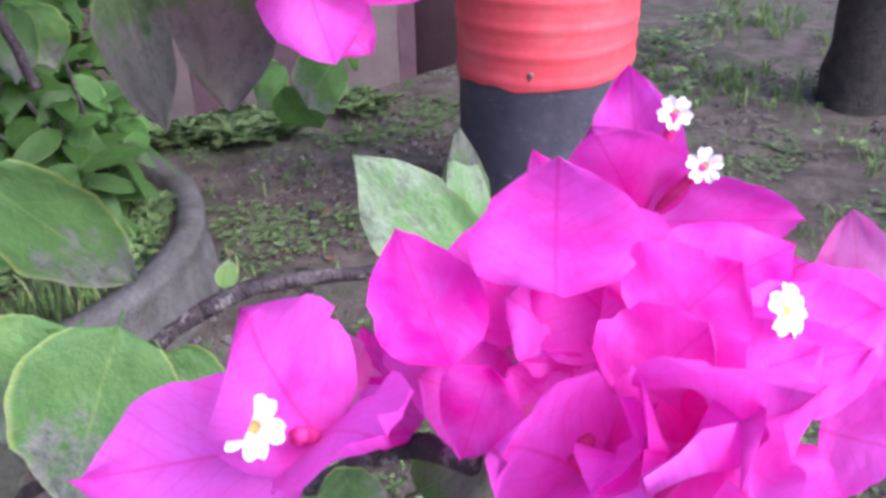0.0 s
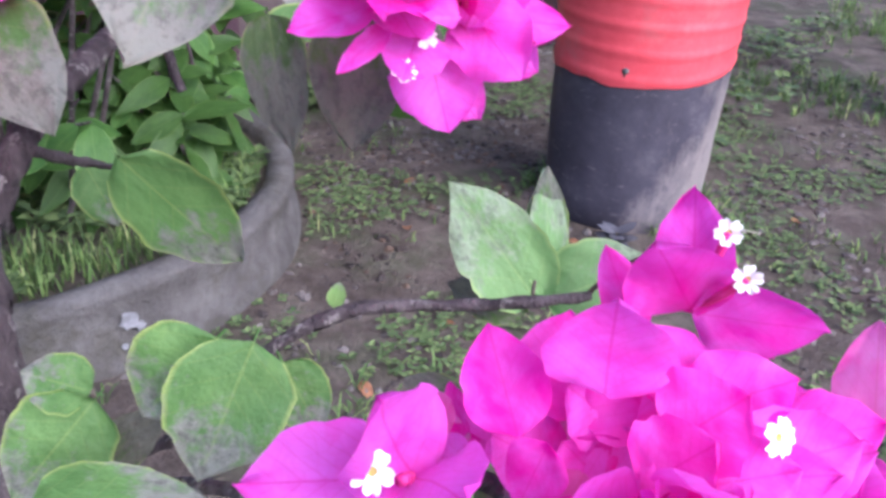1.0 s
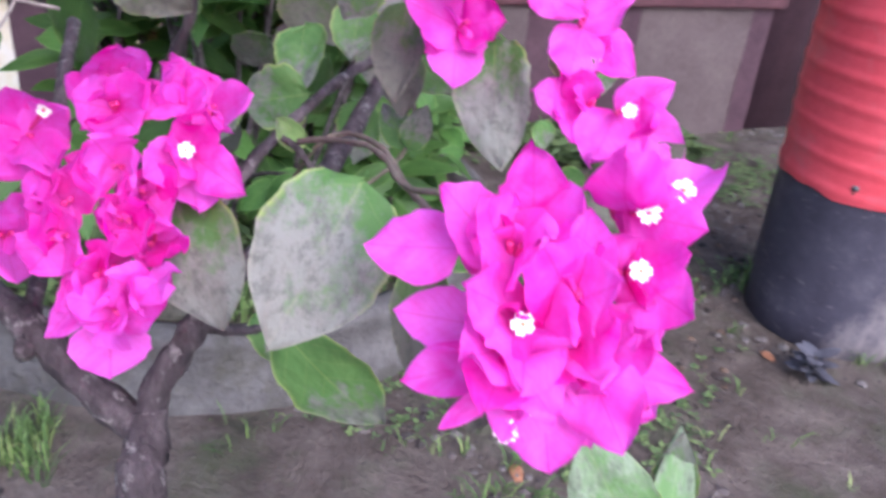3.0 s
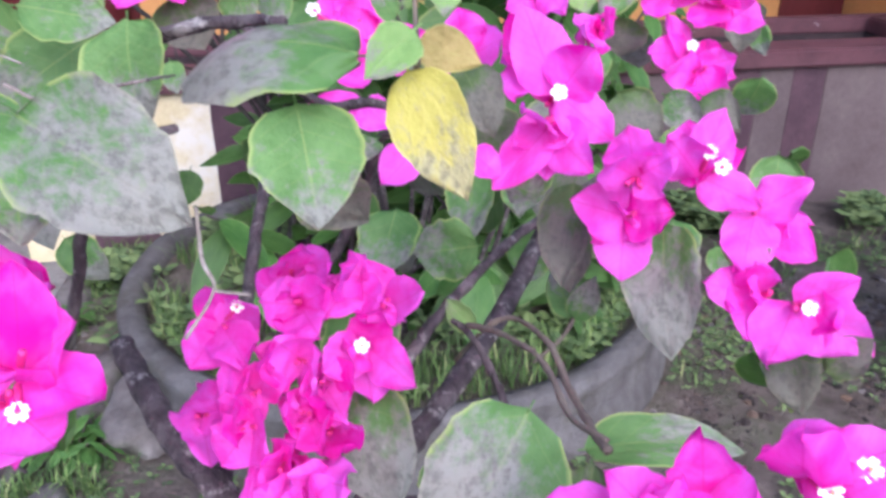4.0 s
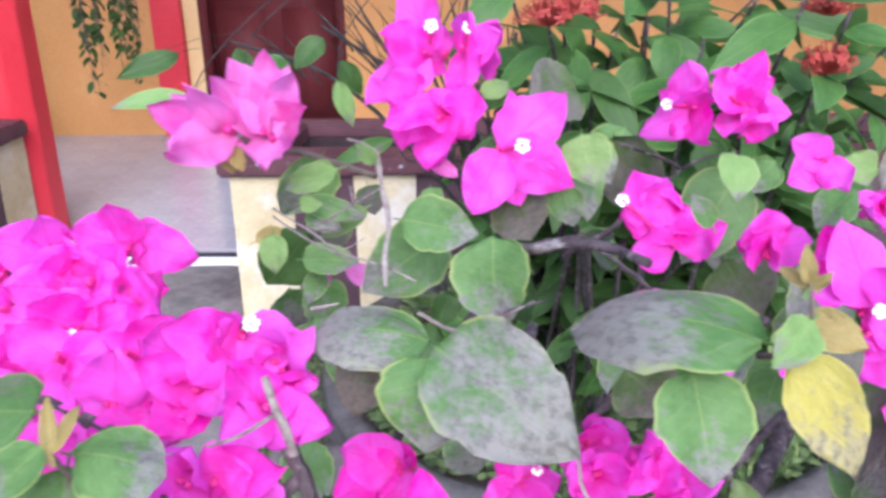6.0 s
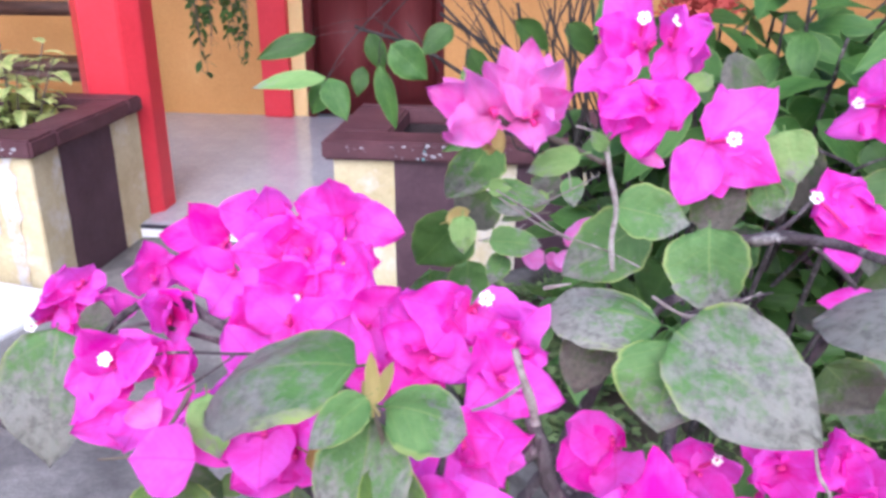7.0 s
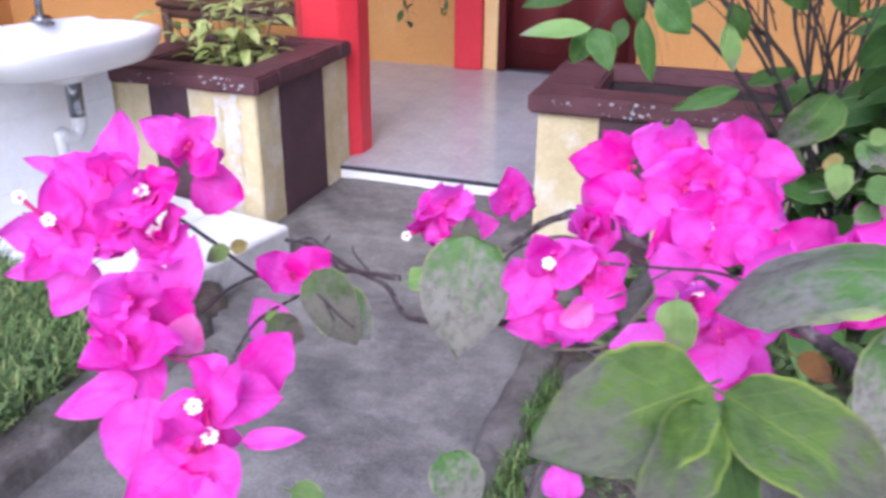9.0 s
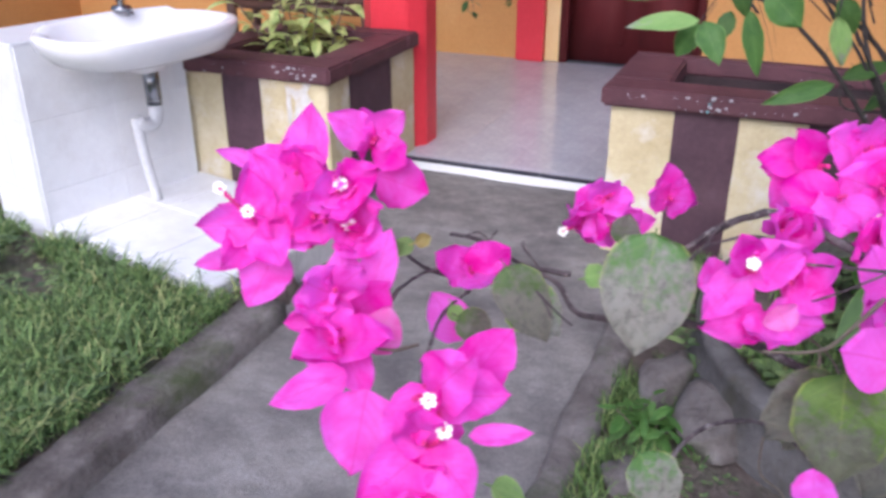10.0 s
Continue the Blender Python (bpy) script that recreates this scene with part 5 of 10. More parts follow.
branch([(-0.0163, 0.2591, 1.172), (-0.0098, 0.2267, 1.1873), (-0.0089, 0.2082, 1.195), (-0.0102, 0.1963, 1.1985)], 0.0013, 0.0009, "twig")
branch([(0.0233, 0.3094, 1.1332), (0.0297, 0.3471, 1.1311), (0.0402, 0.3571, 1.1235), (0.0511, 0.3835, 1.099)], 0.0015, 0.0013, "bark")
branch([(-0.0041, 0.2119, 1.1252), (0.0038, 0.221, 1.1277)], 0.0009, 0.0005, "dry")
branch([(0.0346, 0.2388, 1.1278), (0.0461, 0.2483, 1.1203), (0.0555, 0.2622, 1.1239), (0.0551, 0.2877, 1.1237)], 0.0008, 0.0005, "dry")
branch([(-0.073, 0.0732, 1.0903), (-0.0798, 0.0641, 1.0719), (-0.087, 0.0553, 1.0584), (-0.1066, 0.0384, 1.0505)], 0.0011, 0.0008, "twig")
branch([(-0.087, 0.0554, 1.0583), (-0.0848, 0.0551, 1.0494)], 0.0007, 0.0006, "twig")
branch([(0.0519, 0.0874, 1.1383), (0.0471, 0.0939, 1.1207), (0.0412, 0.0955, 1.0987)], 0.001, 0.0007, "twig")
branch([(0.0486, 0.1143, 1.0949), (0.0475, 0.1175, 1.1023), (0.047, 0.1191, 1.106)], 0.0015, 0.0012, "bark")
branch([(-0.0007, 0.1432, 1.0592), (-0.017, 0.1468, 1.0638), (-0.0536, 0.1412, 1.0704), (-0.1002, 0.1285, 1.0738), (-0.137, 0.1113, 1.0852), (-0.1644, 0.0955, 1.0946), (-0.1933, 0.0844, 1.0788), (-0.2078, 0.0661, 1.0588)], 0.0043, 0.0016, "bark")
branch([(-0.1794, 0.0885, 1.0097), (-0.1995, 0.0614, 1.0134), (-0.2192, 0.0294, 1.0119), (-0.2452, 0.0165, 1.0072), (-0.2621, 0.0104, 1.0209), (-0.2806, -0.0076, 1.0304), (-0.3035, -0.0263, 1.0404), (-0.3246, -0.0394, 1.0393)], 0.0027, 0.0012, "bark")
branch([(-0.26, 0.0194, 1.0262), (-0.2755, -0.0104, 1.031), (-0.2768, -0.0425, 1.0337), (-0.2787, -0.0732, 1.0378), (-0.2663, -0.0985, 1.0356)], 0.0018, 0.0009, "bark")
branch([(-0.0999, 0.1531, 0.9772), (-0.1416, 0.1344, 0.9864), (-0.1604, 0.1157, 0.9956), (-0.183, 0.0901, 1.0079)], 0.0037, 0.0027, "bark")
branch([(-0.2694, -0.0974, 1.034), (-0.2021, -0.135, 1.044), (-0.184, -0.1317, 1.0466), (-0.1903, -0.1139, 1.0423)], 0.0012, 0.0008, "twig")
branch([(-0.3244, -0.1076, 1.0661), (-0.3229, -0.0908, 1.0499), (-0.3131, -0.0685, 1.0271), (-0.3106, -0.0496, 1.0157)], 0.0014, 0.001, "bark")
branch([(-0.1456, -0.135, 1.0218), (-0.2261, -0.0888, 1.0306), (-0.2763, -0.0458, 1.0201)], 0.0012, 0.0008, "bark")

# left cluster over the trunk
flower((0.0614, 0.3882, 0.9526), (0.5674, -0.2895, 0.771), [(0.0841, 0.3673, 0.9429), (0.0913, 0.3849, 0.9619), (0.0725, 0.3625, 0.9723)], [], False, 0.66)
flower((0.0663, 0.382, 0.9633), (0.5755, -0.6982, 0.4259), [(0.0635, 0.3527, 0.9603), (0.1031, 0.38, 0.9515), (0.0836, 0.3777, 0.9917)], [(0.0744, 0.3717, 0.9702)])
flower((0.0599, 0.4101, 0.9705), (0.5419, -0.6521, 0.5302), [(0.0631, 0.4058, 0.996), (0.0535, 0.3928, 0.9885), (0.0771, 0.3954, 0.9833)], [], False, 0.66)
flower((0.0679, 0.3992, 0.9777), (0.5215, -0.5809, 0.6249), [(0.0947, 0.3948, 0.9986), (0.0467, 0.3963, 1.0022), (0.0776, 0.3728, 0.9842)], [])
flower((0.0076, 0.397, 0.9851), (0.4422, -0.734, 0.5153), [(0.0201, 0.3756, 1.0034), (0.0251, 0.3942, 1.002), (0.0301, 0.3785, 0.9997)], [], False, 0.66)
flower((0.0153, 0.3822, 0.9866), (0.6176, -0.5027, 0.6047), [(0.0191, 0.3549, 0.9896), (0.0313, 0.3759, 1.0124), (0.0466, 0.3809, 1.0063)], [])
flower((0.0243, 0.3772, 0.9749), (0.5216, -0.7498, 0.4072), [(0.0412, 0.3501, 0.9831), (0.0489, 0.3662, 0.9846), (0.0394, 0.3575, 0.9952)], [], False, 0.66)
flower((0.0342, 0.369, 0.9824), (0.6213, -0.5557, 0.5524), [(0.0296, 0.346, 0.9928), (0.065, 0.35, 0.9848), (0.062, 0.362, 1.0029)], [])
flower((0.0419, 0.4073, 0.9863), (0.3362, -0.9083, 0.2487), [(0.0598, 0.3934, 0.9983), (0.063, 0.3848, 0.9881), (0.0535, 0.3783, 0.9976)], [], False, 0.66)
flower((0.0482, 0.3934, 0.9882), (0.6397, -0.6359, 0.4314), [(0.0565, 0.3772, 1.0091), (0.0808, 0.378, 0.9948), (0.0575, 0.3644, 0.9847)], [])
flower((0.0221, 0.3716, 0.9463), (0.9531, -0.2876, 0.0955), [(0.0225, 0.3484, 0.9589), (0.0347, 0.3483, 0.9492), (0.039, 0.3539, 0.9563)], [], False, 0.66)
flower((0.0444, 0.3561, 0.9595), (0.6698, -0.5939, 0.4454), [(0.0503, 0.3382, 0.9793), (0.0403, 0.3304, 0.964), (0.0738, 0.3368, 0.9622)], [])
flower((0.04, 0.3762, 0.9383), (0.3758, -0.5849, 0.7188), [(0.0649, 0.3652, 0.9436), (0.0584, 0.357, 0.942), (0.0593, 0.3594, 0.9503)], [], False, 0.66)
flower((0.0514, 0.3646, 0.9437), (0.6161, -0.6753, 0.4057), [(0.0833, 0.3539, 0.9592), (0.0836, 0.3465, 0.9422), (0.0605, 0.3396, 0.9538)], [])
flower((0.013, 0.348, 0.9406), (0.6482, -0.5993, 0.47), [(0.0278, 0.3329, 0.9603), (0.0337, 0.3261, 0.9534), (0.0208, 0.3187, 0.9458)], [], False, 0.66)
flower((0.0251, 0.3407, 0.9391), (0.6, -0.7201, 0.3486), [(0.0288, 0.3184, 0.953), (0.0483, 0.3327, 0.965), (0.0331, 0.313, 0.9345)], [])
flower((0.0449, 0.3537, 0.9284), (0.552, -0.2508, 0.7953), [(0.0638, 0.3304, 0.9382), (0.0651, 0.3412, 0.9383), (0.0607, 0.3367, 0.9459)], [], False, 0.66)
flower((0.0552, 0.3471, 0.9346), (0.6424, -0.5359, 0.5478), [(0.0627, 0.324, 0.9489), (0.0832, 0.3264, 0.9388), (0.0802, 0.335, 0.9562)], [])
flower((0.0537, 0.3642, 0.9119), (0.6965, -0.3836, 0.6066), [(0.0723, 0.3411, 0.9252), (0.0677, 0.3432, 0.9302), (0.0787, 0.3516, 0.9283)], [], False, 0.66)
flower((0.0656, 0.3549, 0.9229), (0.5763, -0.4029, 0.7111), [(0.0959, 0.3403, 0.9354), (0.0677, 0.3298, 0.9334), (0.0889, 0.3427, 0.9451)], [])
flower((0.0163, 0.3324, 0.9244), (0.7649, -0.6274, 0.146), [(0.0343, 0.3142, 0.9268), (0.0344, 0.3184, 0.9371), (0.0266, 0.3099, 0.9342)], [], False, 0.66)
flower((0.0326, 0.327, 0.9285), (0.607, -0.6116, 0.5074), [(0.0425, 0.3002, 0.9256), (0.0652, 0.3109, 0.9365), (0.043, 0.3099, 0.9502)], [])
flower((0.0527, 0.3378, 0.9096), (0.8151, -0.4676, 0.3421), [(0.0466, 0.3087, 0.9017), (0.064, 0.3261, 0.9293), (0.0562, 0.3065, 0.9088)], [], False, 0.66)
flower((0.0591, 0.3241, 0.9166), (0.6094, -0.5449, 0.576), [(0.0427, 0.3031, 0.8872), (0.067, 0.3035, 0.9348), (0.0787, 0.3167, 0.9452)], [])
flower((0.068, 0.338, 0.9109), (0.7467, -0.3886, 0.5399), [(0.089, 0.3244, 0.9217), (0.0806, 0.317, 0.9229), (0.0838, 0.3229, 0.9278)], [], False, 0.66)
flower((0.0793, 0.3279, 0.9152), (0.815, -0.3974, 0.4218), [(0.1085, 0.3169, 0.9339), (0.101, 0.3058, 0.9226), (0.0839, 0.3065, 0.9326)], [])
flower((0.0619, 0.3222, 0.898), (0.3802, -0.376, 0.8451), [(0.0754, 0.2945, 0.9129), (0.0867, 0.3131, 0.9083), (0.0801, 0.3082, 0.9199)], [], False, 0.66)
flower((0.0725, 0.318, 0.9058), (0.5725, -0.5915, 0.5679), [(0.0671, 0.2969, 0.9222), (0.0984, 0.2975, 0.9117), (0.1073, 0.3164, 0.9248)], [])
lone_bract((0.0689, 0.3189, 0.8971), (0.0757, 0.3089, 0.8727), (0.5757, -0.4912, 0.6538), 0.0373)
flower((-0.0207, 0.3661, 0.9571), (0.6876, -0.613, 0.3891), [(-0.0054, 0.3612, 0.98), (0.0082, 0.3583, 0.964), (-0.0037, 0.3477, 0.9496), (-0.018, 0.3407, 0.9672)], [], False, 0.66)
flower((-0.0103, 0.3522, 0.9634), (0.7826, -0.5872, 0.2067), [(-0.0102, 0.3442, 0.9902), (0.0218, 0.35, 0.9846), (0.0261, 0.3362, 0.9583), (-0.0067, 0.3247, 0.9505)], [(0.0049, 0.3513, 0.9804)])
flower((-0.0259, 0.3427, 0.9048), (0.4379, -0.7598, 0.4805), [(-0.0091, 0.3334, 0.9306), (-0.0043, 0.3228, 0.9129), (-0.0023, 0.3331, 0.9147)], [], False, 0.66)
flower((-0.0119, 0.3317, 0.9132), (0.576, -0.3677, 0.7302), [(0.012, 0.3296, 0.9426), (-0.0023, 0.3152, 0.9352), (0.018, 0.3117, 0.9061)], [])
leaf("grey", (0.0547, 0.3826, 0.9366), (0.1029, 0.3604, 0.8821), (0.4589, -0.7681, 0.4465), 0.0524, 0.39)

# centre cluster
flower((0.2751, 0.3047, 0.9817), (0.1891, -0.5485, 0.8146), [(0.2733, 0.2733, 0.9897), (0.2797, 0.2775, 0.9993), (0.2915, 0.2799, 0.9824)], [], False, 0.66)
flower((0.2786, 0.2917, 0.9897), (0.256, -0.713, 0.6527), [(0.2889, 0.2641, 0.983), (0.2652, 0.2681, 1.0093), (0.299, 0.2729, 0.9976)], [(0.2817, 0.2786, 0.9953)])
flower((0.2644, 0.3093, 0.9941), (0.4231, -0.8607, 0.2831), [(0.2525, 0.2963, 1.0186), (0.2704, 0.292, 1.0193), (0.2604, 0.292, 1.0217)], [], False, 0.66)
flower((0.2685, 0.3001, 1.0036), (0.186, -0.6472, 0.7393), [(0.2471, 0.2887, 1.0283), (0.2645, 0.2841, 1.0306), (0.2836, 0.2838, 1.0233)], [])
flower((0.2711, 0.3291, 1.0024), (0.3105, -0.9332, 0.1808), [(0.2648, 0.3062, 1.0241), (0.2763, 0.304, 1.0143), (0.2798, 0.3166, 1.0267)], [], False, 0.66)
flower((0.2708, 0.3125, 1.0114), (0.0891, -0.8367, 0.5404), [(0.2689, 0.3045, 1.0421), (0.2618, 0.2817, 1.0176), (0.2894, 0.2965, 1.0274)], [])
lone_bract((0.2528, 0.2946, 1.0052), (0.2232, 0.2852, 1.0019), (0.1873, -0.8022, 0.5669), 0.0252)
lone_bract((0.2626, 0.2961, 0.9782), (0.2347, 0.2866, 0.9795), (0.023, -0.8038, 0.5944), 0.0218)
lone_bract((0.269, 0.2879, 0.9707), (0.2459, 0.2724, 0.9639), (0.0932, -0.6045, 0.7911), 0.0194)
lone_bract((0.2754, 0.2848, 0.9651), (0.2619, 0.2693, 0.9527), (0.2133, -0.8158, 0.5374), 0.0086)
lone_bract((0.2844, 0.3063, 0.9549), (0.2943, 0.2986, 0.9262), (-0.0061, -0.5247, 0.8513), 0.0324)
lone_bract((0.2835, 0.2931, 0.963), (0.2817, 0.2774, 0.9501), (0.3256, -0.6557, 0.6811), 0.0246)
lone_bract((0.2848, 0.3227, 0.9445), (0.302, 0.3232, 0.9231), (0.0661, -0.6517, 0.7556), 0.0274)
floret((0.281, 0.2811, 0.9517), (0.276, -0.6551, 0.7033), None)
floret((0.2864, 0.2876, 0.9614), (0.3824, -0.6172, 0.6876), None)
flower((0.2955, 0.3286, 0.9539), (0.4962, -0.7645, 0.4114), [(0.3222, 0.3297, 0.9412), (0.32, 0.3117, 0.957), (0.3197, 0.3304, 0.962)], [], False, 0.66)
flower((0.2964, 0.3116, 0.9671), (-0.0544, -0.7969, 0.6015), [(0.3311, 0.3265, 0.9598), (0.3179, 0.297, 0.9477), (0.3119, 0.3004, 0.9907)], [])
lone_bract((0.2931, 0.3077, 0.9672), (0.3175, 0.3167, 0.9525), (-0.0289, -0.736, 0.6763), 0.0232)
flower((0.2977, 0.3394, 0.9857), (0.1969, -0.8154, 0.5444), [(0.3052, 0.3225, 1.0044), (0.3124, 0.3138, 0.998), (0.3242, 0.3268, 0.9947)], [], False, 0.66)
flower((0.3001, 0.3283, 0.9959), (0.1608, -0.7814, 0.6029), [(0.3202, 0.3192, 1.0139), (0.2954, 0.3033, 1.0162), (0.3268, 0.3157, 0.9936)], [(0.3072, 0.3181, 1.0034)])
flower((0.2877, 0.3566, 1.0029), (0.0477, -0.7627, 0.6451), [(0.3153, 0.359, 1.0146), (0.3031, 0.3412, 1.0212), (0.3006, 0.3549, 1.0266)], [], False, 0.66)
flower((0.2948, 0.3428, 1.0117), (0.0086, -0.8055, 0.5926), [(0.3206, 0.3567, 1.0297), (0.3227, 0.3338, 1.0164), (0.2929, 0.3261, 1.0377)], [(0.3119, 0.3403, 1.0254), (0.3038, 0.3324, 1.0177)])
flower((0.2857, 0.3101, 0.9815), (-0.0653, -0.7315, 0.6787), [(0.2946, 0.3037, 1.0105), (0.2904, 0.2936, 1.0077), (0.2823, 0.3034, 1.0064)], [], False, 0.66)
flower((0.2904, 0.3001, 0.994), (0.124, -0.8375, 0.5323), [(0.2905, 0.3012, 1.0281), (0.3073, 0.2872, 1.0144), (0.2824, 0.2831, 1.0215)], [])
flower((0.2843, 0.3159, 0.9669), (-0.037, -0.9055, 0.4227), [(0.2876, 0.2901, 0.983), (0.289, 0.2863, 0.9722), (0.3003, 0.2976, 0.9793)], [], False, 0.66)
flower((0.2907, 0.3045, 0.9782), (0.3143, -0.6666, 0.6759), [(0.3055, 0.2906, 1.0), (0.2816, 0.2733, 0.9845), (0.3079, 0.2823, 0.9812)], [])
flower((0.2717, 0.3014, 0.9723), (0.0972, -0.5999, 0.7941), [(0.2711, 0.271, 0.9754), (0.2868, 0.2734, 0.9649), (0.2828, 0.2723, 0.975)], [], False, 0.66)
flower((0.2762, 0.2891, 0.9795), (0.3396, -0.5166, 0.7861), [(0.2718, 0.2599, 0.9909), (0.2796, 0.2594, 0.974), (0.2989, 0.2708, 0.9723)], [])
flower((0.2985, 0.3436, 0.9583), (0.0987, -0.8681, 0.4864), [(0.3173, 0.3306, 0.9776), (0.3085, 0.3186, 0.9726), (0.3101, 0.3192, 0.964)], [], False, 0.66)
flower((0.2975, 0.3289, 0.9668), (0.2136, -0.854, 0.4744), [(0.3186, 0.3142, 0.9787), (0.3128, 0.3194, 0.9913), (0.299, 0.2976, 0.9653)], [])

# small cluster beside it
flower((0.2557, 0.498, 0.9991), (-0.0346, -0.945, 0.3255), [(0.2761, 0.4749, 0.9998), (0.2794, 0.5039, 0.9982), (0.2728, 0.4882, 0.9808)], [], False, 0.66)
flower((0.2544, 0.4882, 0.9999), (0.2315, -0.8899, 0.3931), [(0.254, 0.4553, 0.9817), (0.2799, 0.4927, 1.0191), (0.2923, 0.4995, 0.9786)], [(0.2636, 0.4771, 1.0054)])
flower((0.2351, 0.505, 0.9954), (0.31, -0.8107, 0.4965), [(0.2242, 0.4837, 1.0138), (0.2371, 0.473, 1.0068), (0.2269, 0.4751, 0.998)], [], False, 0.66)
flower((0.2365, 0.4953, 0.9956), (0.3418, -0.8156, 0.467), [(0.2154, 0.4695, 1.0079), (0.2353, 0.4781, 1.0208), (0.2408, 0.4609, 0.9886)], [])
leaf("pale", (0.2277, 0.4959, 1.0109), (0.2104, 0.5059, 1.0158), (0.1664, -0.9178, 0.3605), 0.0111, 0.63)
leaf("pale", (0.2289, 0.4963, 1.011), (0.2373, 0.4963, 1.0219), (-0.0751, -0.9905, 0.115), 0.0105, 0.22)

# leaves round the centre cluster
leaf("grey", (0.1902, 0.3419, 0.9966), (0.1824, 0.2874, 0.9436), (0.4848, -0.7152, 0.5033), 0.0554, 0.45)
leaf("green", (0.1294, 0.5059, 0.943), (0.106, 0.516, 0.9635), (0.3792, -0.8222, 0.4243), 0.0203, 0.35)
leaf("grey", (0.1319, 0.5009, 0.9449), (0.1389, 0.5108, 0.9711), (0.4196, -0.8493, 0.3203), 0.0185, 0.65)
leaf("pale", (0.1015, 0.4362, 0.9587), (0.08, 0.4389, 0.9693), (0.2302, -0.9448, 0.2334), 0.0166, 0.5)
leaf("green", (0.0167, 0.5698, 0.9365), (-0.0338, 0.5563, 0.9222), (0.408, -0.8918, 0.1955), 0.0497, 0.27)
leaf("grey", (0.1822, 0.4935, 1.0223), (0.2054, 0.463, 0.9636), (0.0506, -0.9967, 0.063), 0.0438, 0.4)
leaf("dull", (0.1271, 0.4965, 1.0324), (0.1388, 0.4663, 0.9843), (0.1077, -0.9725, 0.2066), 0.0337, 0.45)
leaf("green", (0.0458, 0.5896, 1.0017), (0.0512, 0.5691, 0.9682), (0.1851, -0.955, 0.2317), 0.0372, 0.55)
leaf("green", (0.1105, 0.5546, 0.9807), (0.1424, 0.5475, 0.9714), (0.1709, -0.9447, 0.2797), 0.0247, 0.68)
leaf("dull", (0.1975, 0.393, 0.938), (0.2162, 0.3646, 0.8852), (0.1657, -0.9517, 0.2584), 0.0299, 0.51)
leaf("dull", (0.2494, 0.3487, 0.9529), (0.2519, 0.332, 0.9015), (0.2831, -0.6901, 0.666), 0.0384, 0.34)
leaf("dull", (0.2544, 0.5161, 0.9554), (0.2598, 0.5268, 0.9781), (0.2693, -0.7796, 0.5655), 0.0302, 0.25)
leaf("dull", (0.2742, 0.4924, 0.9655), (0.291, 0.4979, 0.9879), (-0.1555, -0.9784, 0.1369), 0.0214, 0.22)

# upper bush
flower((0.067, 0.2076, 1.0401), (0.5159, -0.1703, 0.8394), [(0.0853, 0.2179, 1.0611), (0.091, 0.1946, 1.0557), (0.0567, 0.2045, 1.0591)], [], False, 0.66)
flower((0.0737, 0.2031, 1.0449), (0.532, -0.2094, 0.8204), [(0.0644, 0.2135, 1.0781), (0.1099, 0.2099, 1.0446), (0.0569, 0.185, 1.0583)], [(0.0885, 0.1929, 1.0401)])
flower((0.054, 0.2026, 1.0223), (0.7117, -0.0661, 0.6993), [(0.0638, 0.1761, 1.0212), (0.0817, 0.1901, 1.0181), (0.074, 0.1874, 1.0266)], [], False, 0.66)
flower((0.0705, 0.1982, 1.0333), (0.512, -0.3432, 0.7874), [(0.0698, 0.1763, 1.0396), (0.0859, 0.1797, 1.0246), (0.1046, 0.1944, 1.0338)], [])
flower((0.1618, 0.4866, 1.0258), (0.4356, -0.6602, 0.6119), [(0.1589, 0.4586, 1.021), (0.1679, 0.4634, 1.0418), (0.1806, 0.4718, 1.0178)], [], False, 0.66)
flower((0.1676, 0.4769, 1.0291), (0.4082, -0.7398, 0.5348), [(0.1774, 0.4547, 1.0041), (0.1526, 0.4451, 1.0447), (0.1924, 0.472, 1.039)], [])
flower((0.1922, 0.4942, 1.0537), (0.4338, -0.6285, 0.6455), [(0.2118, 0.5136, 1.0639), (0.2108, 0.479, 1.0635), (0.1902, 0.4914, 1.0796)], [], False, 0.66)
flower((0.2008, 0.4813, 1.0572), (0.2013, -0.9246, 0.3233), [(0.203, 0.5035, 1.0867), (0.2299, 0.4925, 1.0435), (0.1943, 0.4532, 1.0821)], [(0.2073, 0.4745, 1.0724), (0.2135, 0.477, 1.0656)])
flower((0.2185, 0.5242, 1.0248), (0.1597, -0.9754, 0.151), [(0.2419, 0.5082, 1.0247), (0.2471, 0.5375, 1.0225), (0.2334, 0.5169, 1.0065)], [], False, 0.66)
flower((0.2247, 0.5053, 1.0351), (0.2584, -0.7598, 0.5966), [(0.2306, 0.477, 1.0158), (0.2466, 0.5158, 1.0545), (0.2545, 0.5203, 1.0124)], [])
flower((0.1709, 0.4705, 1.0546), (0.1045, -0.8785, 0.4662), [(0.1707, 0.4512, 1.0718), (0.1803, 0.449, 1.0703), (0.1827, 0.454, 1.0816)], [], False, 0.66)
flower((0.1798, 0.4554, 1.0598), (0.3527, -0.9018, 0.2497), [(0.1799, 0.4388, 1.0885), (0.1786, 0.4237, 1.0746), (0.1994, 0.4452, 1.0761)], [])
flower((0.1274, 0.4609, 1.0862), (0.5419, -0.6993, 0.4662), [(0.1235, 0.4639, 1.1152), (0.1519, 0.4624, 1.0892), (0.1323, 0.4687, 1.1076)], [], False, 0.66)
flower((0.1378, 0.4511, 1.0949), (0.5288, -0.7014, 0.4781), [(0.1122, 0.4583, 1.1339), (0.1541, 0.4518, 1.1189), (0.1666, 0.4543, 1.076)], [(0.1446, 0.4388, 1.0991)])
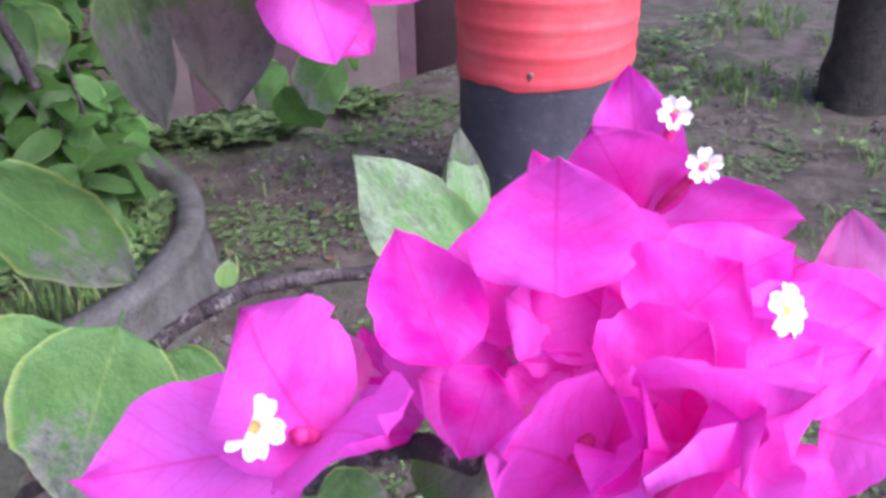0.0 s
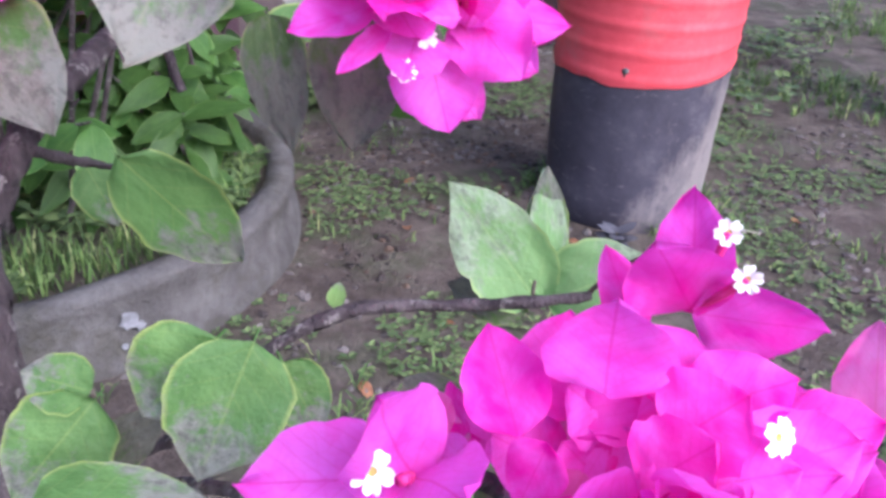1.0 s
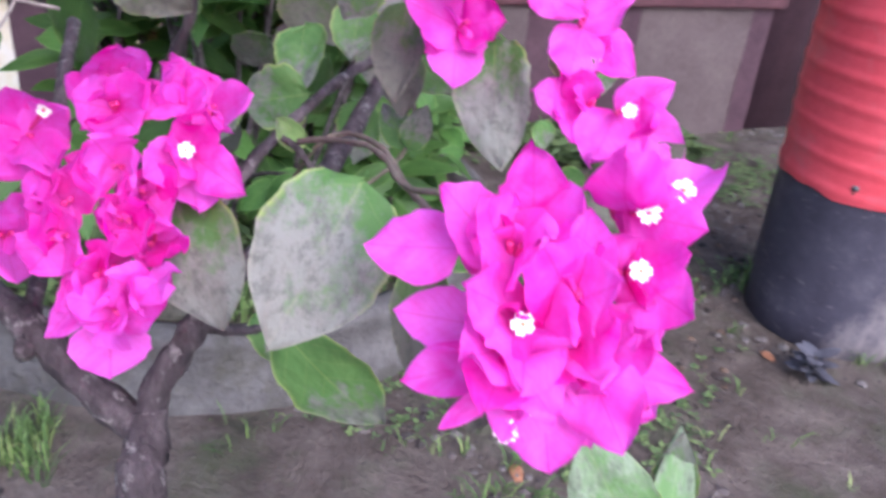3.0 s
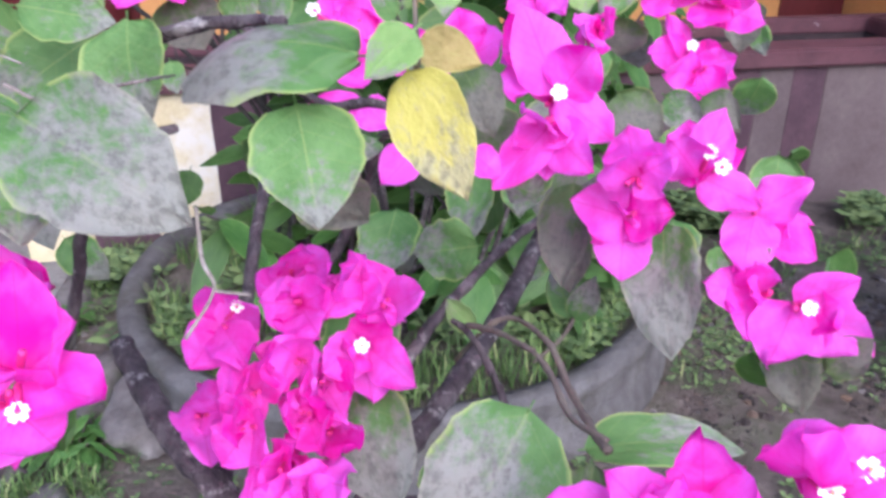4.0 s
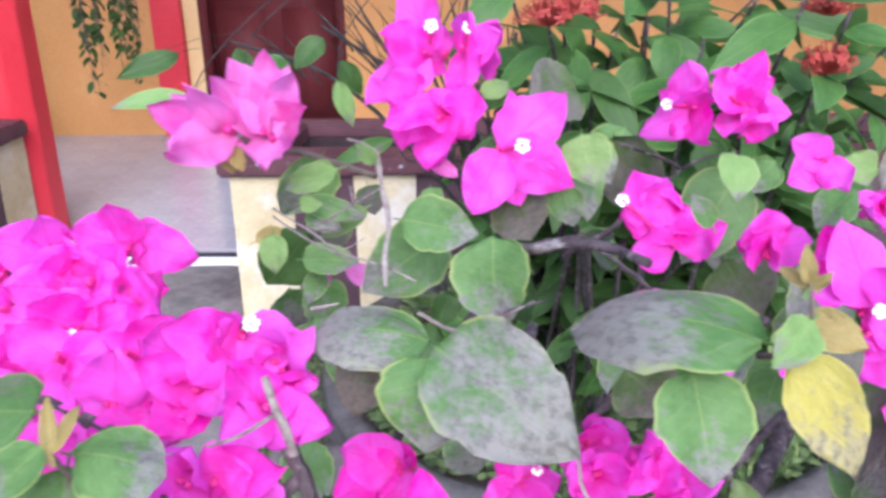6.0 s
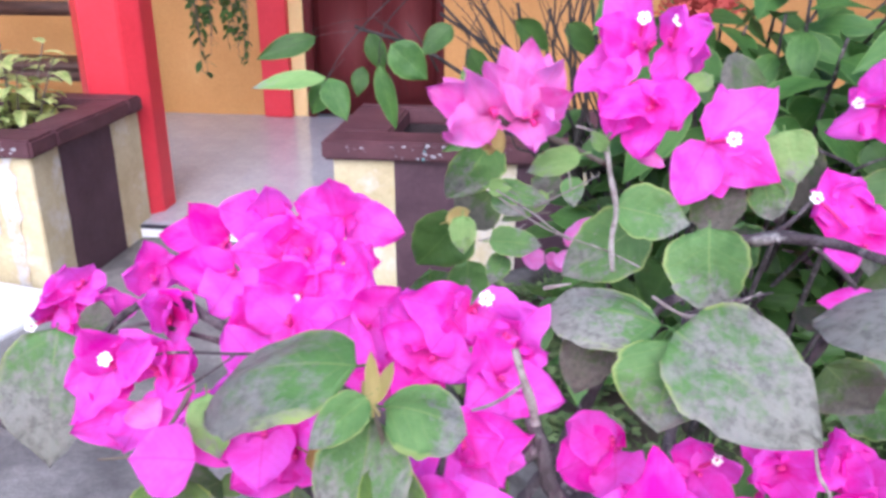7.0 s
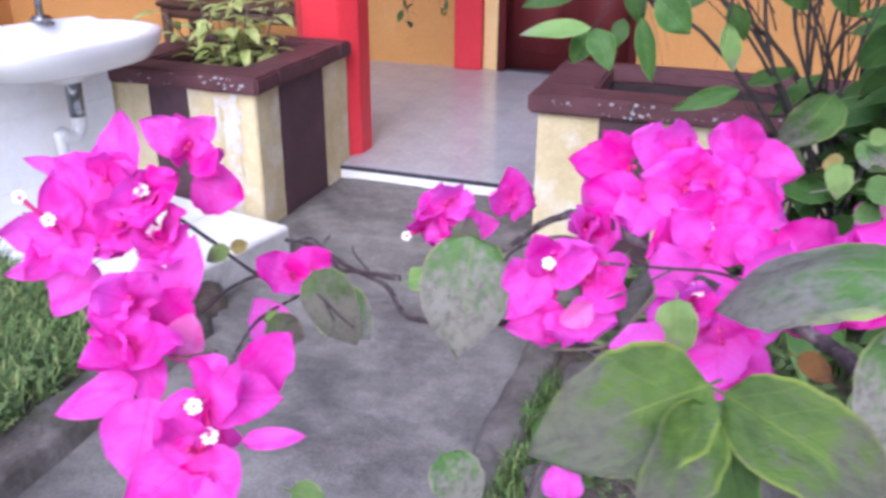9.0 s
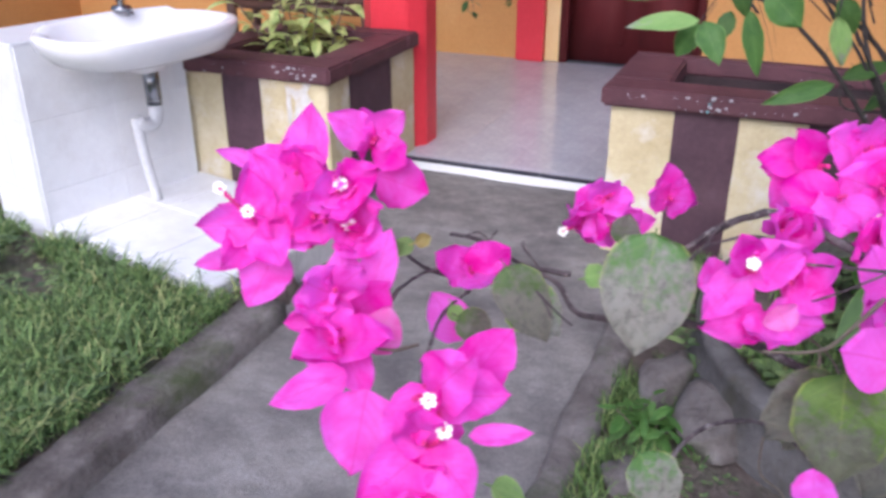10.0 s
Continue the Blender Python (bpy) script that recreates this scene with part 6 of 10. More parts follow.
flower((0.1296, 0.4615, 1.0761), (0.2729, -0.8098, 0.5194), [(0.1367, 0.4451, 1.0521), (0.1485, 0.4401, 1.0756), (0.1232, 0.4346, 1.069)], [], False, 0.66)
flower((0.135, 0.4471, 1.0786), (0.2381, -0.9135, 0.3299), [(0.1195, 0.4241, 1.05), (0.1634, 0.4409, 1.0629), (0.138, 0.4188, 1.0929)], [])
flower((0.102, 0.4875, 1.0975), (0.1476, -0.8091, 0.5689), [(0.1086, 0.477, 1.1201), (0.1204, 0.4623, 1.1045), (0.105, 0.4592, 1.1094)], [], False, 0.66)
flower((0.1101, 0.4732, 1.0998), (0.5935, -0.7695, 0.2359), [(0.103, 0.4607, 1.1275), (0.1303, 0.4644, 1.1192), (0.1212, 0.439, 1.092)], [])
flower((0.0034, 0.4777, 1.0876), (0.5154, -0.4903, 0.7029), [(-0.0117, 0.4621, 1.1048), (0.0175, 0.4591, 1.1022), (0.0017, 0.4808, 1.113)], [], False, 0.66)
flower((0.0161, 0.4604, 1.0937), (0.6361, -0.6506, 0.415), [(-0.0138, 0.4567, 1.1353), (0.008, 0.4266, 1.095), (0.0425, 0.4707, 1.1117)], [(-0.0072, 0.4365, 1.1228)])
flower((-0.0158, 0.4843, 1.1075), (0.7779, -0.5721, 0.2603), [(-0.0047, 0.4528, 1.1201), (0.0078, 0.4586, 1.1033), (0.0141, 0.4679, 1.1158)], [], False, 0.66)
flower((-0.0097, 0.4726, 1.1117), (0.8355, -0.4353, 0.3356), [(0.0029, 0.4557, 1.1322), (-0.0045, 0.4382, 1.1119), (0.0251, 0.4633, 1.1044)], [])
lone_bract((0.0591, 0.3984, 1.089), (0.0324, 0.3829, 1.0847), (0.6476, -0.5998, 0.47), 0.0157)
lone_bract((0.0692, 0.385, 1.0944), (0.0878, 0.3834, 1.0853), (0.5549, -0.7412, 0.3778), 0.0178)
flower((0.0571, 0.4916, 1.0938), (0.3203, -0.9323, 0.1679), [(0.0735, 0.4812, 1.116), (0.0778, 0.4646, 1.1063), (0.0606, 0.4654, 1.1132)], [], False, 0.66)
flower((0.0635, 0.481, 1.0985), (0.602, -0.7889, 0.1235), [(0.0657, 0.4695, 1.1264), (0.0924, 0.4721, 1.1122), (0.0674, 0.4467, 1.1045)], [])
lone_bract((0.087, 0.4023, 1.0693), (0.0806, 0.3846, 1.0562), (0.3058, -0.7862, 0.5371), 0.0215)
lone_bract((0.1091, 0.4182, 1.0695), (0.1229, 0.4234, 1.0578), (0.6624, -0.4736, 0.5804), 0.0184)
flower((0.071, 0.7071, 1.1553), (0.375, -0.7412, 0.5568), [(0.0715, 0.6794, 1.1652), (0.0936, 0.6857, 1.1524), (0.0728, 0.6835, 1.1443)], [], False, 0.66)
flower((0.077, 0.6926, 1.1576), (0.2389, -0.9634, 0.1218), [(0.0634, 0.6526, 1.1559), (0.0919, 0.6784, 1.1763), (0.0953, 0.6753, 1.1323)], [(0.0809, 0.6816, 1.172)])
flower((0.0914, 0.7233, 1.1347), (0.4107, -0.7575, 0.5074), [(0.0877, 0.6978, 1.139), (0.1145, 0.7153, 1.1313), (0.0887, 0.705, 1.1179)], [], False, 0.66)
flower((0.0999, 0.7098, 1.1367), (0.1695, -0.9176, 0.3594), [(0.0773, 0.6737, 1.1184), (0.1189, 0.7135, 1.1588), (0.1157, 0.6939, 1.1081)], [])
flower((0.1223, 0.7326, 1.1287), (-0.0729, -0.9952, 0.0646), [(0.1503, 0.7269, 1.1305), (0.1346, 0.714, 1.1202), (0.1382, 0.7081, 1.1326)], [], False, 0.66)
flower((0.1298, 0.7232, 1.1317), (0.4678, -0.8835, 0.0247), [(0.1533, 0.7206, 1.146), (0.1576, 0.7148, 1.1203), (0.1314, 0.6866, 1.1233)], [(0.1418, 0.715, 1.1365)])
flower((0.1149, 0.7325, 1.0992), (0.0415, -0.9169, 0.3968), [(0.1328, 0.7139, 1.0855), (0.1185, 0.7024, 1.105), (0.146, 0.7242, 1.1064)], [], False, 0.66)
flower((0.1239, 0.7202, 1.1006), (0.3708, -0.9118, 0.176), [(0.1559, 0.7262, 1.0899), (0.1204, 0.6826, 1.0906), (0.1345, 0.7011, 1.1214)], [])
flower((0.1066, 0.7091, 1.0603), (0.2327, -0.7231, 0.6504), [(0.123, 0.6875, 1.0456), (0.1352, 0.7015, 1.0757), (0.095, 0.6821, 1.0738)], [], False, 0.66)
flower((0.1133, 0.7001, 1.069), (0.3699, -0.8048, 0.4642), [(0.0995, 0.6597, 1.0725), (0.1444, 0.715, 1.0521), (0.1019, 0.676, 1.0971)], [(0.1185, 0.6885, 1.0762)])
flower((0.122, 0.6952, 1.0524), (0.1665, -0.9335, 0.3174), [(0.128, 0.6641, 1.0475), (0.1337, 0.6655, 1.0649), (0.1502, 0.6811, 1.0521)], [], False, 0.66)
flower((0.1259, 0.6855, 1.0598), (0.4053, -0.8524, 0.3303), [(0.1479, 0.6613, 1.0465), (0.1173, 0.6431, 1.0643), (0.1513, 0.6845, 1.0733)], [])
flower((0.0808, 0.721, 1.1056), (0.6019, -0.7947, -0.0784), [(0.0714, 0.6946, 1.1106), (0.0987, 0.6977, 1.1011), (0.0861, 0.6978, 1.129)], [], False, 0.66)
flower((0.089, 0.7106, 1.1079), (0.3929, -0.8028, 0.4485), [(0.0674, 0.6835, 1.1301), (0.0886, 0.673, 1.0976), (0.1174, 0.7106, 1.1118)], [])
flower((0.0137, 0.6552, 1.1168), (0.5219, -0.5586, 0.6447), [(0.0059, 0.6308, 1.1188), (0.0226, 0.625, 1.1195), (0.0219, 0.6302, 1.1064)], [], False, 0.66)
flower((0.0236, 0.6396, 1.1149), (0.5103, -0.824, 0.2461), [(0.0155, 0.6028, 1.1037), (0.0109, 0.6121, 1.1316), (0.0501, 0.6199, 1.1023)], [])
flower((0.057, 0.6541, 1.0876), (0.5904, -0.7889, 0.1706), [(0.0675, 0.6283, 1.0989), (0.073, 0.631, 1.0929), (0.0659, 0.6194, 1.0907)], [], False, 0.66)
flower((0.0667, 0.6422, 1.0869), (0.3932, -0.8194, 0.4173), [(0.07, 0.6048, 1.0963), (0.0855, 0.6259, 1.101), (0.0824, 0.6086, 1.0843)], [])
leaf("grey", (0.1635, 0.2769, 1.1472), (0.0902, 0.2704, 1.1269), (0.4148, -0.3949, 1.0022), 0.0397, 1.2, True)
leaf("green", (0.1427, 0.271, 1.1307), (0.1609, 0.259, 1.0984), (0.6485, -0.4652, 0.6023), 0.035, 0.24)
leaf("yellow", (0.1722, 0.2886, 1.1418), (0.1948, 0.2862, 1.1071), (0.2461, -0.7553, 0.6073), 0.0237, 0.61)
leaf("pale", (0.1728, 0.2912, 1.1531), (0.1705, 0.2714, 1.1423), (0.5269, -0.7796, 0.3385), 0.0147, 0.33)
leaf("bronze", (0.1639, 0.3054, 1.1458), (0.1852, 0.308, 1.1419), (0.614, -0.6653, 0.4247), 0.0149, 0.32)
leaf("dull", (0.1532, 0.3458, 1.1287), (0.1715, 0.3391, 1.1092), (0.6736, -0.7197, 0.168), 0.021, 0.7)
leaf("bronze", (0.166, 0.3005, 1.1615), (0.1635, 0.2992, 1.1757), (0.3698, -0.8157, 0.4448), 0.0057, 0.58)
leaf("bronze", (0.1663, 0.3, 1.1607), (0.1527, 0.3044, 1.163), (0.7536, -0.626, 0.2007), 0.005, 0.22)
leaf("bronze", (0.1666, 0.2999, 1.1608), (0.1728, 0.3009, 1.1674), (0.708, -0.7026, 0.0723), 0.0053, 0.39)
leaf("pale", (0.167, 0.2989, 1.1602), (0.1676, 0.291, 1.16), (0.7056, -0.7047, 0.0738), 0.0037, 0.26)
branch([(0.1664, 0.2998, 1.1621), (0.1704, 0.2951, 1.1527), (0.1705, 0.2949, 1.1393), (0.1416, 0.3214, 1.1175)], 0.0008, 0.0013, "twig")
leaf("green", (-0.0396, 0.43, 1.1423), (-0.0199, 0.4199, 1.1111), (0.949, -0.3079, 0.0684), 0.0281, 0.67)
leaf("green", (-0.0439, 0.4437, 1.149), (-0.023, 0.4452, 1.1275), (0.8085, -0.5757, 0.1225), 0.0286, 0.68)
leaf("pale", (0.0087, 0.534, 1.1369), (0.0238, 0.5174, 1.1114), (0.7513, -0.6014, 0.2721), 0.0269, 0.37)
leaf("green", (0.1764, 0.4316, 0.912), (0.2458, 0.478, 0.9118), (0.327, -0.417, 1.236), 0.032, 0.9)
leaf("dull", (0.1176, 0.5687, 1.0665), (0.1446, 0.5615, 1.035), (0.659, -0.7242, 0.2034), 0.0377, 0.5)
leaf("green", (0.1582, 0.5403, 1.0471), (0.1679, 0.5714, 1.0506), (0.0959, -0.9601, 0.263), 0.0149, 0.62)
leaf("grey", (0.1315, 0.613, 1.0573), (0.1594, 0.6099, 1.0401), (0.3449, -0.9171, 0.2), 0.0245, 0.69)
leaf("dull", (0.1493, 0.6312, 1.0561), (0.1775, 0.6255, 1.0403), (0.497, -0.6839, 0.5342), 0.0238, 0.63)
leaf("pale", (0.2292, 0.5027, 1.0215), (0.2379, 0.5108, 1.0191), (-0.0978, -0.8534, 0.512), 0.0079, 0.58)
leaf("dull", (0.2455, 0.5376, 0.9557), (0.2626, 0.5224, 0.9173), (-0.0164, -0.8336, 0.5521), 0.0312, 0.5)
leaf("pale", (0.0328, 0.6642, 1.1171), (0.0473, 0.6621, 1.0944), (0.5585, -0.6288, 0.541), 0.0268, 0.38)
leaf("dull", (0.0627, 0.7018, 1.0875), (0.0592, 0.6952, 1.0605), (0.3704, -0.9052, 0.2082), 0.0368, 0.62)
leaf("green", (0.0643, 0.6999, 1.123), (0.0558, 0.6678, 1.0943), (0.45, -0.8496, 0.2751), 0.0314, 0.45)
leaf("green", (0.0602, 0.4231, 1.126), (0.0486, 0.4202, 1.1421), (0.6086, -0.7236, 0.3259), 0.0124, 0.68)
leaf("green", (0.1208, 0.4475, 1.0693), (0.128, 0.4498, 1.0419), (0.4255, -0.766, 0.4818), 0.025, 0.69)
leaf("dull", (0.1144, 0.5115, 1.0045), (0.1319, 0.4913, 0.967), (0.6447, -0.7088, 0.2859), 0.0293, 0.41)
leaf("green", (0.1077, 0.4906, 1.0466), (0.0978, 0.4786, 1.0199), (0.5987, -0.7594, 0.2548), 0.0277, 0.39)

# leaves by the pale stem
leaf("grey", (0.0536, 0.2319, 1.1207), (0.1125, 0.248, 1.0919), (0.5561, -0.586, 0.5896), 0.0504, 0.47)
leaf("green", (0.0526, 0.2317, 1.1163), (0.0581, 0.2209, 1.0801), (0.381, -0.7642, 0.5206), 0.0414, 0.38)
leaf("grey", (0.0387, 0.2409, 1.1155), (-0.0011, 0.2074, 1.1136), (0.3175, -0.4028, 1.1046), 0.0353, 1.2, True)
leaf("green", (0.0118, 0.3066, 1.1376), (0.0267, 0.2966, 1.098), (0.254, -0.9197, 0.2993), 0.0417, 0.51)
leaf("green", (-0.0286, 0.2833, 1.1427), (-0.0033, 0.3113, 1.1342), (0.6898, -0.5365, 0.4861), 0.028, 0.21)
leaf("green", (-0.0413, 0.3226, 1.1222), (-0.0614, 0.2827, 1.0938), (0.7699, -0.5021, 0.3939), 0.0387, 0.61)
leaf("dull", (0.0107, 0.2313, 1.1044), (0.0112, 0.2196, 1.0762), (0.6536, -0.6071, 0.4518), 0.0248, 0.26)
leaf("pale", (-0.0, 0.227, 1.1846), (-0.0181, 0.2128, 1.1752), (0.5568, -0.6492, 0.518), 0.0125, 0.34)
leaf("pale", (-0.0155, 0.2593, 1.1786), (-0.0171, 0.2496, 1.1884), (0.4264, -0.7886, 0.443), 0.0074, 0.21)
leaf("pale", (-0.0146, 0.4045, 1.1666), (0.0002, 0.399, 1.1412), (0.4043, -0.8682, 0.2878), 0.0292, 0.34)
leaf("green", (-0.0115, 0.3851, 1.1415), (-0.0045, 0.3881, 1.1193), (0.3294, -0.7975, 0.5054), 0.0206, 0.53)
leaf("dull", (-0.0336, 0.366, 1.1359), (-0.0234, 0.373, 1.11), (0.4617, -0.6048, 0.6488), 0.0347, 0.24)
leaf("dull", (-0.0745, 0.4717, 1.1784), (-0.0829, 0.4371, 1.1718), (0.4345, -0.7798, 0.4505), 0.0479, 0.2)
leaf("pale", (-0.0507, 0.3633, 1.1886), (-0.0514, 0.383, 1.1951), (0.4958, -0.7143, 0.4938), 0.0137, 0.37)
leaf("grey", (0.0298, 0.4418, 1.0545), (0.0263, 0.4203, 1.0446), (0.0735, -0.9604, 0.2688), 0.0216, 0.4)
leaf("dull", (0.0534, 0.3611, 1.0619), (0.0712, 0.3842, 1.0353), (0.2784, -0.8978, 0.3412), 0.0373, 0.46)
leaf("pale", (-0.1564, 0.2859, 1.1018), (-0.1496, 0.2812, 1.0796), (0.5931, -0.5569, 0.5814), 0.0176, 0.63)
leaf("green", (-0.1436, 0.2974, 1.0859), (-0.128, 0.3281, 1.08), (0.4543, -0.6324, 0.6273), 0.0218, 0.46)
leaf("green", (-0.1643, 0.3161, 1.1136), (-0.1369, 0.3424, 1.1043), (0.654, -0.5867, 0.4776), 0.0163, 0.47)
leaf("bronze", (-0.1612, 0.2759, 1.0987), (-0.1623, 0.2955, 1.1021), (0.7452, -0.6456, 0.1675), 0.0118, 0.63)
lone_bract((-0.1501, 0.3739, 1.0626), (-0.1424, 0.3951, 1.0817), (0.4607, -0.688, 0.5606), 0.0176, True)
lone_bract((-0.1543, 0.3573, 1.0522), (-0.1618, 0.3421, 1.0617), (0.8339, -0.4588, 0.3071), 0.0154, True)
lone_bract((-0.1492, 0.3684, 1.0555), (-0.1542, 0.3629, 1.0464), (0.5506, -0.7708, 0.3205), 0.0175, True)
lone_bract((-0.1512, 0.3227, 1.0635), (-0.1541, 0.3048, 1.0668), (0.5758, -0.5786, 0.5778), 0.0127, True)
leaf("pale", (-0.1469, 0.351, 1.1063), (-0.1652, 0.3254, 1.0874), (0.6115, -0.7576, 0.2285), 0.0148, 0.23)
leaf("pale", (-0.1546, 0.3051, 1.118), (-0.1442, 0.3154, 1.1181), (0.7404, -0.6521, 0.1625), 0.0118, 0.33)
leaf("grey", (-0.1617, 0.315, 1.1085), (-0.1438, 0.3278, 1.098), (0.6215, -0.6394, 0.4524), 0.0171, 0.42)
leaf("green", (-0.1448, 0.3115, 1.0724), (-0.1413, 0.2968, 1.0568), (0.5861, -0.6309, 0.5081), 0.0161, 0.54)
leaf("dull", (-0.1846, 0.3816, 1.1072), (-0.1757, 0.3801, 1.0882), (0.7277, -0.5917, 0.3468), 0.0222, 0.47)
lone_bract((-0.1457, 0.3642, 1.0619), (-0.1326, 0.3629, 1.0539), (0.7542, -0.4742, 0.4542), 0.0174, True)

# fine dry twigs
branch([(-0.0587, 0.23, 1.1536), (-0.0412, 0.237, 1.1459), (-0.025, 0.2426, 1.1378), (-0.0064, 0.2537, 1.1325), (0.0094, 0.26, 1.1277)], 0.0005, 0.0004, "dry")
branch([(-0.0495, 0.2242, 1.1533), (-0.0314, 0.2321, 1.1436), (-0.0163, 0.2402, 1.1378)], 0.0005, 0.0004, "dry")
branch([(-0.0556, 0.2528, 1.1411), (-0.043, 0.2635, 1.1506), (-0.0315, 0.2727, 1.1599)], 0.0006, 0.0004, "dry")
branch([(-0.0424, 0.265, 1.1519), (-0.0453, 0.266, 1.16)], 0.0005, 0.0004, "dry")
branch([(-0.0456, 0.2414, 1.1424), (-0.0402, 0.2497, 1.143)], 0.0006, 0.0004, "twig")
branch([(0.0438, 0.2495, 1.1196), (0.0527, 0.2706, 1.1233), (0.0584, 0.2916, 1.1239)], 0.0008, 0.0005, "bark")
branch([(-0.0295, 0.1314, 1.0869), (-0.07, 0.1153, 1.0929), (-0.104, 0.1, 1.0857), (-0.1346, 0.0778, 1.0792), (-0.1612, 0.0554, 1.0618)], 0.001, 0.0006, "bark")
branch([(-0.098, 0.103, 1.0859), (-0.1132, 0.0882, 1.07), (-0.1381, 0.0643, 1.0472)], 0.0007, 0.0005, "bark")
branch([(-0.133, 0.1213, 1.0693), (-0.1527, 0.0994, 1.0775), (-0.174, 0.0832, 1.0785), (-0.1905, 0.0666, 1.0676), (-0.1927, 0.0589, 1.0596)], 0.0014, 0.0008, "bark")
branch([(-0.1906, 0.0667, 1.0676), (-0.1942, 0.0813, 1.0794), (-0.1878, 0.1047, 1.0839)], 0.0012, 0.0007, "bark")
branch([(-0.2479, 0.3738, 1.0371), (-0.24, 0.401, 1.0407), (-0.2375, 0.4154, 1.0456)], 0.0006, 0.0004, "dry")
branch([(-0.2287, 0.3281, 0.9662), (-0.2169, 0.3379, 0.9496), (-0.216, 0.34, 0.9495)], 0.0006, 0.0004, "bark")
branch([(-0.1443, -0.0708, 1.088), (-0.1352, -0.0631, 1.0787), (-0.1301, -0.0581, 1.0739)], 0.0007, 0.0005, "bark")
branch([(-0.142, -0.0687, 1.0856), (-0.1354, -0.0658, 1.0761)], 0.0006, 0.0004, "bark")
branch([(-0.0856, 0.4786, 1.0539), (-0.068, 0.5132, 1.0715), (-0.0663, 0.5533, 1.091), (-0.0628, 0.5873, 1.1009), (-0.0787, 0.5758, 1.1116), (-0.0996, 0.557, 1.1211)], 0.0019, 0.0011, "bark")
branch([(-0.0637, 0.5871, 1.1008), (-0.0513, 0.6064, 1.1095), (-0.0353, 0.6266, 1.1133)], 0.0012, 0.0008, "bark")

# upper flowers
flower((-0.0852, 0.3655, 1.2059), (0.6337, -0.6954, 0.3384), [(-0.1041, 0.3434, 1.2183), (-0.0889, 0.3371, 1.2027), (-0.0926, 0.3537, 1.2267)], [], False, 0.66)
flower((-0.0777, 0.3476, 1.21), (0.564, -0.7359, 0.3745), [(-0.0983, 0.3492, 1.2523), (-0.0874, 0.3097, 1.1878), (-0.0764, 0.3145, 1.2244)], [(-0.07, 0.3429, 1.2276)])
flower((-0.076, 0.3799, 1.2074), (0.7619, -0.6476, -0.0163), [(-0.045, 0.3697, 1.2081), (-0.0534, 0.3616, 1.2154), (-0.0562, 0.3792, 1.2289)], [], False, 0.66)
flower((-0.0701, 0.3675, 1.2097), (0.5313, -0.8188, 0.2174), [(-0.0467, 0.3738, 1.2225), (-0.0456, 0.3455, 1.198), (-0.0581, 0.3598, 1.2343)], [(-0.0622, 0.3631, 1.226)])
flower((-0.0664, 0.3544, 1.1841), (0.6358, -0.769, -0.0649), [(-0.0491, 0.3292, 1.1901), (-0.0391, 0.34, 1.1719), (-0.0602, 0.3245, 1.1732)], [], False, 0.66)
flower((-0.0542, 0.3376, 1.1828), (0.466, -0.7908, 0.397), [(-0.0546, 0.2971, 1.185), (-0.028, 0.3415, 1.1904), (-0.0387, 0.3113, 1.1595)], [])
flower((-0.0847, 0.3519, 1.1844), (0.3758, -0.9096, 0.1767), [(-0.0637, 0.3286, 1.1809), (-0.0667, 0.3396, 1.1668), (-0.0763, 0.3246, 1.1813)], [], False, 0.66)
flower((-0.0743, 0.3392, 1.1907), (0.722, -0.6606, 0.2059), [(-0.0697, 0.3055, 1.204), (-0.0473, 0.3382, 1.1695), (-0.0592, 0.3115, 1.1679)], [])
lone_bract((-0.0484, 0.3314, 1.1607), (-0.0503, 0.3259, 1.1535), (0.4383, -0.872, 0.2181), 0.0238, True)
flower((-0.0343, 0.3602, 1.158), (0.5108, -0.8596, 0.0006), [(-0.0194, 0.3602, 1.1347), (-0.0165, 0.3857, 1.1615), (-0.0058, 0.3717, 1.1545)], [], False, 0.66)
flower((-0.0261, 0.3516, 1.1653), (0.5157, -0.8424, 0.1562), [(-0.0218, 0.3254, 1.1375), (0.0008, 0.3771, 1.1466), (-0.0122, 0.3831, 1.1924)], [(-0.0102, 0.3509, 1.1708)])
lone_bract((-0.0277, 0.365, 1.1737), (-0.0319, 0.3642, 1.1952), (0.5543, -0.8165, 0.1609), 0.0101)
flower((-0.0026, 0.1995, 1.2036), (0.7694, -0.5874, 0.2511), [(-0.007, 0.1874, 1.2328), (0.0124, 0.2008, 1.2281), (0.0231, 0.1874, 1.2085)], [], True, 0.44)
flower((-0.0087, 0.2004, 1.2022), (0.7554, -0.6179, 0.2177), [(-0.0081, 0.1799, 1.2269), (-0.0057, 0.2012, 1.2344), (0.0164, 0.2027, 1.2151), (0.0169, 0.1839, 1.1971)], [], True, 0.44)
flower((-0.0123, 0.1881, 1.2033), (0.7411, -0.6473, 0.1783), [(-0.0161, 0.1583, 1.2182), (-0.0012, 0.1572, 1.2044), (-0.0066, 0.1686, 1.2253)], [], True, 0.44)
lone_bract((-0.001, 0.1963, 1.2038), (-0.0076, 0.1942, 1.2298), (0.8037, -0.4571, 0.381), 0.0138, True)
lone_bract((-0.0007, 0.1975, 1.2037), (-0.0068, 0.2125, 1.2272), (0.5452, -0.6625, 0.5135), 0.0126, True)
lone_bract((-0.0117, 0.186, 1.2022), (-0.023, 0.171, 1.2199), (0.8188, -0.5005, 0.2811), 0.0127, True)
leaf("bronze", (-0.0119, 0.1865, 1.1995), (-0.0141, 0.1875, 1.1879), (0.6899, -0.6591, 0.2992), 0.0085, 0.28)
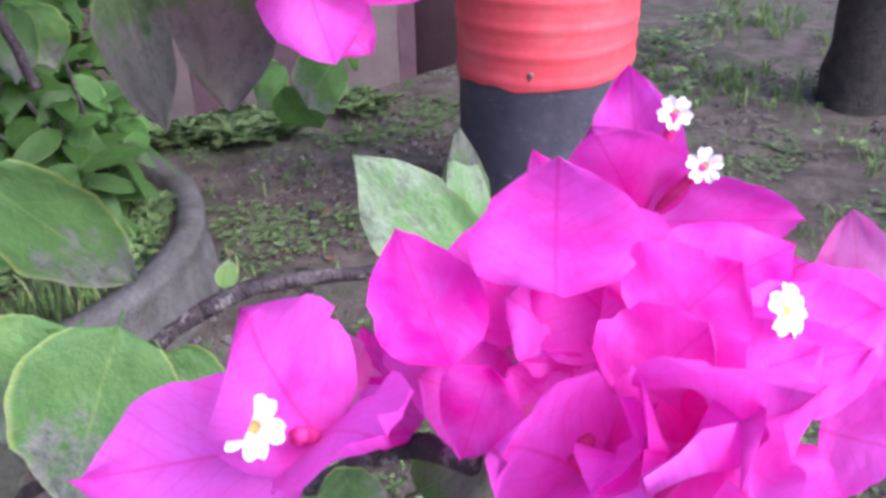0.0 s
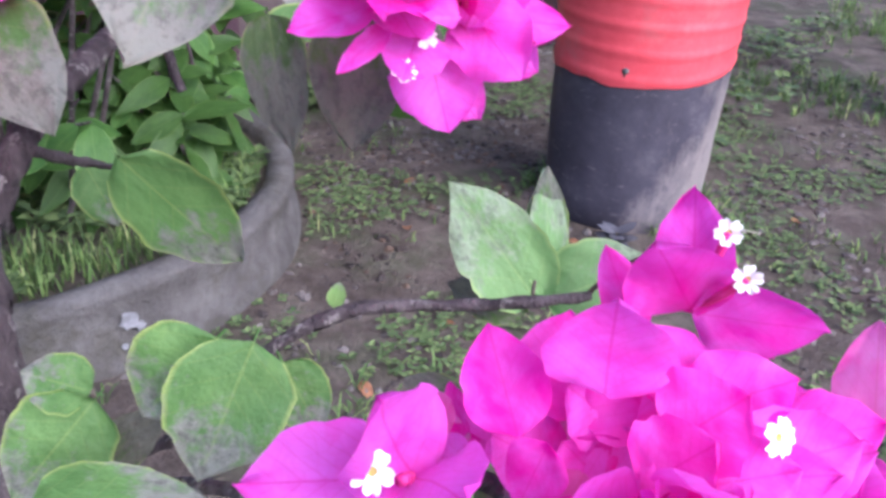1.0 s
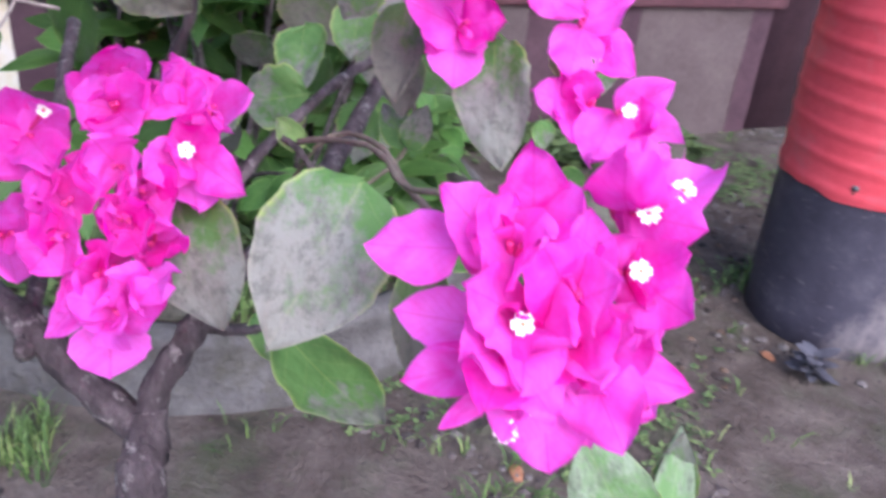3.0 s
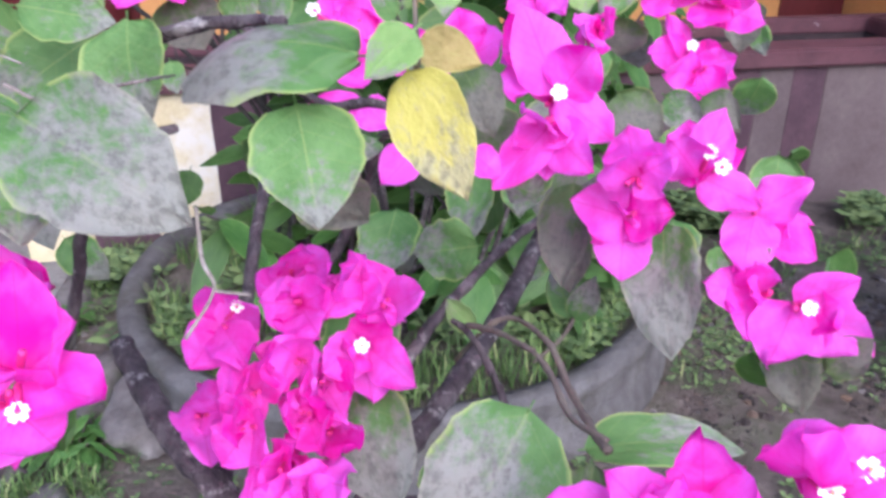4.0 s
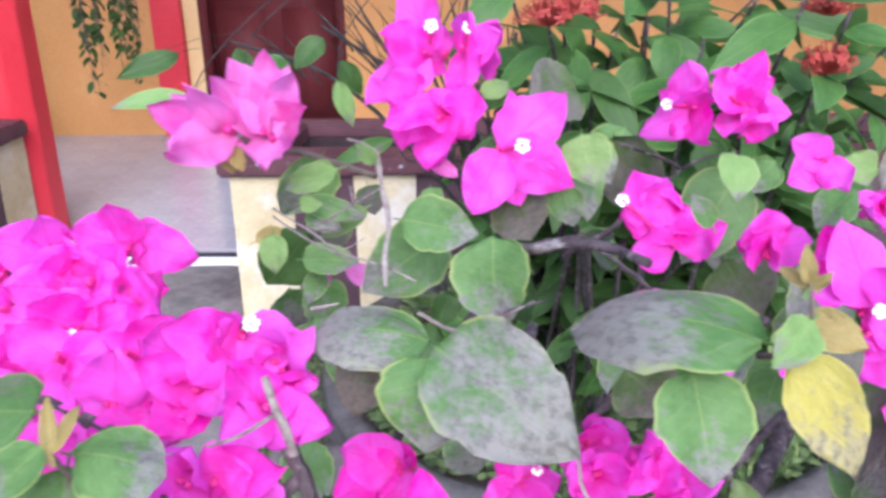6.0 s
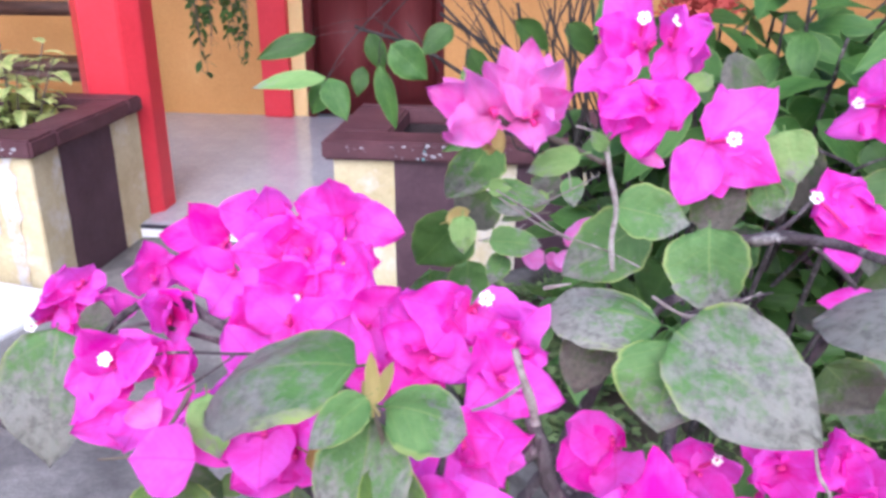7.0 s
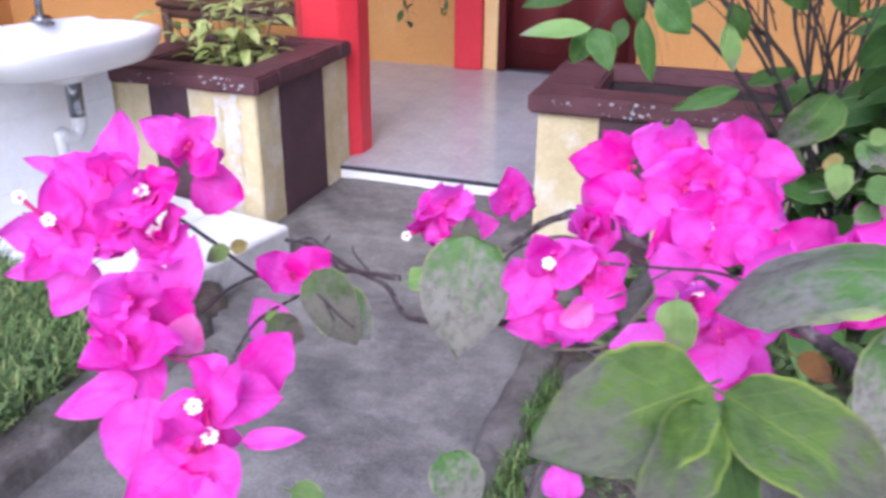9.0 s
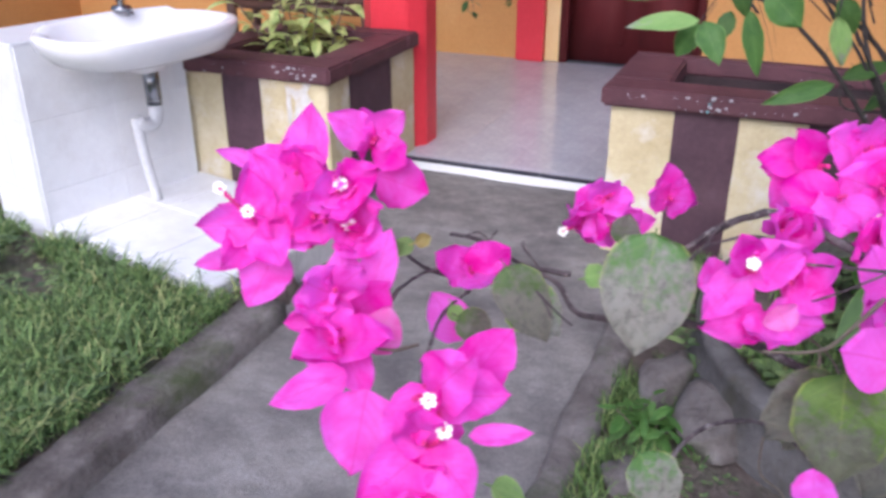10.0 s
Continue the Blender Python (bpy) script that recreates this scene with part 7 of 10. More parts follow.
leaf("bronze", (-0.0114, 0.1875, 1.1993), (-0.0059, 0.1876, 1.1904), (0.7392, -0.5489, 0.39), 0.0065, 0.64)
lone_bract((-0.0151, 0.189, 1.2018), (-0.0104, 0.1855, 1.1931), (0.7183, -0.6292, 0.2965), 0.0103, True)
flower((-0.0327, 0.5483, 1.16), (0.5605, -0.8264, -0.0544), [(-0.0442, 0.5244, 1.1711), (-0.0128, 0.5248, 1.1767), (-0.0289, 0.5198, 1.1455)], [], False, 0.66)
flower((-0.0269, 0.5382, 1.1606), (0.4899, -0.8689, 0.0709), [(-0.0442, 0.5019, 1.1468), (-0.0288, 0.5305, 1.1927), (-0.0017, 0.5182, 1.1457)], [(-0.0308, 0.5129, 1.1664)])
flower((-0.0169, 0.5769, 1.1638), (0.4932, -0.7794, 0.3864), [(-0.0008, 0.5962, 1.1762), (0.0102, 0.5691, 1.1793), (-0.0156, 0.5725, 1.1886)], [], False, 0.66)
flower((-0.0058, 0.5578, 1.1636), (0.4602, -0.7398, 0.4908), [(-0.0, 0.5769, 1.1966), (0.0222, 0.579, 1.1568), (-0.0086, 0.5292, 1.1861)], [])
flower((-0.0068, 0.5738, 1.1476), (0.5293, -0.6711, 0.5193), [(0.0099, 0.5539, 1.1421), (0.0205, 0.5584, 1.1582), (0.0042, 0.5478, 1.1547)], [], False, 0.66)
flower((-0.0042, 0.5644, 1.155), (0.229, -0.9175, 0.3252), [(0.0054, 0.527, 1.1493), (0.0242, 0.5559, 1.1502), (0.0083, 0.5495, 1.1779)], [])

# cluster over the path
flower((-0.2029, 0.1446, 1.1058), (0.7602, -0.431, 0.4862), [(-0.2102, 0.1236, 1.1168), (-0.2071, 0.1153, 1.1055), (-0.2103, 0.1242, 1.0989)], [], False, 0.66)
flower((-0.1891, 0.1422, 1.1095), (0.8219, -0.5308, 0.2067), [(-0.2058, 0.1091, 1.1132), (-0.1908, 0.1226, 1.1335), (-0.1945, 0.1143, 1.085)], [])
flower((-0.1924, 0.171, 1.1155), (0.4727, -0.7342, 0.4873), [(-0.1714, 0.169, 1.1312), (-0.1759, 0.1544, 1.1268), (-0.1869, 0.1542, 1.1353)], [], False, 0.66)
flower((-0.1791, 0.1637, 1.1165), (0.7928, -0.5101, 0.3333), [(-0.1675, 0.1585, 1.1418), (-0.1511, 0.1652, 1.1208), (-0.1797, 0.1349, 1.1313)], [])
flower((-0.1674, 0.203, 1.1134), (0.7302, -0.4336, 0.5279), [(-0.1461, 0.2132, 1.1261), (-0.1427, 0.1994, 1.1203), (-0.1634, 0.1825, 1.1339)], [], False, 0.66)
flower((-0.1523, 0.196, 1.1204), (0.7557, -0.5832, 0.2978), [(-0.1458, 0.1844, 1.1465), (-0.129, 0.2225, 1.1119), (-0.151, 0.1663, 1.1358)], [])
flower((-0.1593, 0.1822, 1.0987), (0.5, -0.6232, 0.6014), [(-0.1587, 0.1688, 1.1251), (-0.1338, 0.1861, 1.1089), (-0.1498, 0.1567, 1.107)], [], False, 0.66)
flower((-0.1521, 0.1742, 1.107), (0.7213, -0.6118, 0.3246), [(-0.1681, 0.1459, 1.1202), (-0.1354, 0.1857, 1.1275), (-0.124, 0.1699, 1.1044)], [])
flower((-0.1736, 0.1409, 1.0905), (0.5641, -0.6731, 0.4782), [(-0.1721, 0.1112, 1.0899), (-0.1633, 0.1165, 1.0887), (-0.1543, 0.1316, 1.0819)], [], False, 0.66)
flower((-0.163, 0.1341, 1.0976), (0.5536, -0.5257, 0.6458), [(-0.1444, 0.1104, 1.0876), (-0.1788, 0.103, 1.1063), (-0.1344, 0.135, 1.0866)], [])
flower((-0.1433, 0.1652, 1.0851), (0.5613, -0.5938, 0.5763), [(-0.1285, 0.1636, 1.1059), (-0.1188, 0.1708, 1.0835), (-0.1284, 0.1455, 1.0881)], [], False, 0.66)
flower((-0.1354, 0.1592, 1.0902), (0.8934, -0.3805, 0.2388), [(-0.1318, 0.1345, 1.1102), (-0.1163, 0.1815, 1.1016), (-0.1109, 0.1471, 1.0756)], [(-0.1247, 0.1496, 1.0913), (-0.1346, 0.135, 1.0957)])
flower((-0.1459, 0.1979, 1.091), (0.47, -0.6436, 0.6041), [(-0.1201, 0.1852, 1.0847), (-0.1234, 0.1822, 1.0979), (-0.1209, 0.1986, 1.1041)], [], False, 0.66)
flower((-0.1317, 0.1868, 1.0956), (0.6769, -0.5959, 0.4322), [(-0.1043, 0.1882, 1.0961), (-0.113, 0.1627, 1.0838), (-0.1154, 0.1867, 1.1181)], [])
flower((-0.1705, 0.1774, 1.0944), (0.8141, -0.5762, 0.0719), [(-0.1661, 0.1589, 1.1159), (-0.1496, 0.1613, 1.1059), (-0.162, 0.1525, 1.0945)], [], False, 0.66)
flower((-0.1617, 0.1653, 1.0999), (0.7565, -0.6282, 0.181), [(-0.164, 0.1337, 1.111), (-0.1519, 0.1638, 1.1276), (-0.1411, 0.1434, 1.0891)], [])
flower((-0.1442, 0.144, 1.0756), (0.6358, -0.6941, 0.3376), [(-0.1215, 0.1259, 1.0759), (-0.1207, 0.1311, 1.0889), (-0.1329, 0.1171, 1.0866)], [], False, 0.66)
flower((-0.134, 0.1391, 1.082), (0.7394, -0.5092, 0.4404), [(-0.1229, 0.1089, 1.0818), (-0.106, 0.1379, 1.0829), (-0.124, 0.1193, 1.1028)], [])
flower((-0.161, 0.0625, 1.0631), (0.899, -0.2794, 0.3373), [(-0.1588, 0.0389, 1.0636), (-0.146, 0.063, 1.0854), (-0.1405, 0.0523, 1.0538)], [], False, 0.66)
flower((-0.1476, 0.0604, 1.0727), (0.5925, -0.5318, 0.6051), [(-0.1502, 0.0362, 1.0469), (-0.1418, 0.047, 1.0991), (-0.1249, 0.0747, 1.0889)], [(-0.1386, 0.0551, 1.0822)])
flower((-0.1432, 0.0841, 1.0651), (0.5749, -0.3833, 0.7228), [(-0.1202, 0.0898, 1.0723), (-0.1232, 0.0764, 1.079), (-0.1309, 0.0818, 1.0865)], [], False, 0.66)
flower((-0.1356, 0.0794, 1.0686), (0.6164, -0.5473, 0.5661), [(-0.1145, 0.0896, 1.0873), (-0.1069, 0.0817, 1.0653), (-0.1307, 0.0644, 1.0952)], [])
flower((-0.1474, 0.0732, 1.0417), (0.936, -0.0874, 0.3408), [(-0.1332, 0.0529, 1.0411), (-0.1213, 0.071, 1.043), (-0.1431, 0.0467, 1.0364)], [], False, 0.66)
flower((-0.1357, 0.0674, 1.0489), (0.6822, -0.4581, 0.5699), [(-0.1499, 0.0359, 1.0423), (-0.1088, 0.0806, 1.0546), (-0.1139, 0.0507, 1.0453)], [])
flower((-0.1712, 0.1005, 1.0799), (0.7604, -0.3921, 0.5176), [(-0.146, 0.0904, 1.0954), (-0.1496, 0.101, 1.0913), (-0.1539, 0.09, 1.1)], [], False, 0.66)
flower((-0.1657, 0.0979, 1.0821), (0.8287, -0.2483, 0.5016), [(-0.1535, 0.0794, 1.1008), (-0.1377, 0.1004, 1.088), (-0.145, 0.0965, 1.1017)], [])
lone_bract((-0.1255, 0.0618, 1.0621), (-0.1203, 0.0693, 1.049), (0.7046, -0.5636, 0.4313), 0.0196, True)
flower((-0.3494, 0.101, 1.035), (0.9402, 0.0473, 0.337), [(-0.3406, 0.0812, 1.0426), (-0.3253, 0.0824, 1.0336), (-0.3269, 0.0966, 1.0462)], [], False, 0.66)
flower((-0.3371, 0.0924, 1.0422), (0.8908, -0.3183, 0.3241), [(-0.3232, 0.0809, 1.0622), (-0.3333, 0.0629, 1.038), (-0.3072, 0.0957, 1.0445)], [])
flower((-0.3338, 0.1474, 1.0328), (0.6953, -0.4153, 0.5865), [(-0.3174, 0.1464, 1.0567), (-0.3138, 0.1348, 1.0438), (-0.3304, 0.133, 1.0529)], [], False, 0.66)
flower((-0.3197, 0.1379, 1.0404), (0.8446, -0.2907, 0.4496), [(-0.3208, 0.1331, 1.071), (-0.2928, 0.1413, 1.0481), (-0.3119, 0.1124, 1.0518)], [])
flower((-0.3333, 0.099, 1.0211), (0.5812, 0.0545, 0.8119), [(-0.3212, 0.1154, 1.0298), (-0.3102, 0.1049, 1.0244), (-0.3136, 0.0892, 1.0327)], [], False, 0.66)
flower((-0.3264, 0.0918, 1.0232), (0.8395, -0.3462, 0.4188), [(-0.3051, 0.1037, 1.0425), (-0.3153, 0.1243, 1.0272), (-0.3172, 0.0649, 1.0219)], [])
flower((-0.3488, 0.0733, 1.0233), (0.8814, 0.0383, 0.4708), [(-0.3265, 0.0675, 1.0338), (-0.3258, 0.0728, 1.034), (-0.3285, 0.0642, 1.0439)], [], False, 0.66)
flower((-0.337, 0.0733, 1.0242), (0.9343, -0.239, 0.2644), [(-0.3217, 0.0598, 1.0414), (-0.3074, 0.0753, 1.0282), (-0.3163, 0.0709, 1.0434)], [(-0.3314, 0.0539, 1.0232)])
leaf("dull", (-0.3011, 0.0857, 1.0195), (-0.3099, 0.0967, 1.0389), (0.8805, -0.3195, 0.3502), 0.0223, 0.25)
flower((-0.0642, 0.1004, 1.0695), (0.3563, -0.6826, 0.6381), [(-0.0592, 0.0781, 1.0591), (-0.0408, 0.1054, 1.0698), (-0.0539, 0.0815, 1.0839)], [], False, 0.66)
flower((-0.0563, 0.0978, 1.0719), (0.7288, -0.4968, 0.4712), [(-0.0663, 0.0637, 1.0651), (-0.0356, 0.0838, 1.0563), (-0.0397, 0.1198, 1.0879)], [])
flower((-0.0606, 0.1194, 1.0497), (0.4817, -0.3812, 0.789), [(-0.0423, 0.0965, 1.0508), (-0.045, 0.107, 1.0681), (-0.0576, 0.0978, 1.0598)], [], False, 0.66)
flower((-0.0516, 0.1091, 1.0572), (0.5757, -0.6328, 0.5178), [(-0.0475, 0.0767, 1.0533), (-0.0266, 0.1051, 1.0628), (-0.0486, 0.091, 1.0849)], [])
flower((-0.0865, 0.1004, 1.0696), (0.6591, -0.5338, 0.5296), [(-0.0678, 0.0868, 1.0745), (-0.0646, 0.0956, 1.0857), (-0.0716, 0.0807, 1.0814)], [], False, 0.66)
flower((-0.076, 0.0949, 1.077), (0.5781, -0.458, 0.6753), [(-0.0636, 0.0671, 1.0777), (-0.0505, 0.0955, 1.0857), (-0.0598, 0.0853, 1.0986)], [(-0.0673, 0.0938, 1.0912)])
flower((-0.0705, 0.1769, 1.0587), (0.5763, -0.3296, 0.7478), [(-0.0576, 0.1582, 1.0781), (-0.0478, 0.1708, 1.0693), (-0.062, 0.1548, 1.0616)], [], False, 0.66)
flower((-0.0577, 0.1645, 1.0682), (0.5391, -0.5881, 0.6029), [(-0.0583, 0.1298, 1.0758), (-0.039, 0.1732, 1.0875), (-0.0367, 0.1452, 1.0676)], [])
flower((-0.04, 0.1941, 1.1071), (0.752, -0.288, 0.5928), [(-0.0219, 0.1775, 1.1176), (-0.0144, 0.1843, 1.1001), (-0.0411, 0.1656, 1.1086)], [], False, 0.66)
flower((-0.0302, 0.1904, 1.1101), (0.8747, -0.3551, 0.3295), [(-0.0411, 0.1608, 1.121), (-0.0035, 0.2054, 1.1079), (-0.0221, 0.1628, 1.1015)], [(-0.0184, 0.191, 1.1208)])
flower((-0.0418, 0.1746, 1.0899), (0.6896, -0.623, 0.369), [(-0.0231, 0.1584, 1.0867), (-0.0267, 0.1557, 1.1048), (-0.0418, 0.1523, 1.0947)], [], False, 0.66)
flower((-0.0292, 0.1718, 1.0925), (0.5424, -0.5665, 0.6204), [(-0.023, 0.1439, 1.0848), (-0.0015, 0.1704, 1.0946), (-0.0351, 0.1462, 1.1119)], [])
flower((-0.0079, 0.194, 1.0843), (0.3139, -0.4502, 0.8359), [(0.02, 0.1853, 1.0823), (0.0017, 0.171, 1.0997), (0.0104, 0.1931, 1.0984)], [], False, 0.66)
flower((-0.0012, 0.1835, 1.0901), (0.7137, -0.4305, 0.5525), [(0.0258, 0.1978, 1.0871), (0.011, 0.157, 1.09), (0.004, 0.1678, 1.1181)], [])
flower((0.0085, 0.1579, 1.0717), (0.8326, -0.2432, 0.4975), [(0.0349, 0.15, 1.0809), (0.028, 0.1429, 1.0699), (0.0357, 0.1663, 1.0742)], [], False, 0.66)
flower((0.0135, 0.1511, 1.0792), (0.5495, -0.5862, 0.5953), [(0.0389, 0.1679, 1.0893), (0.0225, 0.1242, 1.081), (0.0407, 0.1504, 1.074)], [])
flower((-0.0562, 0.1807, 1.0932), (0.8715, -0.3036, 0.385), [(-0.0433, 0.1706, 1.1167), (-0.0336, 0.1713, 1.1021), (-0.0444, 0.1585, 1.0987)], [], False, 0.66)
flower((-0.0464, 0.1748, 1.0988), (0.4828, -0.5812, 0.655), [(-0.042, 0.1523, 1.1184), (-0.0269, 0.1788, 1.1227), (-0.0287, 0.1555, 1.0894)], [])
flower((-0.0168, 0.2081, 1.0965), (0.5685, -0.6134, 0.548), [(-0.0046, 0.1922, 1.1139), (-0.0028, 0.1874, 1.0972), (0.0028, 0.1982, 1.1052)], [], False, 0.66)
flower((-0.0099, 0.2009, 1.0979), (0.4494, -0.443, 0.7757), [(0.0057, 0.1982, 1.1221), (-0.0016, 0.173, 1.1075), (0.0116, 0.1851, 1.0901)], [])
flower((0.042, 0.1189, 1.0758), (0.3206, -0.6557, 0.6834), [(0.0652, 0.1307, 1.0701), (0.067, 0.1148, 1.0869), (0.0617, 0.1391, 1.082)], [], False, 0.66)
flower((0.0483, 0.1078, 1.0836), (0.6286, -0.537, 0.5626), [(0.0687, 0.1419, 1.0751), (0.0712, 0.0957, 1.0815), (0.0661, 0.1131, 1.1038)], [])
flower((0.0038, 0.1579, 1.0731), (0.4512, -0.8498, 0.2722), [(0.0262, 0.1459, 1.0787), (0.023, 0.1579, 1.0884), (0.0191, 0.1381, 1.0865)], [], False, 0.66)
flower((0.0123, 0.1459, 1.083), (0.5412, -0.7039, 0.4601), [(0.0264, 0.1171, 1.085), (0.0355, 0.155, 1.09), (0.0271, 0.1372, 1.1062)], [])
flower((0.0177, 0.2461, 1.0398), (0.3921, -0.8837, 0.2556), [(0.0179, 0.2189, 1.0526), (0.0286, 0.2182, 1.0403), (0.0252, 0.2243, 1.0479)], [], False, 0.66)
flower((0.0239, 0.2359, 1.0457), (0.3044, -0.6661, 0.681), [(0.0211, 0.2057, 1.0711), (0.0268, 0.1967, 1.0525), (0.0446, 0.2138, 1.0397)], [])
flower((-0.1147, 0.1407, 1.0847), (0.6184, -0.554, 0.633), [(-0.0903, 0.1549, 1.0962), (-0.125, 0.1228, 1.1071), (-0.1038, 0.1217, 1.0635)], [])
flower((-0.074, 0.1486, 1.0755), (0.6184, -0.554, 0.633), [(-0.0693, 0.1514, 1.1055), (-0.0811, 0.1193, 1.0712), (-0.0467, 0.1524, 1.0626)], [])
flower((-0.1038, 0.1199, 1.0687), (0.6184, -0.554, 0.633), [(-0.1122, 0.1059, 1.0944), (-0.0968, 0.0976, 1.0492), (-0.0773, 0.1336, 1.0752)], [])
flower((-0.0836, 0.1679, 1.0864), (0.6184, -0.554, 0.633), [(-0.0689, 0.1787, 1.1108), (-0.095, 0.141, 1.0949), (-0.0618, 0.1614, 1.066)], [])

# leaves over the path
leaf("grey", (0.0429, 0.0878, 1.1488), (-0.0236, 0.0624, 1.1077), (0.522, -0.308, 1.128), 0.042, 1.1, True)
leaf("pale", (-0.0607, 0.0752, 1.0934), (-0.0558, 0.0761, 1.0642), (0.5358, -0.6594, 0.5274), 0.0196, 0.46)
leaf("green", (0.0523, 0.0861, 1.1429), (0.0471, 0.0677, 1.1291), (0.575, -0.7323, 0.365), 0.0134, 0.47)
leaf("green", (0.0481, 0.0943, 1.1342), (0.0665, 0.1132, 1.1259), (0.4004, -0.2485, 1.1855), 0.0286, 1.2, True)
leaf("grey", (0.0408, 0.0937, 1.1263), (0.0528, 0.0768, 1.0749), (0.5084, -0.5996, 0.618), 0.0329, 0.23)
leaf("olive", (0.0467, 0.0932, 1.1142), (0.0683, 0.089, 1.0653), (0.776, -0.214, 0.717), 0.024045, 0.34)
leaf("bronze", (0.0537, 0.0867, 1.1406), (0.0466, 0.091, 1.1545), (0.7685, -0.4373, 0.4671), 0.0048, 0.27)
leaf("bronze", (0.054, 0.0869, 1.1406), (0.0467, 0.099, 1.1481), (0.764, -0.2775, 0.5825), 0.0044, 0.62)
leaf("bronze", (0.0541, 0.0868, 1.1401), (0.0419, 0.0904, 1.142), (0.5581, -0.6865, 0.4661), 0.0038, 0.33)
leaf("grey", (-0.2156, 0.0498, 1.0687), (-0.1964, 0.0299, 0.9989), (0.6748, -0.4713, 0.5679), 0.0572, 0.25)
leaf("dull", (-0.2125, -0.0533, 1.0677), (-0.1896, -0.037, 1.0277), (0.6764, -0.4517, 0.5818), 0.0305, 0.61)
leaf("green", (-0.2141, -0.0462, 1.047), (-0.1918, -0.0279, 1.0283), (0.5906, -0.3911, 0.7059), 0.0331, 0.64)
leaf("pale", (-0.2349, 0.0143, 1.0366), (-0.2259, 0.0293, 1.0403), (0.6724, -0.1774, 0.7186), 0.0161, 0.49)
leaf("pale", (-0.2637, -0.089, 1.0669), (-0.2688, -0.1024, 1.059), (0.7786, -0.3513, 0.52), 0.0109, 0.64)
leaf("bronze", (-0.2624, -0.0884, 1.0667), (-0.2659, -0.0773, 1.0672), (0.8906, -0.3308, 0.312), 0.0088, 0.7)
leaf("olive", (-0.0749, 0.0614, 1.0505), (-0.0591, 0.0523, 1.0001), (0.5505, -0.5116, 0.6597), 0.0477, 0.31)
leaf("dull", (-0.0969, 0.0893, 1.0218), (-0.1048, 0.0449, 1.0088), (0.6852, -0.5278, 0.5018), 0.0349, 0.35)
leaf("pale", (-0.0972, 0.0895, 1.0217), (-0.0924, 0.1018, 1.0146), (0.5798, -0.6529, 0.4872), 0.0127, 0.42)
leaf("dull", (-0.2162, -0.0801, 1.0388), (-0.2113, -0.061, 1.0261), (0.8273, -0.4161, 0.3774), 0.0207, 0.64)
leaf("pale", (-0.2425, -0.0726, 1.0314), (-0.2406, -0.069, 1.0199), (0.7107, -0.3942, 0.5826), 0.011, 0.61)
leaf("grey", (-0.1277, -0.0125, 0.987), (-0.1107, 0.0006, 0.9583), (0.5645, -0.4334, 0.7025), 0.0292, 0.39)
leaf("pale", (-0.142, -0.0921, 0.9792), (-0.1361, -0.0749, 0.9672), (0.3747, -0.2378, 0.8962), 0.0159, 0.69)
leaf("olive", (0.068, -0.0295, 1.1517), (0.0557, -0.0748, 1.135), (0.644, -0.371, 0.806), 0.033, 0.7)
leaf("olive", (0.0706, -0.0266, 1.1498), (0.106, 0.0031, 1.127), (0.679, -0.389, 0.714), 0.0275, 0.5)
leaf("olive", (0.072, -0.0324, 1.1479), (0.0849, -0.0619, 1.131), (0.842, -0.136, 0.673), 0.0205, 0.4)
leaf("deep", (0.0703, -0.0282, 1.1426), (0.0894, -0.0308, 1.1172), (0.7625, -0.15, 0.7729), 0.0169, 0.4)
leaf("pale", (0.0681, -0.0293, 1.1457), (0.0635, -0.0332, 1.1515), (0.6458, -0.206, 0.9547), 0.0033, 0.4)
leaf("withered", (-0.0035, 0.0916, 1.0897), (0.0065, 0.103, 1.0804), (0.713, -0.342, 0.682), 0.0115, 0.6)
branch([(0.0683, -0.0284, 1.1465), (0.0685, -0.027, 1.1311), (0.0668, -0.026, 1.1083)], 0.0016, 0.0023, "twig")

# cluster over the grass
flower((-0.3075, -0.1456, 1.1003), (0.7377, -0.2713, 0.6182), [(-0.3153, -0.1496, 1.1233), (-0.2958, -0.1557, 1.1224), (-0.3041, -0.1352, 1.1196)], [], False, 0.66)
flower((-0.2992, -0.1491, 1.1036), (0.8471, -0.1047, 0.5211), [(-0.3116, -0.1341, 1.1435), (-0.306, -0.1743, 1.1222), (-0.2789, -0.1366, 1.1139)], [])
flower((-0.3152, -0.0966, 1.1125), (0.998, -0.0612, 0.0182), [(-0.3073, -0.1045, 1.1397), (-0.2915, -0.0835, 1.1195), (-0.2928, -0.1091, 1.1233)], [], False, 0.66)
flower((-0.3033, -0.0999, 1.1193), (0.872, -0.2263, 0.4339), [(-0.3073, -0.1252, 1.1384), (-0.286, -0.0867, 1.1406), (-0.2738, -0.0881, 1.112)], [])
lone_bract((-0.2913, -0.1016, 1.1018), (-0.2743, -0.0753, 1.0923), (0.8117, -0.4452, 0.3782), 0.0319)
flower((-0.2756, -0.1303, 1.105), (0.5795, -0.4169, 0.7002), [(-0.2519, -0.1351, 1.1158), (-0.253, -0.1264, 1.1094), (-0.2489, -0.146, 1.102)], [], False, 0.66)
flower((-0.2675, -0.132, 1.1052), (0.9402, -0.1387, 0.3113), [(-0.2485, -0.1544, 1.107), (-0.2447, -0.118, 1.1226), (-0.2376, -0.1376, 1.0986)], [(-0.2563, -0.1339, 1.1127)])
flower((-0.2745, -0.125, 1.0808), (0.6223, -0.2377, 0.7459), [(-0.2471, -0.1274, 1.09), (-0.2484, -0.1319, 1.0767), (-0.2482, -0.1197, 1.086)], [], False, 0.66)
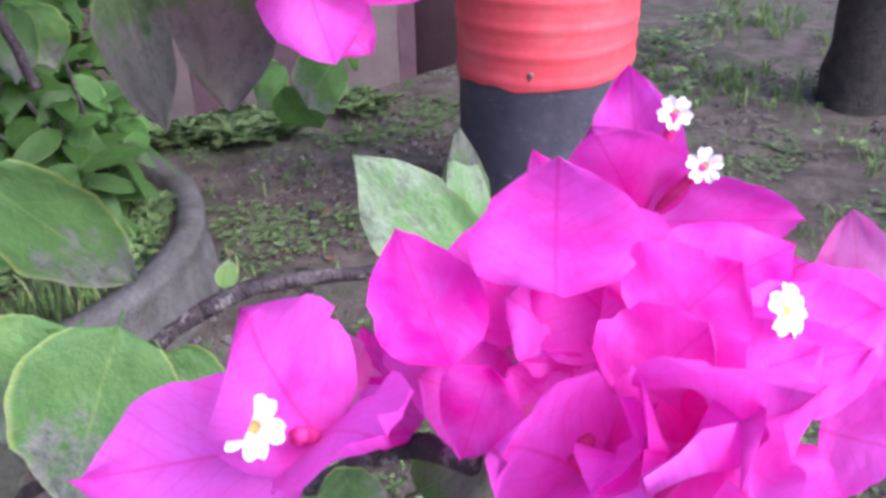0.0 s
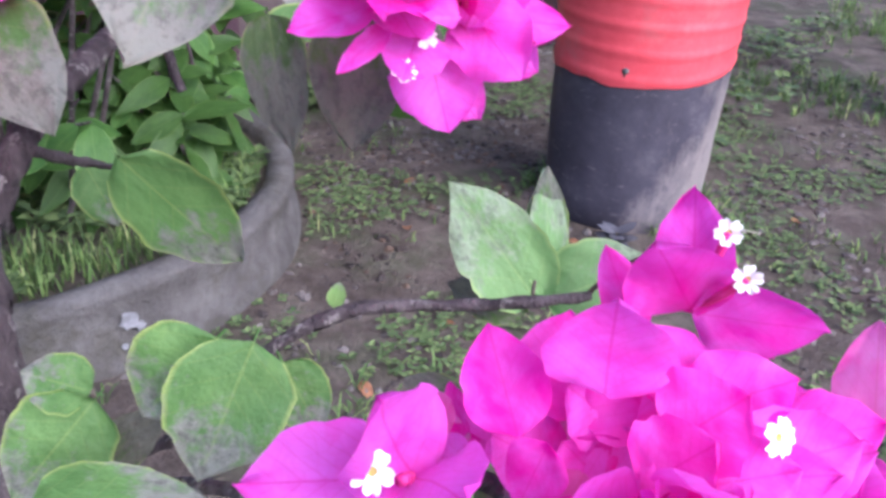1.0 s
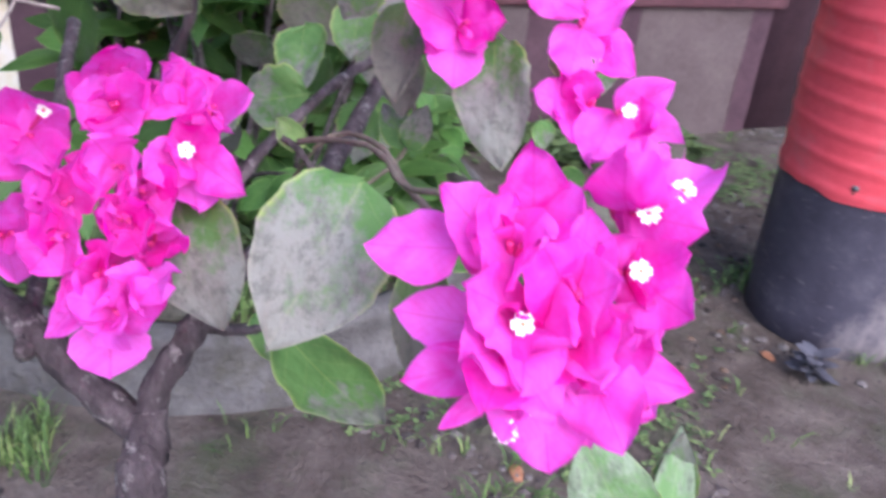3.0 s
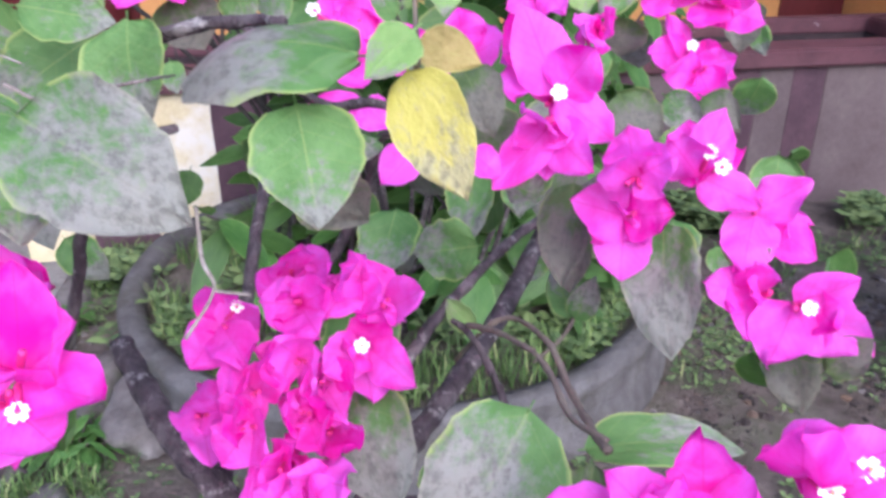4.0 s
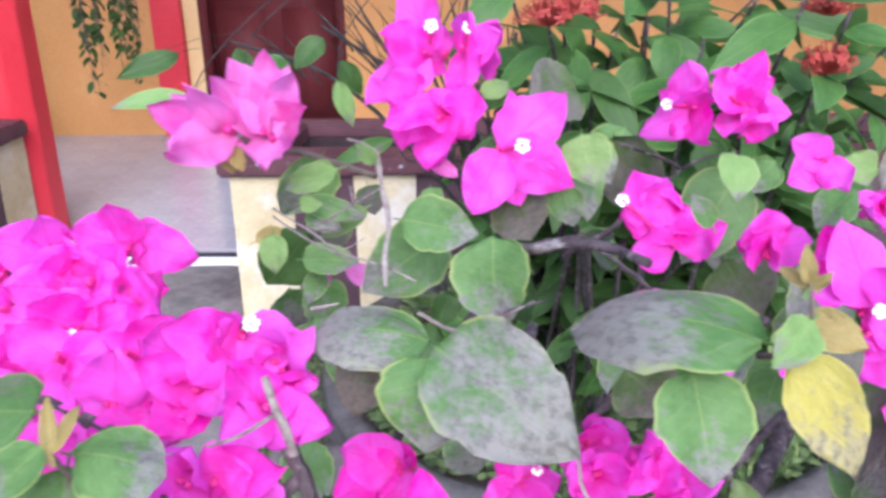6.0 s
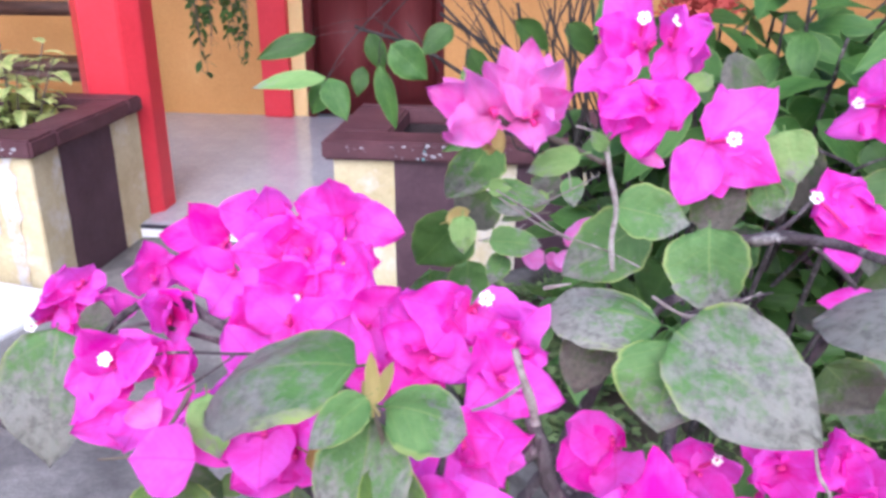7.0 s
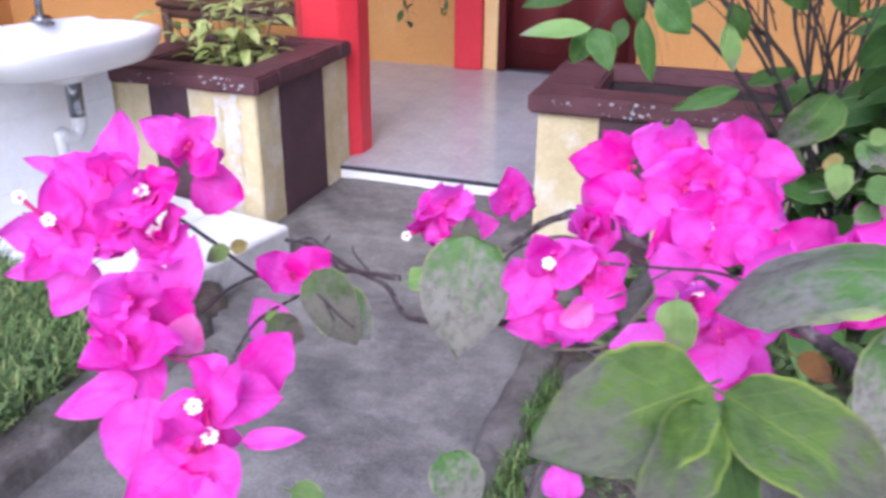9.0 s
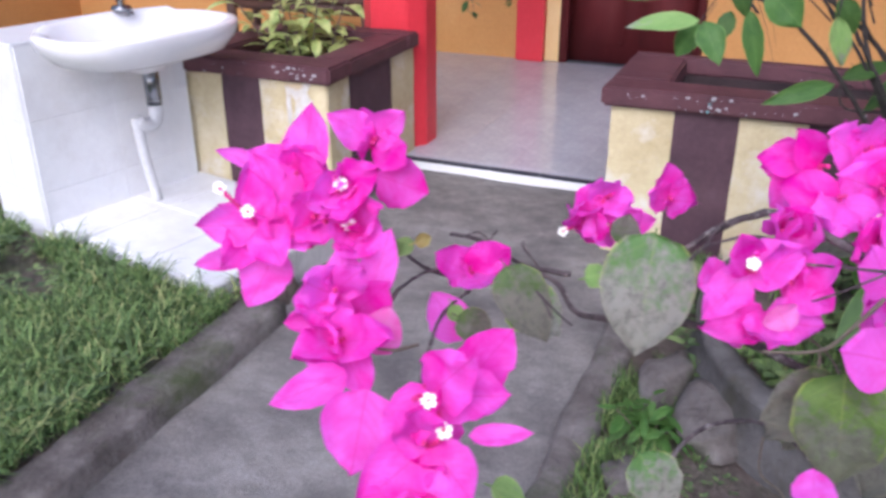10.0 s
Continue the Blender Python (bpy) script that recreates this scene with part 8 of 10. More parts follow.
flower((-0.2647, -0.1265, 1.0829), (0.6993, -0.2014, 0.6859), [(-0.2417, -0.1165, 1.1005), (-0.2396, -0.1411, 1.0817), (-0.2339, -0.127, 1.0766)], [(-0.2541, -0.1308, 1.0888)])
flower((-0.2927, -0.1767, 1.0751), (0.7531, 0.1788, 0.6332), [(-0.3026, -0.1955, 1.0926), (-0.2761, -0.1732, 1.0908), (-0.2777, -0.1998, 1.0648)], [], False, 0.66)
flower((-0.2839, -0.1756, 1.0832), (0.9128, -0.2956, 0.282), [(-0.294, -0.2089, 1.0844), (-0.2936, -0.1773, 1.1144), (-0.2591, -0.169, 1.0677)], [(-0.2774, -0.1826, 1.0958), (-0.288, -0.1953, 1.1077)])
flower((-0.2918, -0.1538, 1.0683), (0.5541, -0.2552, 0.7924), [(-0.3003, -0.1512, 1.0951), (-0.2804, -0.1423, 1.0821), (-0.2876, -0.1619, 1.0934)], [], False, 0.66)
flower((-0.2831, -0.1565, 1.075), (0.8514, -0.0216, 0.5241), [(-0.3052, -0.1716, 1.1186), (-0.2872, -0.1336, 1.1004), (-0.2585, -0.1556, 1.0762)], [])
lone_bract((-0.3132, -0.1642, 1.1092), (-0.3259, -0.1902, 1.1178), (0.801, -0.2783, 0.5301), 0.0111)
lone_bract((-0.281, -0.1675, 1.0687), (-0.2713, -0.1884, 1.0397), (0.8097, -0.2543, 0.529), 0.0309)
lone_bract((-0.3018, -0.1829, 1.0579), (-0.3117, -0.2118, 1.0527), (0.9463, -0.1583, 0.2824), 0.0142)
flower((-0.2393, -0.132, 1.0396), (0.9233, -0.2979, 0.2425), [(-0.2537, -0.1486, 1.0552), (-0.2418, -0.1496, 1.0625), (-0.2415, -0.1233, 1.0652)], [], False, 0.66)
flower((-0.232, -0.1387, 1.0428), (0.8581, -0.2009, 0.4727), [(-0.2491, -0.1385, 1.0789), (-0.2454, -0.1732, 1.0395), (-0.2189, -0.1192, 1.0666)], [])
lone_bract((-0.2339, -0.1279, 1.0505), (-0.2407, -0.1106, 1.088), (0.8303, -0.3034, 0.4676), 0.0216)
lone_bract((-0.2043, -0.1347, 1.0337), (-0.2168, -0.1203, 1.0522), (0.7094, -0.0836, 0.6999), 0.0235, True)
flower((-0.2167, -0.1541, 1.0421), (0.8064, -0.448, 0.386), [(-0.1896, -0.1678, 1.0328), (-0.1875, -0.1592, 1.0542), (-0.1922, -0.1425, 1.0392)], [], False, 0.66)
flower((-0.2021, -0.1535, 1.0464), (0.6303, 0.0097, 0.7762), [(-0.1739, -0.1476, 1.0287), (-0.19, -0.1798, 1.0508), (-0.1758, -0.1341, 1.0582)], [])
lone_bract((-0.1811, -0.1561, 1.0405), (-0.1871, -0.1941, 1.0276), (0.6942, -0.2865, 0.6604), 0.0211)
lone_bract((-0.1604, -0.1514, 1.0424), (-0.141, -0.1669, 1.0107), (0.7473, -0.244, 0.6181), 0.0375)
flower((-0.1324, -0.131, 1.0539), (0.5972, -0.6244, 0.5035), [(-0.1186, -0.1241, 1.0325), (-0.1194, -0.1149, 1.0636), (-0.1064, -0.1469, 1.0496)], [], False, 0.66)
flower((-0.1257, -0.1313, 1.0574), (0.8078, -0.0551, 0.5869), [(-0.1234, -0.1533, 1.0296), (-0.1105, -0.1002, 1.0577), (-0.108, -0.1214, 1.0818)], [(-0.1143, -0.1374, 1.0619), (-0.1069, -0.1333, 1.0501)])
lone_bract((-0.1372, -0.111, 1.0482), (-0.1334, -0.0878, 1.0765), (0.56, -0.1852, 0.8076), 0.0279)
lone_bract((-0.1323, -0.1189, 1.0485), (-0.1437, -0.1288, 1.0611), (0.754, -0.1182, 0.6461), 0.0159)
lone_bract((-0.1119, -0.119, 1.0398), (-0.0994, -0.0931, 1.0429), (0.5445, -0.4516, 0.7068), 0.0106)
flower((-0.1216, -0.1331, 1.0279), (0.7987, 0.0894, 0.5951), [(-0.1099, -0.1445, 1.0103), (-0.1164, -0.1601, 1.0294), (-0.098, -0.1367, 1.0372)], [], False, 0.66)
flower((-0.1116, -0.1382, 1.04), (0.6512, -0.1773, 0.738), [(-0.0858, -0.1297, 1.0279), (-0.114, -0.1696, 1.016), (-0.1009, -0.1521, 1.066)], [])
flower((-0.2774, -0.0435, 1.0327), (0.6541, -0.1825, 0.7341), [(-0.2688, -0.0449, 1.0548), (-0.2556, -0.0334, 1.046), (-0.2601, -0.0579, 1.0474)], [], False, 0.66)
flower((-0.2675, -0.0507, 1.0367), (0.7823, -0.2193, 0.583), [(-0.2677, -0.0736, 1.0552), (-0.2527, -0.0301, 1.0572), (-0.239, -0.0515, 1.0423)], [])
lone_bract((-0.2408, -0.065, 1.0063), (-0.2642, -0.0772, 1.0301), (0.7196, -0.3937, 0.572), 0.0276)
lone_bract((-0.053, 0.0646, 1.0693), (-0.0637, 0.042, 1.0741), (0.554, -0.7585, 0.3431), 0.0317)
lone_bract((-0.0158, -0.0126, 1.0417), (-0.0249, -0.0065, 1.0527), (0.3923, -0.5023, 0.7707), 0.0172)
flower((-0.1216, -0.1379, 1.0089), (0.8992, 0.0422, 0.4356), [(-0.0986, -0.1482, 1.017), (-0.0934, -0.1328, 1.0094), (-0.1023, -0.158, 1.0117)], [], False, 0.66)
flower((-0.1169, -0.1417, 1.0149), (0.6042, -0.2565, 0.7546), [(-0.111, -0.1701, 1.0223), (-0.0908, -0.1281, 1.0187), (-0.0912, -0.1463, 1.012)], [])
flower((-0.2356, -0.151, 1.0546), (0.6366, -0.5501, 0.5405), [(-0.2157, -0.1553, 1.0764), (-0.2072, -0.1546, 1.0651), (-0.2119, -0.1711, 1.0624)], [], False, 0.66)
flower((-0.2242, -0.1495, 1.063), (0.9156, -0.1199, 0.3839), [(-0.2094, -0.1673, 1.0802), (-0.2028, -0.1395, 1.0844), (-0.1981, -0.1657, 1.0596)], [])
flower((-0.287, -0.1401, 1.0805), (0.6639, -0.5601, 0.4956), [(-0.2773, -0.1409, 1.1056), (-0.271, -0.135, 1.0914), (-0.2646, -0.151, 1.0869)], [], False, 0.66)
flower((-0.2796, -0.1432, 1.0867), (0.9157, -0.0904, 0.3917), [(-0.2663, -0.1583, 1.1042), (-0.2742, -0.1297, 1.1145), (-0.2526, -0.1472, 1.0807)], [])

# more bracts in the near cluster
lone_bract((0.3611, 0.1791, 0.9065), (0.3449, 0.1826, 0.92), (-0.087, -0.6409, 0.7626), 0.0272)
lone_bract((0.3559, 0.1767, 0.917), (0.3726, 0.1854, 0.9218), (-0.2239, -0.7055, 0.6724), 0.0251)
lone_bract((0.365, 0.1734, 0.9149), (0.3879, 0.1781, 0.9233), (-0.3077, -0.6975, 0.6471), 0.022)
lone_bract((0.3611, 0.1643, 0.913), (0.375, 0.1661, 0.9263), (-0.2554, -0.66, 0.7065), 0.0237)
lone_bract((0.3754, 0.161, 0.9095), (0.4004, 0.1693, 0.9162), (-0.0361, -0.5609, 0.8271), 0.0233)
lone_bract((0.3866, 0.1759, 0.9069), (0.41, 0.1822, 0.9114), (-0.357, -0.5819, 0.7308), 0.0211)
lone_bract((0.3404, 0.1749, 0.892), (0.3234, 0.1757, 0.8987), (-0.0718, -0.6653, 0.7432), 0.0211)
lone_bract((0.3393, 0.1778, 0.891), (0.341, 0.1846, 0.8989), (0.1487, -0.8054, 0.5737), 0.0201, True)
lone_bract((0.3325, 0.1842, 0.8912), (0.3193, 0.1988, 0.9087), (-0.2086, -0.5493, 0.8092), 0.0251)
lone_bract((0.3348, 0.1922, 0.8917), (0.3387, 0.1991, 0.9207), (0.0286, -0.7223, 0.6909), 0.0259)
lone_bract((0.3516, 0.1785, 0.9055), (0.3395, 0.1765, 0.9149), (0.1121, -0.7059, 0.6993), 0.0205)
lone_bract((0.3502, 0.1699, 0.8935), (0.3393, 0.1705, 0.9041), (-0.3243, -0.6424, 0.6944), 0.0203)
lone_bract((0.3558, 0.1567, 0.9072), (0.3683, 0.1566, 0.921), (-0.3753, -0.5596, 0.7389), 0.0233)
lone_bract((0.3694, 0.1566, 0.9098), (0.3858, 0.1573, 0.9162), (-0.2552, -0.645, 0.7204), 0.0204)
lone_bract((0.321, 0.1832, 0.8793), (0.3127, 0.1916, 0.8852), (-0.0229, -0.5714, 0.8203), 0.0167)
lone_bract((0.3167, 0.1858, 0.8761), (0.3044, 0.1889, 0.8969), (-0.1052, -0.5794, 0.8082), 0.0123, True)
lone_bract((0.369, 0.2394, 0.8992), (0.3628, 0.251, 0.9124), (-0.0154, -0.854, 0.5201), 0.0159)
lone_bract((0.3617, 0.2353, 0.8932), (0.3487, 0.2386, 0.9192), (0.0393, -0.8261, 0.5621), 0.0142)
lone_bract((0.4092, 0.2628, 0.8714), (0.3928, 0.2584, 0.881), (-0.49, -0.6858, 0.5382), 0.0158, True)
lone_bract((0.395, 0.2544, 0.8923), (0.4038, 0.2562, 0.8952), (-0.1881, -0.7813, 0.595), 0.0094, True)

# shaded things low down by the round planter
branch([(-0.3558, 0.1896, 0.7066), (-0.3621, 0.2086, 0.7348), (-0.3651, 0.2308, 0.7583), (-0.3607, 0.2604, 0.7718), (-0.3479, 0.2968, 0.7723), (-0.331, 0.3249, 0.7584), (-0.3008, 0.3542, 0.7179)], 0.0027, 0.0017, "bark")
branch([(-0.2404, 0.1949, 0.8595), (-0.2307, 0.188, 0.8337), (-0.2189, 0.201, 0.819), (-0.2055, 0.2101, 0.7983)], 0.001, 0.0007, "twig")
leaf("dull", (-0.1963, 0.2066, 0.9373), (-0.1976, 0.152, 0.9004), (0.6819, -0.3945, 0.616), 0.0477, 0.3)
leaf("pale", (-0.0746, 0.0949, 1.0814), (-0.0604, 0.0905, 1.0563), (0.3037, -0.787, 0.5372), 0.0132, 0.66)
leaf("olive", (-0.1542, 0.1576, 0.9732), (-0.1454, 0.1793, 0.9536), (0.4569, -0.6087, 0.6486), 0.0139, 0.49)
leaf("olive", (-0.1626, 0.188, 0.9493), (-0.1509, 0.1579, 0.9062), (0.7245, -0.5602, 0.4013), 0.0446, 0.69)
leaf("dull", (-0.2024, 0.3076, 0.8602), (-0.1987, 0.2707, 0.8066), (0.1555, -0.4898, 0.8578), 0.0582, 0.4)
branch([(-0.1983, 0.1497, 0.9948), (-0.1732, 0.1618, 0.9843), (-0.1532, 0.1591, 0.9733)], 0.0011, 0.0007, "twig")
branch([(-0.2786, -0.0148, 1.0304), (-0.3001, -0.0202, 1.0379), (-0.3022, -0.0145, 1.0473)], 0.0011, 0.0006, "bark")
branch([(-0.2978, -0.0198, 1.0378), (-0.3053, -0.0266, 1.0459), (-0.3095, -0.0386, 1.0428)], 0.0008, 0.0005, "bark")
branch([(-0.2673, 0.0047, 1.0258), (-0.2788, -0.0047, 1.0401), (-0.282, -0.0055, 1.0458)], 0.0009, 0.0006, "bark")
branch([(-0.2751, -0.0392, 1.0338), (-0.2742, -0.0456, 1.0265), (-0.272, -0.0484, 1.02)], 0.0007, 0.0005, "bark")

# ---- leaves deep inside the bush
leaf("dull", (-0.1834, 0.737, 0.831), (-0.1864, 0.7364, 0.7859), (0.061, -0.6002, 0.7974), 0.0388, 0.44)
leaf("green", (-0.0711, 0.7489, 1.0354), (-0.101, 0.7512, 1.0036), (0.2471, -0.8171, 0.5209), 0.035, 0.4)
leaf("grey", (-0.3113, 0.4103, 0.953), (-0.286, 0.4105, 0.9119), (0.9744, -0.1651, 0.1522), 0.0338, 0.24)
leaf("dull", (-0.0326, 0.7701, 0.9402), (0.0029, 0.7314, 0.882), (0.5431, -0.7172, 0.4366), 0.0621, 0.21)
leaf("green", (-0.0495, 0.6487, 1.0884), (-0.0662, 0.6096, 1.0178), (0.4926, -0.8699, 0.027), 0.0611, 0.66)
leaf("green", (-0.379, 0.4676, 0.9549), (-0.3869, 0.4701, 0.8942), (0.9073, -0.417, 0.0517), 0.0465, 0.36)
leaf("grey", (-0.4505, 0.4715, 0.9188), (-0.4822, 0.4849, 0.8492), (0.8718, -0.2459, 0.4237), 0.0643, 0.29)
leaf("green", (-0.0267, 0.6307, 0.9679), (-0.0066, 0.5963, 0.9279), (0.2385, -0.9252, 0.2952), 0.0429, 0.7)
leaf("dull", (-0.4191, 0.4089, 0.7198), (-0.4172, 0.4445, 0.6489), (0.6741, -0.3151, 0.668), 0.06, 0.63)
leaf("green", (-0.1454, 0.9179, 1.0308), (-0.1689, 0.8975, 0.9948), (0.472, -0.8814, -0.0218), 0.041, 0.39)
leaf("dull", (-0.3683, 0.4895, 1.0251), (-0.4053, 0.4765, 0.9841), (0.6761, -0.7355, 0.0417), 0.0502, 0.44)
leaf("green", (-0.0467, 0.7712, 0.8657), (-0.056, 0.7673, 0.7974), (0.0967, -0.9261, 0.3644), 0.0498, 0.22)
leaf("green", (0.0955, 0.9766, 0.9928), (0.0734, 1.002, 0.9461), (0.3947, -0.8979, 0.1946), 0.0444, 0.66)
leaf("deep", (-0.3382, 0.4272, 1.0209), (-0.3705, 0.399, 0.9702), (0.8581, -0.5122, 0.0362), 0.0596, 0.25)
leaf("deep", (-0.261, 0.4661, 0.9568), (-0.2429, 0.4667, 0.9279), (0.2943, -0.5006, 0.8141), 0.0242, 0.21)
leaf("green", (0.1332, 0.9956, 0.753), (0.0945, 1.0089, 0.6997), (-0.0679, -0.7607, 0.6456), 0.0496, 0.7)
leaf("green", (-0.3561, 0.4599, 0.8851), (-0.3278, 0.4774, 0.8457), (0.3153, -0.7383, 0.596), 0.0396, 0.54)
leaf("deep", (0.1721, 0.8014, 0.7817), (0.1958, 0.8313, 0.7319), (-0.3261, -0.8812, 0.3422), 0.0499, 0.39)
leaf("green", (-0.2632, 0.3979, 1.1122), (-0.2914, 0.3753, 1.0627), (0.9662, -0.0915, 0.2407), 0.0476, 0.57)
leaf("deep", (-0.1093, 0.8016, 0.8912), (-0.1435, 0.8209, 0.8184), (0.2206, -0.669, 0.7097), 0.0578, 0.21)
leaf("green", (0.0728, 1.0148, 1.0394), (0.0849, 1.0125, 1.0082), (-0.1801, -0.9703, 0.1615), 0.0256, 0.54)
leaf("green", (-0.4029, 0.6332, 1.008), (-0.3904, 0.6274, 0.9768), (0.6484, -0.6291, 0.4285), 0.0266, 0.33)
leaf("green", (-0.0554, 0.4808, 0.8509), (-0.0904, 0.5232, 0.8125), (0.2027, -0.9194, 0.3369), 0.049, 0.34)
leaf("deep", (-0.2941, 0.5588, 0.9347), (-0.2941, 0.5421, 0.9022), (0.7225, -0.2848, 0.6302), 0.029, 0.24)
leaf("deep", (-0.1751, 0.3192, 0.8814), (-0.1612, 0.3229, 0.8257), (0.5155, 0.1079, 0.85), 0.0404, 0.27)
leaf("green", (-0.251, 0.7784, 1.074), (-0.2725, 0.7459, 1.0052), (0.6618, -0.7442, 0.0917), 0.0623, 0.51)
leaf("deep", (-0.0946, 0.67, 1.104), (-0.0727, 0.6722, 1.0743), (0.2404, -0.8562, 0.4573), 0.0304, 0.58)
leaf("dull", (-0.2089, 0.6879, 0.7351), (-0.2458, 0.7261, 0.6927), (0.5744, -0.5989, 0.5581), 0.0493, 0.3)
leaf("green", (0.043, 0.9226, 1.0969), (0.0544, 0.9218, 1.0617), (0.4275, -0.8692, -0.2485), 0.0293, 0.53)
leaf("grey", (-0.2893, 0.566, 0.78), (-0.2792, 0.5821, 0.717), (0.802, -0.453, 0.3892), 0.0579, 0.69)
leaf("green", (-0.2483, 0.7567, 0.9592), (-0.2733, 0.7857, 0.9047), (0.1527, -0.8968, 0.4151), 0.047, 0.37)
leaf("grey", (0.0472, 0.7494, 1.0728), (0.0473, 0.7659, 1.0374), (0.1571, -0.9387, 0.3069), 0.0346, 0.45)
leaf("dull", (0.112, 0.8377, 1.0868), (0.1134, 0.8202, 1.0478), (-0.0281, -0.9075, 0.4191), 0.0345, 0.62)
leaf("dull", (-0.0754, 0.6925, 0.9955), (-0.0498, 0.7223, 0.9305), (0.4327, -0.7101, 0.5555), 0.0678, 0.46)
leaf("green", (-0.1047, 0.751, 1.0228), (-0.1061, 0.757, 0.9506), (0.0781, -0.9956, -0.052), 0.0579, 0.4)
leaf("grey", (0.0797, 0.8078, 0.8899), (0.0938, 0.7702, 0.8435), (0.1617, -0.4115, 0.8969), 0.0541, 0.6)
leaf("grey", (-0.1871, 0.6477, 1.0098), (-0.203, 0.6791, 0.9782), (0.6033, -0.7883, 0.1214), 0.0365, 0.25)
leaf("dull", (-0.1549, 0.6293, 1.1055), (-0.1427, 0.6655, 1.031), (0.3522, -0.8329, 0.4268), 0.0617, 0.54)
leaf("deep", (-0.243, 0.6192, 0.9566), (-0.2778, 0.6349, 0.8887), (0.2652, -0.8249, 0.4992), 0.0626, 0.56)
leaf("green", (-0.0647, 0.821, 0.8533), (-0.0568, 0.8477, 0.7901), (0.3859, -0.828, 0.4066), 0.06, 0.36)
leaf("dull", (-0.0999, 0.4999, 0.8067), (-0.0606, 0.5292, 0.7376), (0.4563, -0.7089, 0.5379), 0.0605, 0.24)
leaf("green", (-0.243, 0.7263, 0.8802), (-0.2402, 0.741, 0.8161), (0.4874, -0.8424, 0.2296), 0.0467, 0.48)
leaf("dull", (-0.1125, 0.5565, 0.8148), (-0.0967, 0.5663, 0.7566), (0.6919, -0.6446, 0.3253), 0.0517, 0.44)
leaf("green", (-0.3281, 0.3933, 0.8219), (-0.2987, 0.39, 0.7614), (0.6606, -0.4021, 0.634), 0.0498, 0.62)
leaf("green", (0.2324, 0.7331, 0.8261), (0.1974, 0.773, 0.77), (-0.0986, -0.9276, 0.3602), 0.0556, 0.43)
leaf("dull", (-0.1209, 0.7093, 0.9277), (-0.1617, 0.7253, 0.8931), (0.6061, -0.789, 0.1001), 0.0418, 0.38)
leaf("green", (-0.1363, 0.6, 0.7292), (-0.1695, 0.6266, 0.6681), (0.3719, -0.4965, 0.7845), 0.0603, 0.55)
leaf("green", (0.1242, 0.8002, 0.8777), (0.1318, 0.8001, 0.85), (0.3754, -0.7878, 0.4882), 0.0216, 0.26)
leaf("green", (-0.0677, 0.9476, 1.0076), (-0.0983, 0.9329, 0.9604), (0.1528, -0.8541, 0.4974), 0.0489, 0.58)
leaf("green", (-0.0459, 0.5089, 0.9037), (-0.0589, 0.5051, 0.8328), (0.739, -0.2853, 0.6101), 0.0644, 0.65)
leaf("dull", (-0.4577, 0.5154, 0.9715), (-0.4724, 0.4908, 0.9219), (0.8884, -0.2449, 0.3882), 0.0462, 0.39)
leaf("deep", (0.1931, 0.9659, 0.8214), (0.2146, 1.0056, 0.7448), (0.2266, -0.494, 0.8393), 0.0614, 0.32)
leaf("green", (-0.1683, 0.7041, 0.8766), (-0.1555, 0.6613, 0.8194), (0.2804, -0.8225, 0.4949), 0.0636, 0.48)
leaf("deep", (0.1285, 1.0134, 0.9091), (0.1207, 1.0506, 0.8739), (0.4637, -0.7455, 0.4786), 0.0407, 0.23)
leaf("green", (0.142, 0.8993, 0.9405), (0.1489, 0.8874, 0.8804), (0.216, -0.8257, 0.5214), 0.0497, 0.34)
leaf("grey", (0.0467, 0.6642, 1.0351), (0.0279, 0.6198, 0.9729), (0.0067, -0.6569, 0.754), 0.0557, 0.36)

# ---- shrub stems: foot, tip
shrub_stem((-0.959, 1.596, 0.17), (-0.7222, 1.0985, 1.1901), 0, 0.62, 10)
shrub_stem((-0.793, 1.47, 0.17), (-0.5408, 0.9876, 1.1476), 1, 0.62, 10)
shrub_stem((-0.757, 1.456, 0.17), (-0.5198, 1.0703, 1.0769), 2, 0.62, 10)
shrub_stem((-0.784, 1.501, 0.17), (-0.5213, 1.2069, 1.1399), 3, 0.62, 10)
shrub_stem((-0.741, 1.406, 0.17), (-0.3868, 1.1516, 1.1214), 4, 0.62, 10)
shrub_stem((-0.989, 1.745, 0.17), (-0.4106, 1.3574, 1.1792), 5, 0.62, 10)
shrub_stem((-0.65, 1.475, 0.17), (-0.2646, 1.2683, 1.0745), 6, 0.62, 10)
shrub_stem((-0.635, 1.542, 0.17), (-0.2829, 1.3915, 1.1512), 7, 0.62, 10)
shrub_stem((-0.845, 1.467, 0.17), (-0.7493, 1.3709, 1.1954), 8, 0.62, 10)
shrub_stem((-0.9, 1.507, 0.17), (-0.5473, 1.4295, 1.2252), 9, 0.62, 10)
shrub_stem((-0.672, 1.541, 0.17), (-0.2752, 1.2211, 1.1839), 10, 0.62, 10)
shrub_stem((-0.925, 1.615, 0.17), (-0.2518, 1.4996, 1.1026), 11, 0.62, 10)
shrub_stem((-1.099, 1.67, 0.17), (-0.9439, 1.6255, 0.5776), 12, 0.15, 14)
shrub_stem((-0.901, 1.763, 0.17), (-0.8073, 1.7046, 0.5049), 13, 0.15, 14)
shrub_stem((-0.849, 1.686, 0.17), (-0.7214, 1.8022, 0.5401), 14, 0.15, 14)
shrub_stem((-0.796, 1.857, 0.17), (-0.5621, 1.8242, 0.4543), 15, 0.15, 14)
shrub_stem((-1.013, 1.696, 0.17), (-0.5695, 1.9526, 0.533), 16, 0.15, 14)
shrub_stem((-1.079, 1.678, 0.17), (-0.7656, 1.6171, 0.4094), 17, 0.15, 14)
